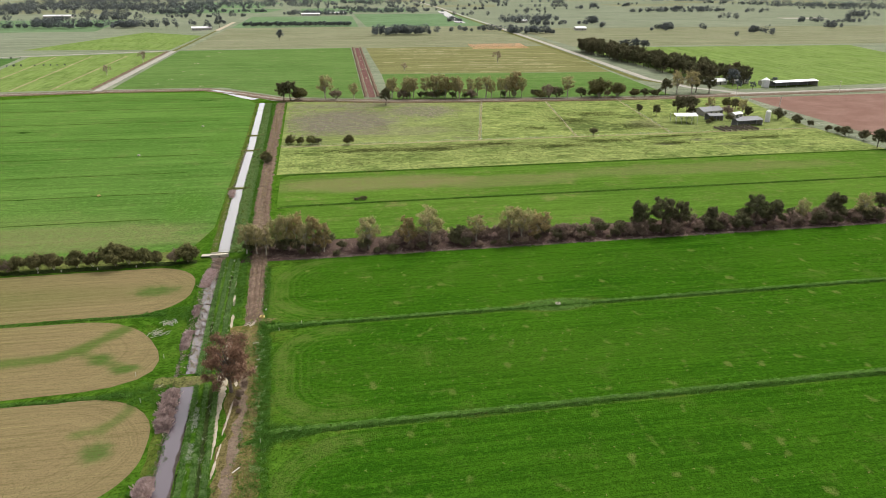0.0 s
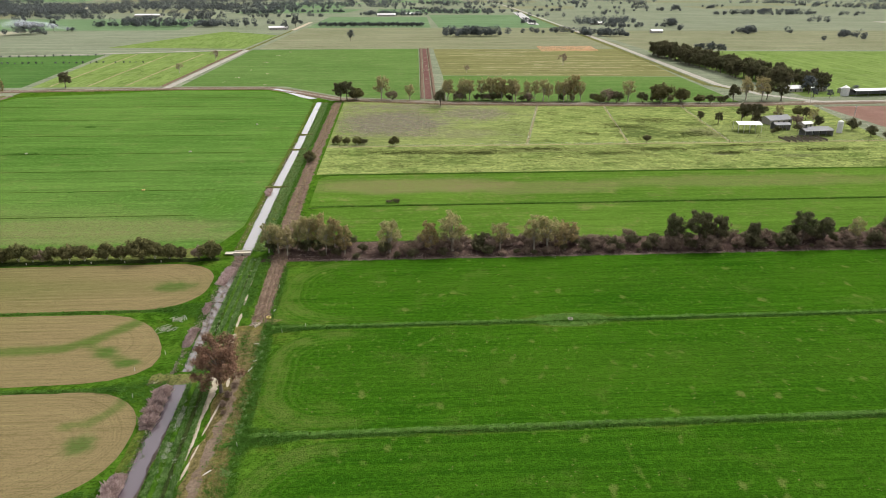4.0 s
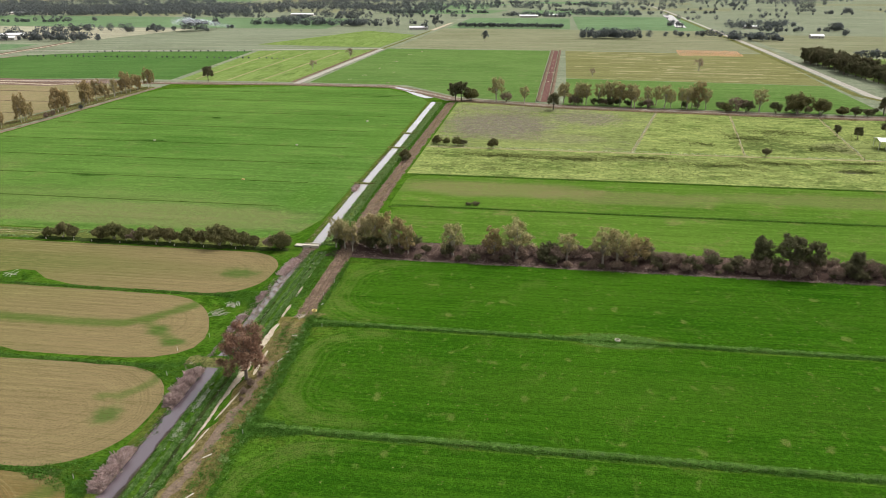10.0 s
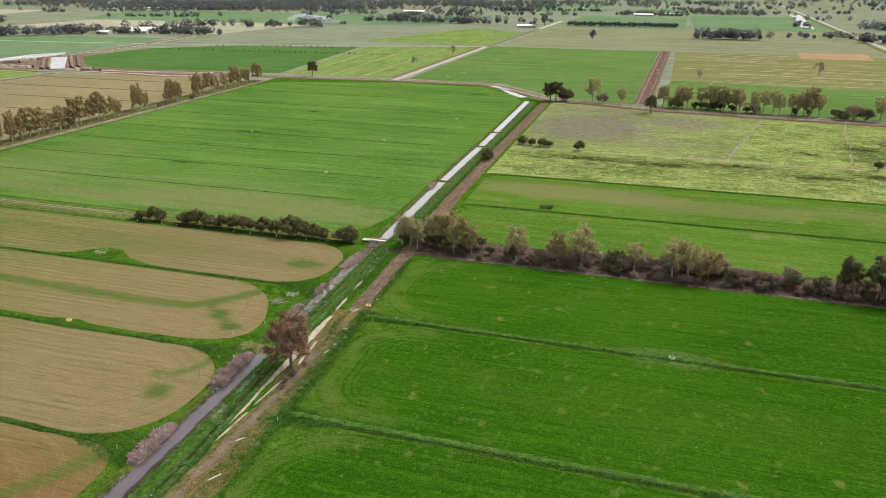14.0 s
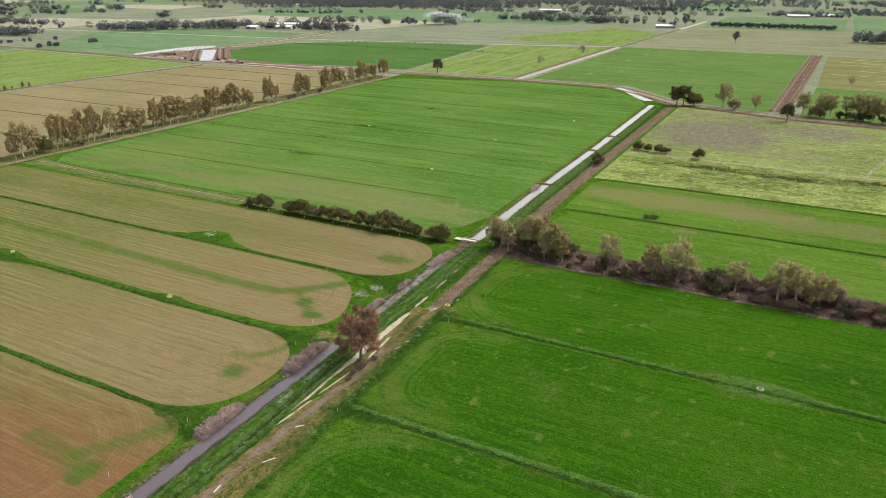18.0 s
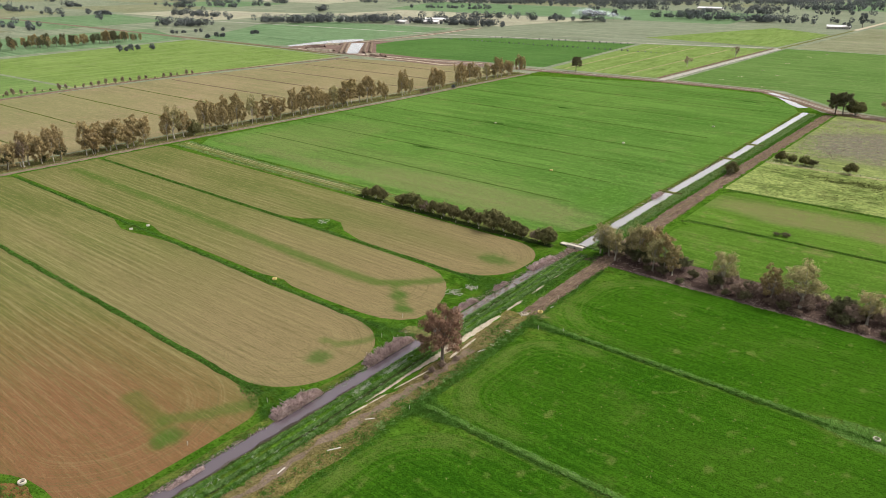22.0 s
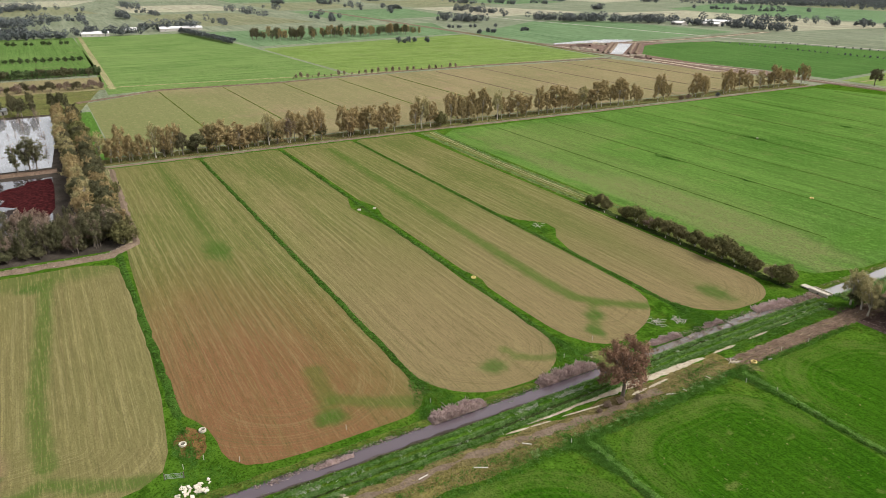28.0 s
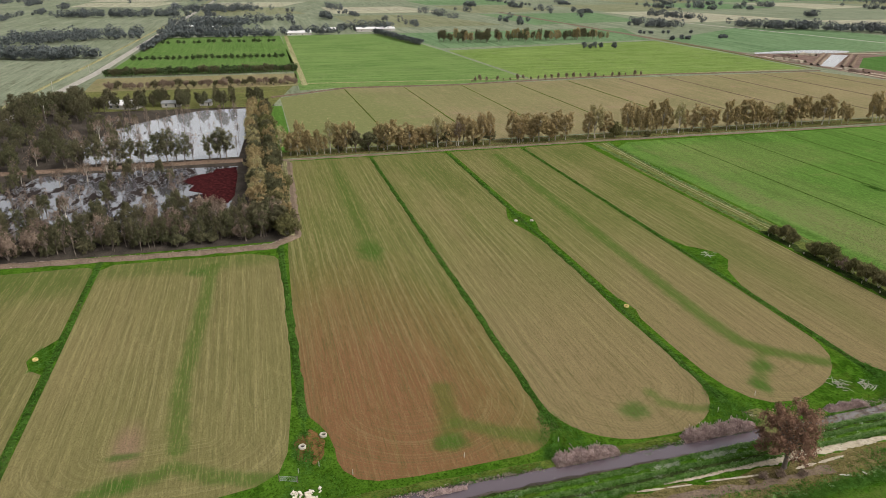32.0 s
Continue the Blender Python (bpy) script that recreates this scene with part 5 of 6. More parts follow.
for i in range(62):
    spot(rng.choice(WETS + RDS), rng.uniform(-436, -408), rng.uniform(-325, -176), rng.uniform(8, 13), P, 0.8)
copse_rng = random.Random(77)
for i in range(84):
    y = 64 + 236 * i / 84
    spot(copse_rng.choice(WETS + GUMS[:2]), -832 + copse_rng.uniform(-16, 16) * (1.2 if i < 45 else 0.7), y + copse_rng.uniform(-2, 2), copse_rng.uniform(9, 17), "copse between far pastures", 0.9)
for i in range(26):
    spot(rng.choice(DRYS + SCRUB), -512 + rng.uniform(-4, 4), -292 + 150 * i / 26, rng.uniform(5, 8), "shrub row by the orchard")
for i in range(50):
    spot(rng.choice(ORCH + SCRUB), -590 + rng.uniform(-2, 2), -306 + 166 * i / 50, rng.uniform(6, 9), "orchard windbreak")
for i in range(24):
    spot(rng.choice(ORCH), -608, -300 + 160 * i / 24, rng.uniform(4.4, 6), "orchard rows")
    spot(rng.choice(ORCH), -712 + 0.3 * i, -300 + 158 * i / 24, rng.uniform(4.8, 6.8), "orchard rows")
    if i % 3:
        spot(rng.choice(ORCH), -888, -294 + 150 * i / 24, rng.uniform(4.5, 6.5), "orchard rows")
for i in range(20):
    spot(rng.choice(FARB), -804 - 204 * i / 20, -301 + 10 * i / 20, 9, "orchard windbreak", 1.2)
    spot(rng.choice(FARB), -988 + 196 * i / 20, 3 + 26 * i / 20, 8.5, "clipped hedge", 1.2)
for i in range(22):
    spot(FARB[i % 3], -83 + 9.3 * i, 1222 + rng.uniform(-3, 3), 10, "clipped hedge far north", 1.2)
# young trees in rows on the dark green field
for i in range(46):
    if i % 9 != 4:
        spot(FARB[i % 3], -540 + 7 * i + rng.uniform(-1, 1), 582 + 0.5 * i, rng.uniform(1.6, 2.8), "rows of young trees", 0.8)
    if i % 2:
        spot(FARB[i % 3], -503 + 4.6 * i, 644 + 0.9 * i, rng.uniform(1.6, 3.0), "rows of young trees", 0.8)
for i in range(26):
    spot(DRYS[i % 3], -486 + rng.uniform(-2, 2), 0 + 170 * (i / 26) ** 1.2, rng.uniform(2, 6), "leafless saplings on the drain", 0.5)


def wood(name, belts, label, k=60, leaf=1.7):
    """Distant woods as one mesh: many low trees over the given belts (x0, y0, x1, y1, depth, count, height)."""
    r = np.random.default_rng(len(name) + len(belts))
    vs, outs = [], []
    for x0, y0, x1, y1, dep, n, h in belts:
        t = r.uniform(0, 1, n)
        cx, cy = x0 + (x1 - x0) * t + r.normal(size=n) * dep * 0.35, y0 + (y1 - y0) * t + r.normal(size=n) * dep * 0.35
        n, keep = int(n * 0.7), int(n * 0.7)
        cx, cy = cx[:keep], cy[:keep]
        hh = h * r.uniform(0.5, 1.25, n)
        d = r.normal(size=(n, k, 3))
        d /= np.linalg.norm(d, axis=2)[..., None]
        d *= (r.uniform(0.5, 1.0, (n, k)) ** 0.5)[..., None]
        c = np.stack([cx[:, None] + d[..., 0] * hh[:, None] * 0.42, cy[:, None] + d[..., 1] * hh[:, None] * 0.42, hh[:, None] * (0.58 + 0.42 * d[..., 2])], -1).reshape(-1, 3)
        c[:, 2] = np.maximum(c[:, 2], 0.4)
        vs.append(c)
        outs.append(d.reshape(-1, 3))
    v, f = leaf_quads(np.concatenate(vs), leaf, r, np.concatenate(outs))
    return tagged(new(name, mesh_of(name, v, f, HAZELEAF)), label, "wood", "", "stuff")


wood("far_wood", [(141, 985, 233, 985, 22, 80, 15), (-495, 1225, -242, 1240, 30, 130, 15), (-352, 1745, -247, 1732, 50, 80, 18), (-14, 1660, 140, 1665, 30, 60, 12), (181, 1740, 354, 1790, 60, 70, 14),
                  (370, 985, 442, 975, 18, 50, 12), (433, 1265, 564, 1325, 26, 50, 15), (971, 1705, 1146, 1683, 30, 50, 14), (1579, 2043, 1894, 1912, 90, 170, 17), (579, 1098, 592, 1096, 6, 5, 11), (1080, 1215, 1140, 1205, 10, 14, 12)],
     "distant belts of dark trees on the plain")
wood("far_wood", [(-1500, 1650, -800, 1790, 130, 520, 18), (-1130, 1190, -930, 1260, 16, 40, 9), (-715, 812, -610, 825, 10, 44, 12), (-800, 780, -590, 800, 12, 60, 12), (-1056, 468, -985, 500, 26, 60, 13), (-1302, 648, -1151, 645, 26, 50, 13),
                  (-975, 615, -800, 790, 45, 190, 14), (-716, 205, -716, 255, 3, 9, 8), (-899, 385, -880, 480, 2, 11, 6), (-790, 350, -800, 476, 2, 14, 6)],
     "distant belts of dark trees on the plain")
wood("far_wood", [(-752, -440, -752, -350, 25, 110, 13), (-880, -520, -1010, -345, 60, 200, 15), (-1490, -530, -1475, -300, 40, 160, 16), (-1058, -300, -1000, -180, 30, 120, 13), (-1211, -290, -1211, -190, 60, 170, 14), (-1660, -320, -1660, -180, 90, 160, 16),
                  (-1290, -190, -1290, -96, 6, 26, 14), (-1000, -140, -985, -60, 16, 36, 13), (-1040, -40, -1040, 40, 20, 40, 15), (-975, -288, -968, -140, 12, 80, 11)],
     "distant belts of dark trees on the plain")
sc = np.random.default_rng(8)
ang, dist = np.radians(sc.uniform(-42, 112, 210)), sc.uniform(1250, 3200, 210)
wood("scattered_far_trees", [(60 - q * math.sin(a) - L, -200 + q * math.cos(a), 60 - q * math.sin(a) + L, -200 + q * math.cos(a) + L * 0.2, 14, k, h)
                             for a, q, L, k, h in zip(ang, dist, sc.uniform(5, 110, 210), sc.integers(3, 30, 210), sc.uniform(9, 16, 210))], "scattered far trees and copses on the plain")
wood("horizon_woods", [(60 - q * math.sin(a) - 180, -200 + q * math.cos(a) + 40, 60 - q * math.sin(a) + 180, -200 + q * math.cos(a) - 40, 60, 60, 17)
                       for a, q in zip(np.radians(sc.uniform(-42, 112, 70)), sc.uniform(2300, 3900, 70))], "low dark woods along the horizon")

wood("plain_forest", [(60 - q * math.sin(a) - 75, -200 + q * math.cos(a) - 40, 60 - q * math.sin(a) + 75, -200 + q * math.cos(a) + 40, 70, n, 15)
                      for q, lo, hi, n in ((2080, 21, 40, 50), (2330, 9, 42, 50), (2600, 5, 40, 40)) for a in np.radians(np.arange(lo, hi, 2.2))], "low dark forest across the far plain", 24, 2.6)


def smoke(x0, y0, x1, y1, n, seed):
    """Thin smoke from a burning heap: overlapping ragged puffs that widen as they drift."""
    m = Nodes("thin_smoke")
    m.done((0.8, 0.85, 0.9), 1.0)
    tr = m.t.nodes.new("ShaderNodeBsdfTransparent")
    mx = m.t.nodes.new("ShaderNodeMixShader")
    m.put(mx.inputs[0], m.math("MULTIPLY", m.step(m.noise(0.14, 4, 0.6), 0.35, 0.7), 0.16))
    m.t.links.new(tr.outputs[0], mx.inputs[1])
    m.t.links.new(m.bsdf.outputs[0], mx.inputs[2])
    m.t.links.new(mx.outputs[0], m.t.nodes["Material Output"].inputs[0])
    r, bm = random.Random(seed), bmesh.new()
    for k in range(n):
        t = k / (n - 1)
        rad = 2.5 + 15 * t
        q = bmesh.ops.create_icosphere(bm, subdivisions=2, radius=1)["verts"]
        for v in q:
            v.co *= r.uniform(0.75, 1.2)
        bmesh.ops.transform(bm, verts=q, matrix=Matrix.LocRotScale((x0 + (x1 - x0) * t + r.uniform(-3, 3), y0 + (y1 - y0) * t, rad * 0.5 + 1.5 + 7 * math.sin(2.2 * t)), None, (rad * 1.3, rad * 1.3, rad * 0.5)))
    me = bpy.data.meshes.new("smoke")
    bm.to_mesh(me), bm.free()
    me.materials.append(m.mat)
    tagged(new("smoke", me), "thin blue-white smoke drifting from a burning heap", "smoke", "", "stuff")


smoke(-503, 1112, -560, 1020, 18, 3)

# ---- weeds, reeds and tussocks ----
def along(line, half, per_m, seed, off=0.0):
    r = np.random.default_rng(seed)
    out = []
    for (ax_, ay_), (bx_, by_) in zip(line, line[1:]):
        l = math.hypot(bx_ - ax_, by_ - ay_)
        n = int(l * per_m)
        t = r.uniform(0, 1, n)
        nx, ny = -(by_ - ay_) / l, (bx_ - ax_) / l
        w = off + r.uniform(-half, half, n)
        out.append(np.column_stack([ax_ + (bx_ - ax_) * t + nx * w, ay_ + (by_ - ay_) * t + ny * w]))
    return np.concatenate(out)


def drift(spots, seed):
    """Points gathered in long low drifts (x, y, half length, half width, count)."""
    r = np.random.default_rng(seed)
    return np.concatenate([np.column_stack([x + r.normal(size=n) * a * 0.5, y + r.normal(size=n) * w * 0.5]) for x, y, a, w, n in spots])


def wedge(x0, x1, y, half, n, seed):
    """Points in a triangle that is widest at x0 and closes at x1."""
    r = np.random.default_rng(seed)
    t = r.uniform(0, 1, n) ** 1.6
    return np.column_stack([x0 + (x1 - x0) * t, y + r.uniform(-1, 1, n) * (half * (1 - t) + 0.8)])


NEAR_S = [(12, -215), (10.4, -130), (8.9, -98), (8.3, -85)]
NEAR_M = [(8, -80), (7, -50), (6.4, -5)]
FAR_N = [(7.2, 2), (5.6, 84), (5, 180), (3, 318)]
RIDGES = [along(line, 0.34, 15, 100 + 7 * k + m, o) for m, line in enumerate((NEAR_S, NEAR_M)) for k, o in enumerate((-2.3, 0.0, 2.3))]
tuft_field("bank_weeds", RIDGES + [along(FAR_N, 2.2, 3, 3)], 17, 0.16, 0.2, 0.85, WEED, "tall lush weeds in ridges on the canal bank", "weeds", 4)
tuft_field("verge_weeds", [along([(11.8, -50), (11, 0), (8.6, 60), (7.2, 318)], 1.3, 5, 56)], 16, 0.18, 0.4, 0.7, WEED, "rank green weeds between canal and track", "weeds", 16)
tuft_field("pale_weeds", [along(NEAR_S, 0.26, 5, 5, -2.35), along(NEAR_S, 0.26, 4, 50, 2.25), along(NEAR_S, 0.26, 5, 51, -0.05), along(NEAR_M, 0.35, 9, 6, 0.0), along(NEAR_M, 0.35, 9, 52, -2.3), along(NEAR_M, 0.35, 7, 53, 2.3), along(FAR_N, 2.4, 13, 61), along([(24, -107.4), (260, -107.4)], 0.6, 0.6, 62, 0.6), along([(21, -57.6), (260, -57.6)], 0.6, 0.4, 63, 0.6), along([(21.8, -120), (20.8, -90), (19, -60)], 1.2, 1.2, 64)], 18, 0.15, 0.24, 1.15, PALEWEED, "pale grey-green weeds among the grass", "weeds", 5)
tuft_field("white_weeds", [along([(8.0, -114), (7.6, -108)], 0.8, 14, 7), along([(7.4, -103), (7.2, -95)], 0.8, 14, 8), along(NEAR_S, 3.0, 0.7, 65), along(NEAR_M, 3.0, 1.2, 66), along([(9.2, -165), (8.6, -150)], 0.9, 4, 67)], 20, 0.14, 0.3, 0.7, FROST, "whitish flowering weeds beside the canal", "weeds", 15)
ea = np.random.default_rng(77)
er, et = np.sqrt(ea.uniform(0, 1, 620)), ea.uniform(0, 2 * math.pi, 620)
ERING = np.column_stack([104 + 11 * er * np.cos(et), -57 + 3.6 * er * np.sin(et)])
tuft_field("bank_top_weeds", [along([(24, -107.2), (270, -107.2)], 0.45, 13, 82, 0.6), along([(21, -57.5), (270, -57.5)], 0.45, 10, 83, 0.5)], 13, 0.16, 0.3, 0.8, LUSHPALE, "pale lush weeds on the crest of the check banks", "weeds", 20)
tuft_field("ring_weeds", [ERING[er > 0.22]], 16, 0.17, 0.45, 0.4, LUSHPALE, "pale rank weeds round the outlet ring", "weeds", 17)
tuft_field("west_bank_grass", [along(beside(S_LINE, -2.6), 0.9, 5, 9), along(beside(M_LINE, -2.6), 1.0, 5, 10), along(beside(N_LINE, -3), 0.9, 3, 11)], 14, 0.16, 0.4, 0.5, WEED, "rank grass on the canal edge", "grass", 6)
# East banks: darker grass lies south of the crest, colouring the shade line.
tuft_field("check_bank_grass", [along([(22, q), (300, q)], 0.5, 5, 12 + i, -0.5) for i, q in enumerate((-57.5, -107.2))] + [along([(-243 if q > -170 else -130, q), (-8, q)], 0.5, 2.4, 20 + i) for i, q in enumerate((-44, -86.2, -126.8, -177.6, -235.5))]
           + [along([(20, q), (280, q)], 0.8, 4, 30 + i) for i, q in enumerate((53.2, 104.5))], 12, 0.18, 0.32, 0.6, WEED, "rank dark grass on the check banks", "grass", 7)
tuft_field("junction_weeds", [wedge(21, 34, -107.2, 4, 240, 31), wedge(19, 30, -57.5, 3, 200, 32)] + [wedge(1, -15, q, w, k, 33 + i) for i, (q, w, k) in enumerate(((-44, 6, 200), (-86.5, 7, 200), (-127, 6, 200), (-178, 6, 70)))], 18, 0.17, 0.55, 0.6, WEED, "lush weeds where the banks meet the track", "weeds", 8)
tuft_field("dry_grass_tufts", [along([(20.4, -210), (18.4, -130), (17.4, -95), (16, -58)], 3.0, 5, 40), along([(17, -55), (15.5, 0), (12, 120), (12.5, 320)], 2.6, 6, 41)], 11, 0.15, 0.38, 0.35, STALK, "dry brown stalks along the track", "dry grass", 9)
tuft_field("track_edge_grass", [along([(22.6, -112), (22.2, -95), (21.6, -80), (20.6, -62)], 1.0, 9, 146), along([(19.6, -52), (19.4, -30), (18.6, -12)], 0.7, 7, 147), along([(25, -200), (23, -130), (21.8, -95), (19.4, -57)], 1.2, 6, 46), along([(13.8, -160), (13.2, -122)], 0.7, 3, 47), along([(21.5, -125), (19.4, -60)], 1.2, 3, 48)], 13, 0.15, 0.45, 0.5, WEED, "green grass creeping over the track edge", "grass", 13)
tuft_field("track_weeds", [drift([(17.5, -70, 3, 9, 90), (18.4, -108, 1.6, 14, 70), (19.6, -128, 1.8, 12, 60), (19.6, -150, 1.8, 14, 70), (20.5, -172, 2.5, 14, 110), (14.6, -64, 1.6, 8, 60), (19.5, -90, 1.6, 10, 70)], 96)], 13, 0.16, 0.35, 0.4, WEED, "dark green weeds in patches on the worn track", "weeds", 26)
tuft_field("field_specks", [scatter(30, -200, 170, -112, 420, 49), scatter(32, -103, 230, -62, 320, 50), scatter(30, -53, 260, -12, 160, 51)], 4, 0.2, 0.14, 0.25, SHRUB, "small dark clumps in the ryegrass", "weeds", 14)
tuft_field("island_grass", [scatter(-144, -89, -124, -84, 110, 52), scatter(-93, -44, -76, -37, 90, 53), scatter(-66, -87, -50, -83.6, 70, 57), scatter(-73, -240, -61, -235.5, 90, 54), scatter(-22, -180.5, -9, -173.6, 46, 154), along([(-21, -177.2), (-18, -180), (-13, -180.2), (-10, -178)], 0.5, 4, 155)], 14, 0.16, 0.45, 0.5, WEED, "rank grass round the water outlets", "grass", 15)
tuft_field("paddock_tussocks", [scatter(40, 118, 200, 160, 1100, 42), scatter(20, 108, 345, 164, 1200, 55), scatter(135, 175, 300, 290, 700, 56), scatter(190, 175, 290, 240, 700, 43)], 6, 0.26, 0.5, 0.4, TUSSOCK, "dark tussocks in the rough paddock", "tussock", 10)
tuft_field("dark_tussock_drifts", [drift([(60, 150, 28, 5, 260), (100, 147, 22, 5, 240), (135, 156, 20, 4, 160), (172, 143, 18, 4, 150), (205, 152, 25, 5, 220), (240, 140, 14, 4, 150), (250, 158, 20, 3, 140), (300, 146, 26, 5, 180), (205, 215, 16, 12, 220), (228, 236, 20, 10, 200), (240, 190, 14, 9, 160), (175, 195, 8, 5, 60)], 81)], 7, 0.34, 1.0, 0.45, TUSSOCK, "dark olive tussock drifts across the paddock", "tussock", 19)
tuft_field("grazed_stalks", [scatter(19, 192, 82, 312, 2600, 91), scatter(85, 240, 135, 296, 350, 92)], 5, 0.3, 0.45, 0.3, DEADREED, "dead mauve-brown stalks in the grazed paddock", "dry grass", 25)
tuft_field("pasture_clumps", [drift([(-144, 157, 9, 2.5, 70), (-136, 80, 10, 2.5, 80), (-139, 232, 4, 2, 30), (-89, 81, 3, 1, 14), (-45, 341, 8, 2, 50), (-152, 120, 3, 1, 14), (-180, 205, 4, 1, 16)], 84)], 9, 0.3, 0.4, 0.6, WEED, "dark clumps of rank grass round outlets in the pasture", "grass", 21)
tuft_field("row_grass", [along([(-258, -170), (-257, 0), (-256, 360)], 1.2, 3, 85), along([(-266, -170), (-266, 360)], 3.0, 3, 86)], 8, 0.28, 0.5, 0.5, STALK, "dry grass and fallen bark under the row of gums", "dry grass", 22)
tuft_field("hedge_track_grass", [along([(-246, 6), (-171, 3), (-113, 2.5), (-20, 5)], 1.0, 3, 87), along([(-246, -2), (-171, -4), (-104, -4.5)], 1.0, 3, 88)], 8, 0.26, 0.45, 0.5, PALEWEED, "rank olive grass along the hedge track", "grass", 23)
tuft_field("road_weeds", [along([(-240, 386), (-128, 394), (-60, 393)], 2.0, 2, 89), along([(13, 328), (99, 306), (186, 297), (295, 289)], 2.5, 3, 90)], 7, 0.4, 0.7, 0.7, STALK, "dry weeds along the unsealed road", "dry grass", 24)
tuft_field("belt_litter", [scatter(14, -8, 260, 9, 900, 44), along([(26, -7.5), (140, -8.0), (262, -7.8)], 0.6, 3.2, 144)], 8, 0.2, 0.5, 0.4, DEADREED, "dead twigs and litter under the tree belt", "litter", 11)
tuft_field("pond_straw", [along([(-246, -169.8), (-139, -172.5), (-132, -180), (-131.5, -212), (-134.5, -266)], 1.4, 8, 45)], 9, 0.3, 0.4, 0.7, DEADREED, "dead pale grass along the pond bank", "dry grass", 12)


def reed_bed(x0, y0, x1, y1, half, h, seed):
    """A bank of dry reeds: leaning blades, tallest in the middle."""
    r = np.random.default_rng(seed)
    l = math.hypot(x1 - x0, y1 - y0)
    n = int(l * half * 2 * 230)
    t, w = r.uniform(0, 1, n), r.uniform(-1, 1, n)
    ux, uy = (x1 - x0) / l, (y1 - y0) / l
    px, py = x0 + (x1 - x0) * t - uy * w * half, y0 + (y1 - y0) * t + ux * w * half
    hh = h * (0.75 + 0.25 * np.sin(t * l * 1.7 + seed)) * np.sqrt(np.maximum(0.12, 1 - w * w * 0.85)) * np.minimum(1, 0.35 + np.minimum(t, 1 - t) * l * 0.35) * r.uniform(0.65, 1.08, n)
    lean = r.normal(size=(n, 2)) * 0.42 * hh[:, None]
    a = r.uniform(0, math.pi, n)
    wd = np.column_stack([np.cos(a), np.sin(a)]) * 0.045
    base = np.column_stack([px, py])
    v = np.stack([np.column_stack([base - wd * 0.5, np.full(n, 0.02)]), np.column_stack([base + wd * 0.5, np.full(n, 0.02)]), np.column_stack([base + lean + wd, hh]), np.column_stack([base + lean - wd, hh * r.uniform(0.7, 1.0, n)])], 1).reshape(-1, 3)
    f = np.arange(4 * n).reshape(n, 4)
    k = int(n * 0.6)
    tops = np.column_stack([base[:k] + lean[:k], hh[:k] * 0.92])
    lv, lf = leaf_quads(tops, 0.19, r)
    v, f = np.concatenate([v, lv]), np.concatenate([f, lf + 4 * n])
    return tagged(new("reed_bed", mesh_of("reed_bed", v, f, REED)), "dense bed of dry mauve-brown reeds in the canal", "reeds", "", "stuff")


for i, q in enumerate(((1.4, -103, 0.9, -86, 1.35, 1.9), (1.8, -131.5, 1.3, -118, 1.4, 1.8), (0.3, -67, 0.2, -56, 0.95, 1.3), (0.2, -27, 1.2, -13, 1.4, 1.4), (-0.8, 70, -1.2, 80, 0.9, 1.5), (4.4, -158, 4.1, -150, 0.5, 0.8), (0.5, -48, 0.2, -40, 0.7, 1.2))):
    reed_bed(*q, 60 + i)

tuft_field("dead_reed_fringe", [along([(4.2, -170), (2.7, -148), (2.5, -134)], 0.35, 2.2, 71), along([(2.2, -118), (2.0, -103)], 0.3, 1.4, 72), along([(0.8, -80), (0.1, -50), (-0.4, -20)], 0.5, 4, 73), along([(-0.6, 5), (-1.4, 80), (-2, 180)], 0.4, 2, 74), along(M_LINE, 1.4, 2.2, 75), along([(1.8, -20), (2, -2)], 1.9, 9, 76)], 9, 0.22, 0.3, 0.5, DEADREED, "fringe of dead reeds along the canal edge", "reeds", 18)

# ---- small things along the canal ----
def ring(x, y, mat=CONCRETE, s=1.0, label="weathered concrete outlet ring lying in the grass"):
    ob = new("outlet_ring")
    bm = bmesh.new()
    prof = [(0.52, 0.05), (0.78, 0.0), (0.82, 0.45), (0.74, 0.56), (0.58, 0.56), (0.52, 0.48)]
    rings = [[bm.verts.new((r * math.cos(2 * math.pi * k / 20), r * math.sin(2 * math.pi * k / 20), z)) for k in range(20)] for r, z in prof]
    for a, b in zip(rings, rings[1:] + rings[:1]):
        for k in range(20):
            bm.faces.new((a[k], a[(k + 1) % 20], b[(k + 1) % 20], b[k]))
    bmesh.ops.recalc_face_normals(bm, faces=bm.faces)
    part("ring_wall", bm, mat, ob)
    # Dark disc closes the bore; its colour supplies the shade of the hollow.
    bm = bmesh.new()
    bmesh.ops.create_circle(bm, cap_ends=True, segments=20, radius=0.54)
    bmesh.ops.translate(bm, verts=bm.verts, vec=(0, 0, 0.12))
    part("sump", bm, DARK, ob, "dark wet hollow inside the ring")
    ob.matrix_basis = pose(x, y, 0.06, 0, 0, x * 37) @ Matrix.Diagonal((s, s, s, 1))
    return tagged(ob, label, "concrete ring", "outlet rings")


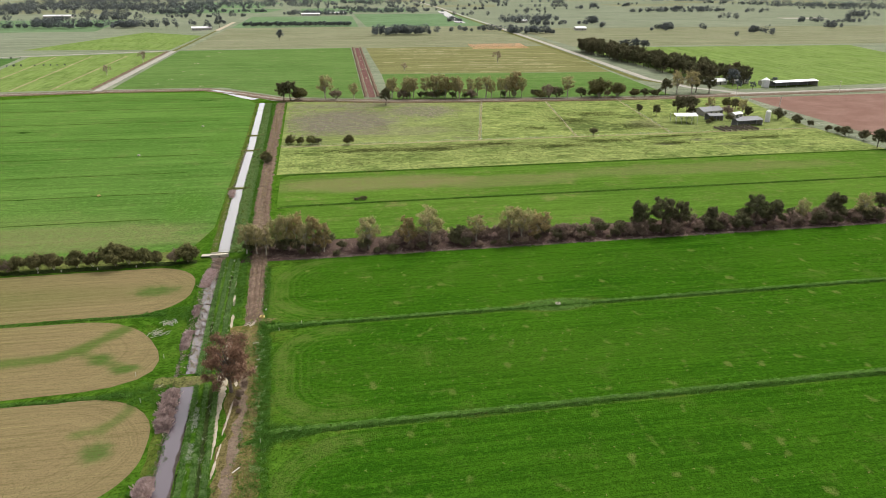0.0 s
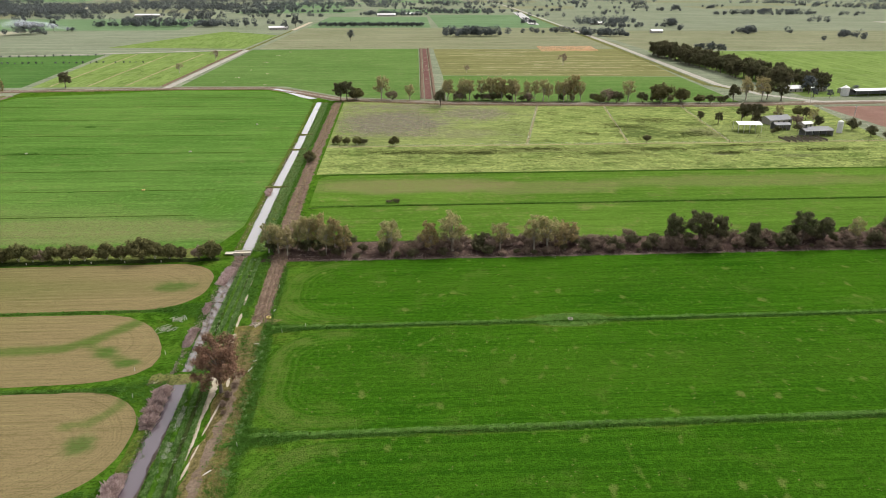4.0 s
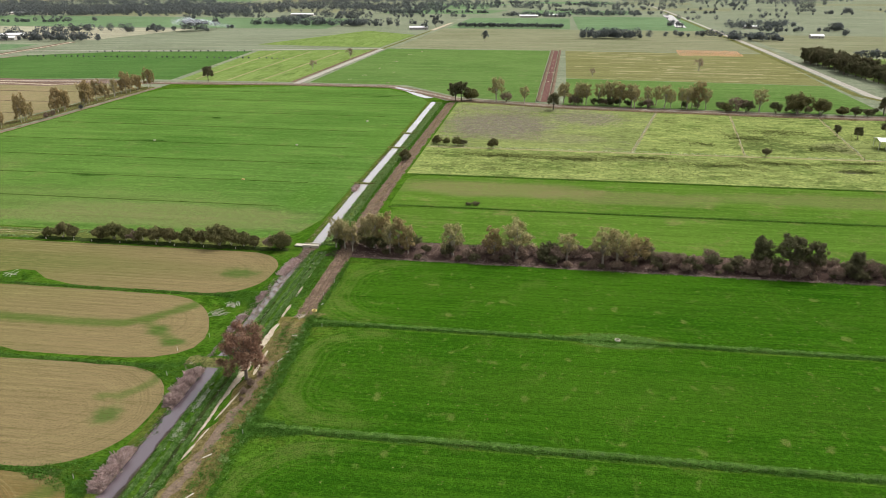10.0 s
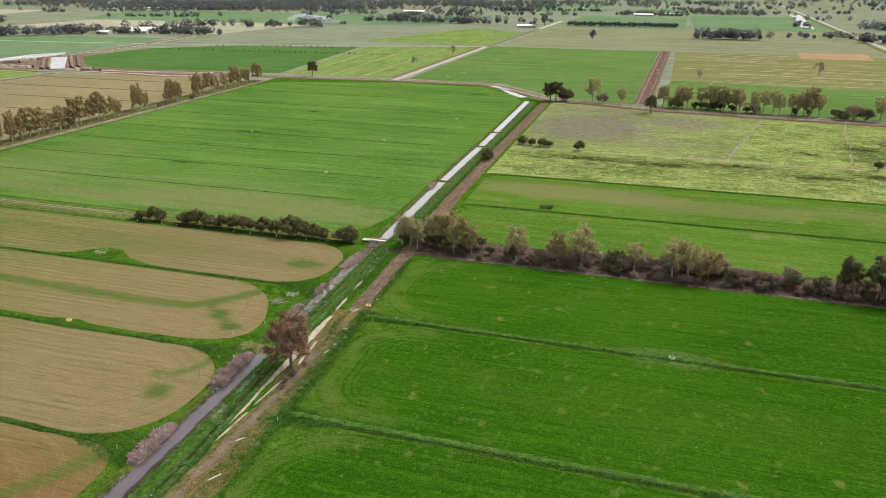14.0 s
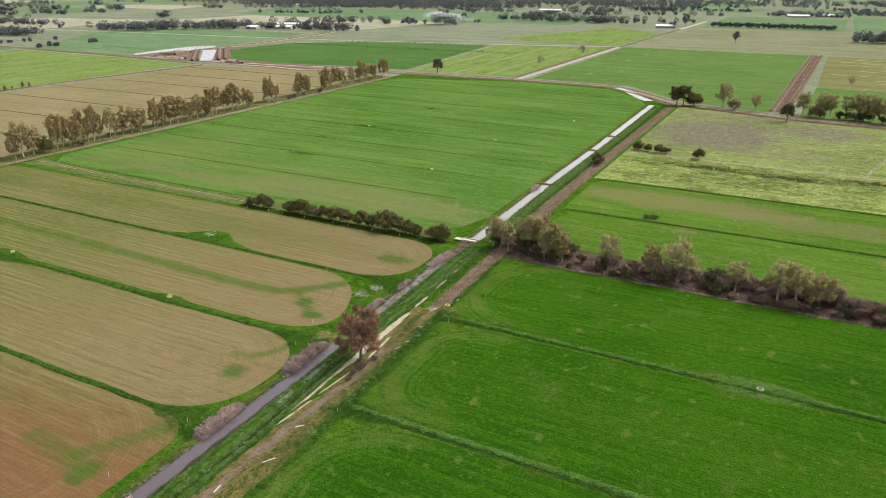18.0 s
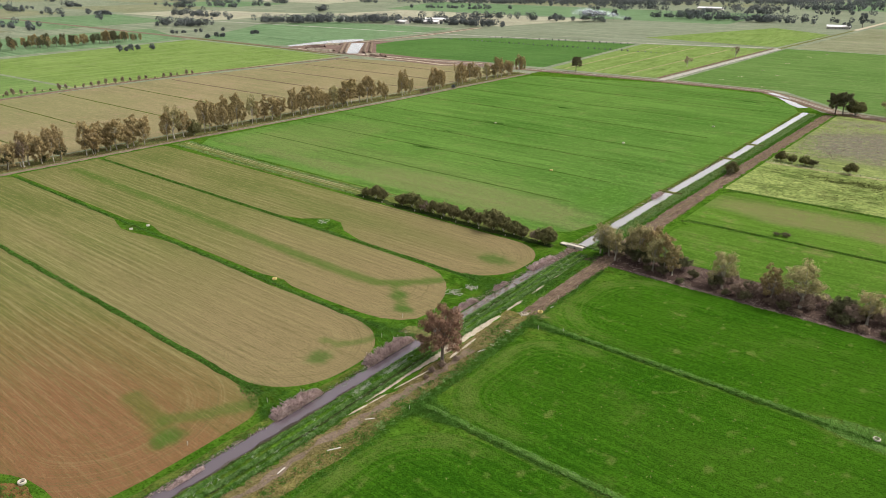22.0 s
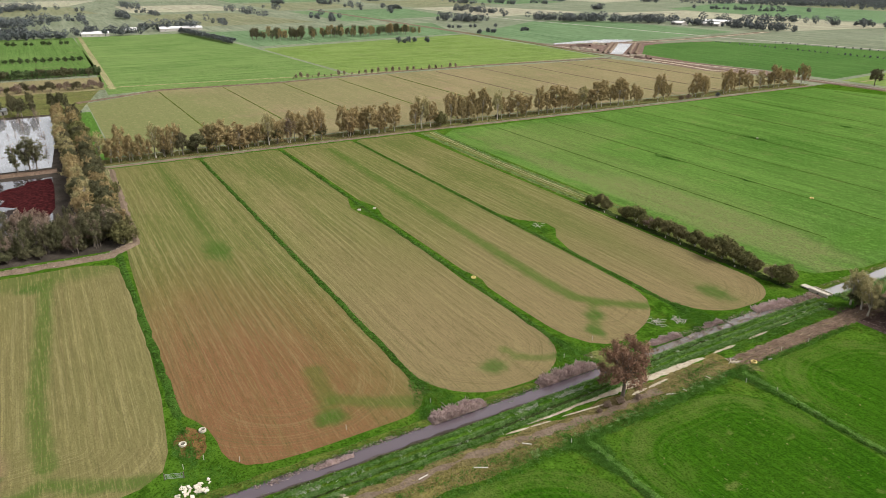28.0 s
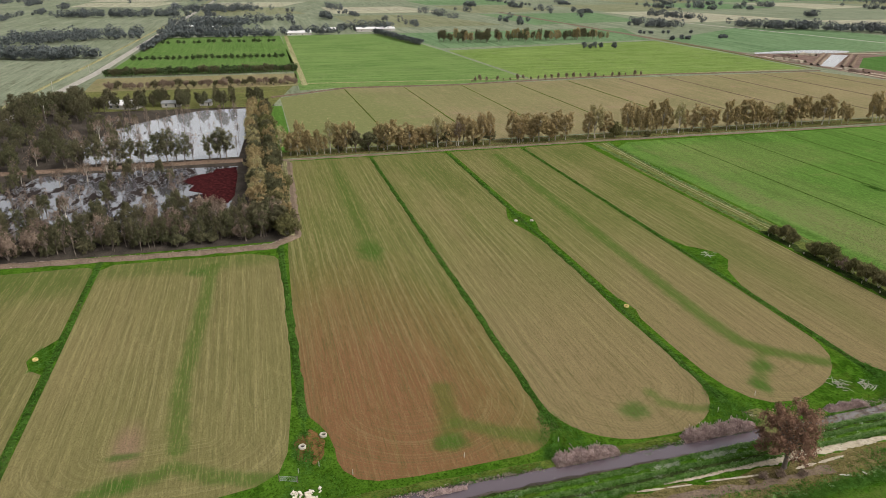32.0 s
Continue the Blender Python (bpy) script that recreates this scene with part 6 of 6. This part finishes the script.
for x, y, m in ((-18.5, -174.2, CONCRETE), (-15.6, -178.7, CONCRETE), (-57.4, -84.1, YELLOWRING), (-135.2, -89, CONCRETE), (-134, -83, CONCRETE), (-66.8, -239.6, YELLOWRING), (103.9, -57, CONCRETE), (19, -51, YELLOWRING), (-57.1, 158.5, CONCRETE), (-58, 82.5, YELLOWRING), (-34, 235, CONCRETE), (-144, 158, CONCRETE)):
    ring(x, y, m, 0.95 if x > -60 else 0.85)
sheet("clay_patch", [(-15.5 + (5.4 + 0.5 * math.sin(5 * u) + 0.5 * math.sin(11 * u)) * math.cos(u), -177.2 + (3.0 + 0.25 * math.cos(7 * u)) * math.sin(u)) for u in [2 * math.pi * k / 36 for k in range(36)]], 0.09, REDPATCH, "speckled red clay and thin grass round the outlet rings", "ground")
for cx, cy in ((19, -53),):
    sheet("bare_patch", [(cx + (3.4 + 0.9 * math.sin(5 * a)) * math.cos(a), cy + (2.6 + 0.6 * math.cos(4 * a)) * math.sin(a)) for a in [2 * math.pi * k / 24 for k in range(24)]], 0.115, DRYGRASS, "trampled bare patch round the outlet ring", "ground")


def branch_pile(name, x, y, n, length, seed, mat=DEADWOOD, label="bleached fallen branches lying in the grass", thick=0.06):
    r = random.Random(seed)
    ob = new(name)
    for _ in range(n):
        bm = bmesh.new()
        a = r.uniform(0, math.pi)
        px, py = r.gauss(0, length * 0.35), r.gauss(0, length * 0.25)
        l = length * r.uniform(0.4, 1)
        p0 = Vector((px - math.cos(a) * l / 2, py - math.sin(a) * l / 2, thick))
        p1 = Vector((px, py, r.uniform(0.15, 0.5)))
        p2 = Vector((px + math.cos(a + 0.35) * l / 2, py + math.sin(a + 0.35) * l / 2, r.uniform(0.1, 0.7)))
        rod(bm, p0, p1, thick, thick * 0.75, 5), rod(bm, p1, p2, thick * 0.75, thick * 0.3, 5)
        rod(bm, p1, p1 + Vector((r.uniform(-1, 1), r.uniform(-1, 1), 0.3)) * l * 0.25, thick * 0.5, thick * 0.2, 4)
        part("branch", bm, mat, ob)
    ob.matrix_basis = pose(x, y, 0.04)
    return tagged(ob, label, "fallen branch")


branch_pile("fallen_branches", -7.5, -56, 22, 3.2, 1)
branch_pile("fallen_branches", -6, -50, 20, 3.0, 2)
branch_pile("fallen_branches", -87, -38, 12, 3.0, 3)
branch_pile("fallen_branches", -4, -84, 5, 3, 4, BARK, "grey broken branches beside the canal crossing")
branch_pile("fallen_branches", 16, -54.5, 5, 2.6, 5)
for i in range(14):
    branch_pile("fallen_branches", 44 + 15 * i, -6.5 + rng.uniform(-1, 2), 4, 3.5, 20 + i, BARK, "grey fallen branches under the tree belt", 0.1)


def rubble(x, y, n, s, seed, mat=SAND):
    r = random.Random(seed)
    ob = new("rubble_heap")
    for _ in range(n):
        bm = bmesh.new()
        bmesh.ops.create_cube(bm, size=1.6)
        bmesh.ops.bevel(bm, geom=bm.edges[:], offset=0.12, segments=1, affect="EDGES")
        for v in bm.verts:
            v.co *= r.uniform(0.75, 1.2)
        k = s * r.uniform(0.35, 0.9)
        bmesh.ops.transform(bm, verts=bm.verts, matrix=pose(r.gauss(0, s * 1.3), r.gauss(0, s), k * 0.25, r.uniform(-25, 25), r.uniform(-25, 25), r.uniform(0, 360)) @ Matrix.Diagonal((k, k * r.uniform(0.4, 0.8), k * 0.3, 1)))
        part("lump", bm, mat, ob)
    ob.matrix_basis = pose(x, y, 0.05)
    return tagged(ob, "heap of pale broken concrete lumps", "rubble")


rubble(-1.2, -181, 13, 0.8, 1, WHITESTONE)
rubble(-1.0, -178, 18, 0.9, 2, WHITESTONE)
rubble(14, -156, 5, 0.9, 3)
rubble(15.8, -55, 5, 0.7, 4)
rubble(-2.5, -83.5, 5, 0.5, 5)


def plank(x, y, l, rz, mat=DEADWOOD):
    ob = new("plank", None)
    part("board", box(bmesh.new(), -l / 2, -0.14, 0, l / 2, 0.14, 0.08, 0.01), mat, ob)
    ob.matrix_basis = pose(x, y, 0.13, 0, 0, rz)
    tagged(ob, "weathered pale plank lying beside the track", "plank", "loose planks")


for x, y, l, a in ((19.5, -130, 2.8, 60), (19, -79, 2.2, 70), (19.4, -75, 0.9, 20), (17.8, -118, 2.0, 50), (16.5, -141, 2.2, 100), (18.2, -66, 1.4, 10), (19.8, -46, 1.2, 80)):
    plank(x, y, l, a)


def post(x, y, h=1.2, label="short pale marker post in the grass"):
    ob = new("marker_post")
    part("stake", rod(bmesh.new(), (0, 0, 0), (0, 0, h), 0.07, 0.06, 6), DEADWOOD, ob)
    ob.matrix_basis = pose(x, y, 0.02)
    tagged(ob, label, "post", "marker posts")


for x, y in ((-5, -170), (-9, -176), (-8, -180), (-4.5, -148), (-4.5, -128), (-5.5, -90), (24, -60), (30, -57), (22, -110), (-9, -78), (-4, -70), (19, -30), (18.5, -40)):
    post(x, y)

for x in (-97, -86, -79, -68, -54, -47, -36, -24):
    guard = new("tree_guard")
    part("sleeve", box(bmesh.new(), -0.13, -0.13, 0, 0.13, 0.13, 0.6, 0.03), CONCRETE, guard)
    part("stake", rod(bmesh.new(), (0.16, 0, -0.05), (0.16, 0, 0.85), 0.025), DEADWOOD, guard)
    guard.matrix_basis = pose(x, -5.9, 0.06, 0, 0, x * 31)
    tagged(guard, "weathered pale plastic tree guard on a stake below the hedge", "tree guard", "tree guards")


def gate(x, y, w, rz):
    ob = new("farm_gate")
    part("gate_frame", rod(rod(rod(rod(bmesh.new(), (0, 0, 0.2), (w, 0, 0.2), 0.04), (0, 0, 1.2), (w, 0, 1.2), 0.04), (0, 0, 0.2), (0, 0, 1.2), 0.04), (w, 0, 0.2), (w, 0, 1.2), 0.04), STEEL, ob)
    for z in (0.45, 0.7, 0.95):
        part("rail", rod(bmesh.new(), (0, 0, z), (w, 0, z), 0.025), STEEL, ob)
    for px_ in (-0.15, w + 0.15):
        part("gate_post", rod(bmesh.new(), (px_, 0, -0.1), (px_, 0, 1.5), 0.1, 0.09, 8), BARK, ob)
    ob.matrix_basis = pose(x, y, 0.05, 0, 0, rz)
    tagged(ob, "tubular steel farm gate between timber posts", "gate")


gate(-6.5, -183.5, 3.2, 70)

# concrete bridge over the canal
bridge = new("canal_bridge")
part("deck", box(bmesh.new(), -4, -1.1, 0.3, 4.6, 1.1, 0.62, 0.05), CONCRETE, bridge)
for yy in (-1.25, 1.05):
    part("headwall", box(bmesh.new(), -1, yy, -0.05, 5, yy + 0.2, 0.95, 0.03), CONCRETE, bridge)
part("culvert_pipe", rod(bmesh.new(), (2, -1.5, 0.2), (2, 1.5, 0.2), 0.3, None, 12), DARK, bridge)
bridge.matrix_basis = pose(0, 0, 0.05)
tagged(bridge, "pale concrete culvert bridge over the canal", "bridge")


# ---- fences ----
def fence(pts, gap, label):
    ob = new("fence")
    for x, y in dense(pts, gap):
        child("fence_post", POST_MESH, ob).matrix_basis = pose(x, y, 0)
    for z in (0.45, 0.85, 1.15):
        bm = bmesh.new()
        for (x0, y0), (x1, y1) in zip(pts, pts[1:]):
            rod(bm, (x0, y0, z), (x1, y1, z), 0.012, None, 3)
        part("wire", bm, STEEL, ob)
    return tagged(ob, label, "fence")


bm = rod(bmesh.new(), (0, 0, -0.1), (0, 0, 1.3), 0.08, 0.07, 6)
POST_MESH = bpy.data.meshes.new("fence_post")
bm.to_mesh(POST_MESH), bm.free()
POST_MESH.materials.append(BARK)
fence([(17, 166), (352, 166)], 7, "wire fence with timber posts along the paddock")
fence([(132, 168), (164, 300)], 7, "wire fence with timber posts across the paddock")
fence([(192, 168), (214, 298)], 7, "wire fence with timber posts across the paddock")
fence([(253, 168), (272, 296)], 7, "wire fence with timber posts across the paddock")
fence([(352, 106), (376, 290)], 7, "wire fence with timber posts beside the red field")


# ---- buildings ----
def gable(bm, w, d, h, rise, over=0.5, t=0.12):
    """A thick pitched roof, ridge along x."""
    x, y = w / 2 + over, d / 2 + over
    e = h - rise * over / (d / 2)
    lo = [bm.verts.new(p) for p in ((-x, -y, e), (x, -y, e), (x, 0, h + rise), (-x, 0, h + rise), (-x, y, e), (x, y, e))]
    hi = [bm.verts.new((v.co.x, v.co.y, v.co.z + t)) for v in lo]
    for q in ((0, 1, 2, 3), (3, 2, 5, 4)):
        bm.faces.new([hi[k] for k in q]), bm.faces.new([lo[k] for k in reversed(q)])
    for a, b in ((0, 1), (1, 2), (2, 5), (5, 4), (4, 3), (3, 0)):
        bm.faces.new((lo[a], lo[b], hi[b], hi[a]))
    bmesh.ops.recalc_face_normals(bm, faces=bm.faces)
    return bm


def house(name, x, y, w, d, h, rise, rz, roof, wall, label, windows=3, chimney=False):
    ob = new(name)
    bm = box(bmesh.new(), -w / 2, -d / 2, -0.05, w / 2, d / 2, h)
    for s in (-1, 1):
        vs = [bm.verts.new((s * w / 2, yy, zz)) for yy, zz in ((-d / 2, h), (d / 2, h), (0, h + rise - 0.02))]
        bm.faces.new(vs)
    part("wall", bm, wall, ob)
    part("roof", gable(bmesh.new(), w, d, h, rise), roof, ob)
    for k in range(windows):
        xx = -w / 2 + w * (k + 0.5) / windows
        for s in (-1, 1):
            if k == windows // 2 and s < 0:
                part("door", box(bmesh.new(), xx - 0.5, -d / 2 - 0.05, 0, xx + 0.5, -d / 2, 2.1), DARK, ob)
            else:
                win = part("window", box(bmesh.new(), xx - 0.7, s * d / 2 - 0.04, 0.95, xx + 0.7, s * d / 2 + 0.04, 2.15), GLASS, ob)
                part("sill", box(bmesh.new(), xx - 0.8, s * d / 2 - 0.1, 0.85, xx + 0.8, s * d / 2 + 0.1, 0.95), ROOF, win)
    if chimney:
        part("chimney", box(bmesh.new(), w * 0.2, -0.4, h, w * 0.2 + 0.8, 0.4, h + rise + 1.0), BARK, ob)
    ob.matrix_basis = pose(x, y, 0.06, 0, 0, rz)
    return tagged(ob, label, "building")


def open_shed(x, y, w, d, h, rz, roof, label, back=False):
    ob = new("open_shed")
    part("roof", gable(bmesh.new(), w, d, h, 1.0, 0.4, 0.15), roof, ob)
    for k in range(5):
        for s in (-1, 1):
            xx = -w / 2 + w * k / 4
            part("post", rod(bmesh.new(), (xx, s * d / 2, -0.05), (xx, s * d / 2, h + 0.05), 0.14, None, 6), STEEL, ob)
    if back:
        part("back_wall", box(bmesh.new(), -w / 2, d / 2 - 0.05, 0, w / 2, d / 2 + 0.05, h), GREYROOF, ob)
        part("end_wall", box(bmesh.new(), w / 2 - 0.05, -d / 2, 0, w / 2 + 0.05, d / 2, h), WALLMAT, ob)
    ob.matrix_basis = pose(x, y, 0.06, 0, 0, rz)
    return tagged(ob, label, "shed")


def tank(x, y, r, h, label):
    ob = new("silo")
    part("drum", rod(bmesh.new(), (0, 0, -0.05), (0, 0, h), r, None, 24), ROOF, ob)
    part("cone_roof", rod(bmesh.new(), (0, 0, h), (0, 0, h + r * 0.6), r * 1.03, 0.1, 24), ROOF, ob)
    for k in range(3):
        part("band", rod(bmesh.new(), (0, 0, h * (k + 0.6) / 3.4), (0, 0, h * (k + 0.6) / 3.4 + 0.08), r * 1.015, None, 24), STEEL, ob)
    ob.matrix_basis = pose(x, y, 0.06)
    return tagged(ob, label, "silo")


sheet("farm_yard", [(255, 172), (346, 172), (350, 214), (300, 224), (262, 216)], 0.1, GREY, "trampled farmyard with thin grass", "ground")
open_shed(278, 198, 14, 11, 5.0, -8, ROOF, "open hay shed with a white roof on posts")
house("farmhouse", 310, 224, 18, 11, 3.0, 2.0, 15, GREYROOF, WALLMAT, "farmhouse with a grey roof among trees", 4, True)
open_shed(302, 202, 10, 6, 3.4, 3, GREYROOF, "low grey shed open along one side", True)
open_shed(314, 182, 19, 6, 3.6, 6, GREYROOF, "long dairy shed with a grey roof", True)
house("dairy_block", 318, 188, 14, 6, 3.2, 1.2, 6, GREYROOF, GREYROOF, "grey sheet-metal dairy block", 3)
tank(334, 190, 1.7, 7, "tall white grain silo with a cone roof")
house("farm_annexe", 322, 208, 8, 5, 2.8, 1.0, 20, ROOF, WALLMAT, "small annexe with a white roof", 2)
yard = new("cattle_yard")
for k in range(7):
    part("rail_panel", box(bmesh.new(), -13 + 4 * k, -6, 0.3, -12.9 + 4 * k, 6, 1.5), BARK, yard)
for s in (-6, 0, 6):
    for z in (0.4, 0.9, 1.4):
        part("rail", box(bmesh.new(), -13, s - 0.05, z, 11, s + 0.05, z + 0.12), BARK, yard)
for k in range(7):
    part("yard_post", box(bmesh.new(), -13.1 + 4 * k, -6.1, -0.05, -12.9 + 4 * k, -5.9, 1.6), BARK, yard)
yard.matrix_basis = pose(300, 170, 0.1, 0, 0, 4)
tagged(yard, "timber railed cattle yard beside the dairy", "cattle yard")
mast = new("radio_mast")
for a in (0, 120, 240):
    part("leg", rod(bmesh.new(), (0.7 * math.cos(radians(a)), 0.7 * math.sin(radians(a)), -0.05), (0.1 * math.cos(radians(a)), 0.1 * math.sin(radians(a)), 14), 0.07, 0.05), STEEL, mast)
part("cross_arm", rod(bmesh.new(), (-1.2, 0, 13.6), (1.2, 0, 13.6), 0.06), STEEL, mast)
mast.matrix_basis = pose(352, 205, 0)
tagged(mast, "thin steel lattice mast in the farmyard", "mast")
open_shed(456, 338, 46, 10, 4.5, 8, ROOF, "long machinery shed with a pale roof", True)
tank(428, 336, 3.2, 6.5, "squat white water tank")
house("farmhouse", 395, 362, 18, 10, 3, 2, 5, ROOF, WALLMAT, "white-roofed farmhouse among trees", 4, True)
house("cottage", 420, 364, 14, 8, 3, 1.8, -4, ROOF, WALLMAT, "low outbuilding with a white roof", 3)
house("cottage", 436, 350, 8, 6, 3, 1.4, 10, ROOF, WALLMAT, "small outbuilding with white walls", 2)
house("pond_house", -426, -268, 20, 12, 3, 2.4, 70, ROOF, WALLMAT, "house with a pale hipped roof among trees", 4, True)
house("pond_shed", -424, -238, 12, 7, 3, 1.3, 85, GREYROOF, WALLMAT, "small pale-roofed shed among trees", 2)
house("pond_shed", -424, -215, 8, 6, 3, 1.2, 85, GREYROOF, WALLMAT, "small pale-roofed shed among trees", 2)
FARH = "distant farm building with a pale roof"
for x, y, w, d, a in ((-160, 1146, 22, 14, 10), (-145, 1150, 14, 10, 30), (-533, 1615, 60, 24, 0), (41, 1642, 46, 16, 0), (106, 1690, 50, 16, 0), (522, 1048, 20, 12, 0), (-771, 856, 42, 22, 30), (-738, 800, 30, 14, 20), (-779, 770, 24, 14, 0),
                      (-1140, -272, 26, 16, 0), (-1358, -256, 30, 16, 10), (-1130, -229, 22, 14, 0), (-1352, -230, 22, 16, 0), (-1040, -245, 24, 14, 0), (-990, -110, 34, 12, 90), (-1038, 10, 60, 20, 90), (-1040, -60, 22, 12, 90),
                      (480, 1290, 26, 14, 0), (-900, 760, 26, 12, 0), (-1290, 1560, 30, 16, 0)):
    house("far_house", x, y, w, d, 4, 2.4, a, ROOF, WALLMAT, FARH, 4)
for x, y in ((-389, -310), (-500, -330), (-620, -326), (372, 290), (470, 296)):
    pole = new("power_pole")
    part("pole_shaft", rod(bmesh.new(), (0, 0, -0.1), (0, 0, 10), 0.16, 0.11, 8), DEADWOOD, pole)
    part("cross_arm", box(bmesh.new(), -1.1, -0.06, 9.2, 1.1, 0.06, 9.35), DEADWOOD, pole)
    pole.matrix_basis = pose(x, y, 0)
    tagged(pole, "pale timber power pole beside the road", "pole", "power poles")
# orange mounds in the stubble
bm = bmesh.new()
r2 = random.Random(5)
for i in range(11):
    for j in range(34):
        x, y, k = 252 + 2.3 * j + r2.uniform(-0.6, 0.6) + i * 0.7, 723 + 7 * i + r2.uniform(-1.5, 1.5), r2.uniform(0.7, 1.3)
        q = [bm.verts.new((x + k * math.cos(2 * math.pi * u / 5), y + 1.6 * k * math.sin(2 * math.pi * u / 5), 0.05)) for u in range(5)]
        top = bm.verts.new((x, y, 0.7 * k))
        for u in range(5):
            bm.faces.new((q[u], q[(u + 1) % 5], top))
me = bpy.data.meshes.new("soil_mounds")
bm.to_mesh(me), bm.free()
me.materials.append(soil("orange_clay", (0.5, 0.27, 0.15), (0.62, 0.36, 0.22)))
tagged(new("soil_mounds", me), "rows of small orange clay mounds", "mounds", "", "stuff")
for x, y in ((-100, 440), (-95, 470), (-92, 530), (-88, 600), (-85, 680), (-78, 720), (-70, 500), (-60, 420)):
    rubble(x, y, 4, 1.0, int(x + y))

for x, y in ((90, 520), (93, 560), (91, 600), (96, 640), (88, 450)):
    rubble(x, y, 4, 1.4, int(x * y))
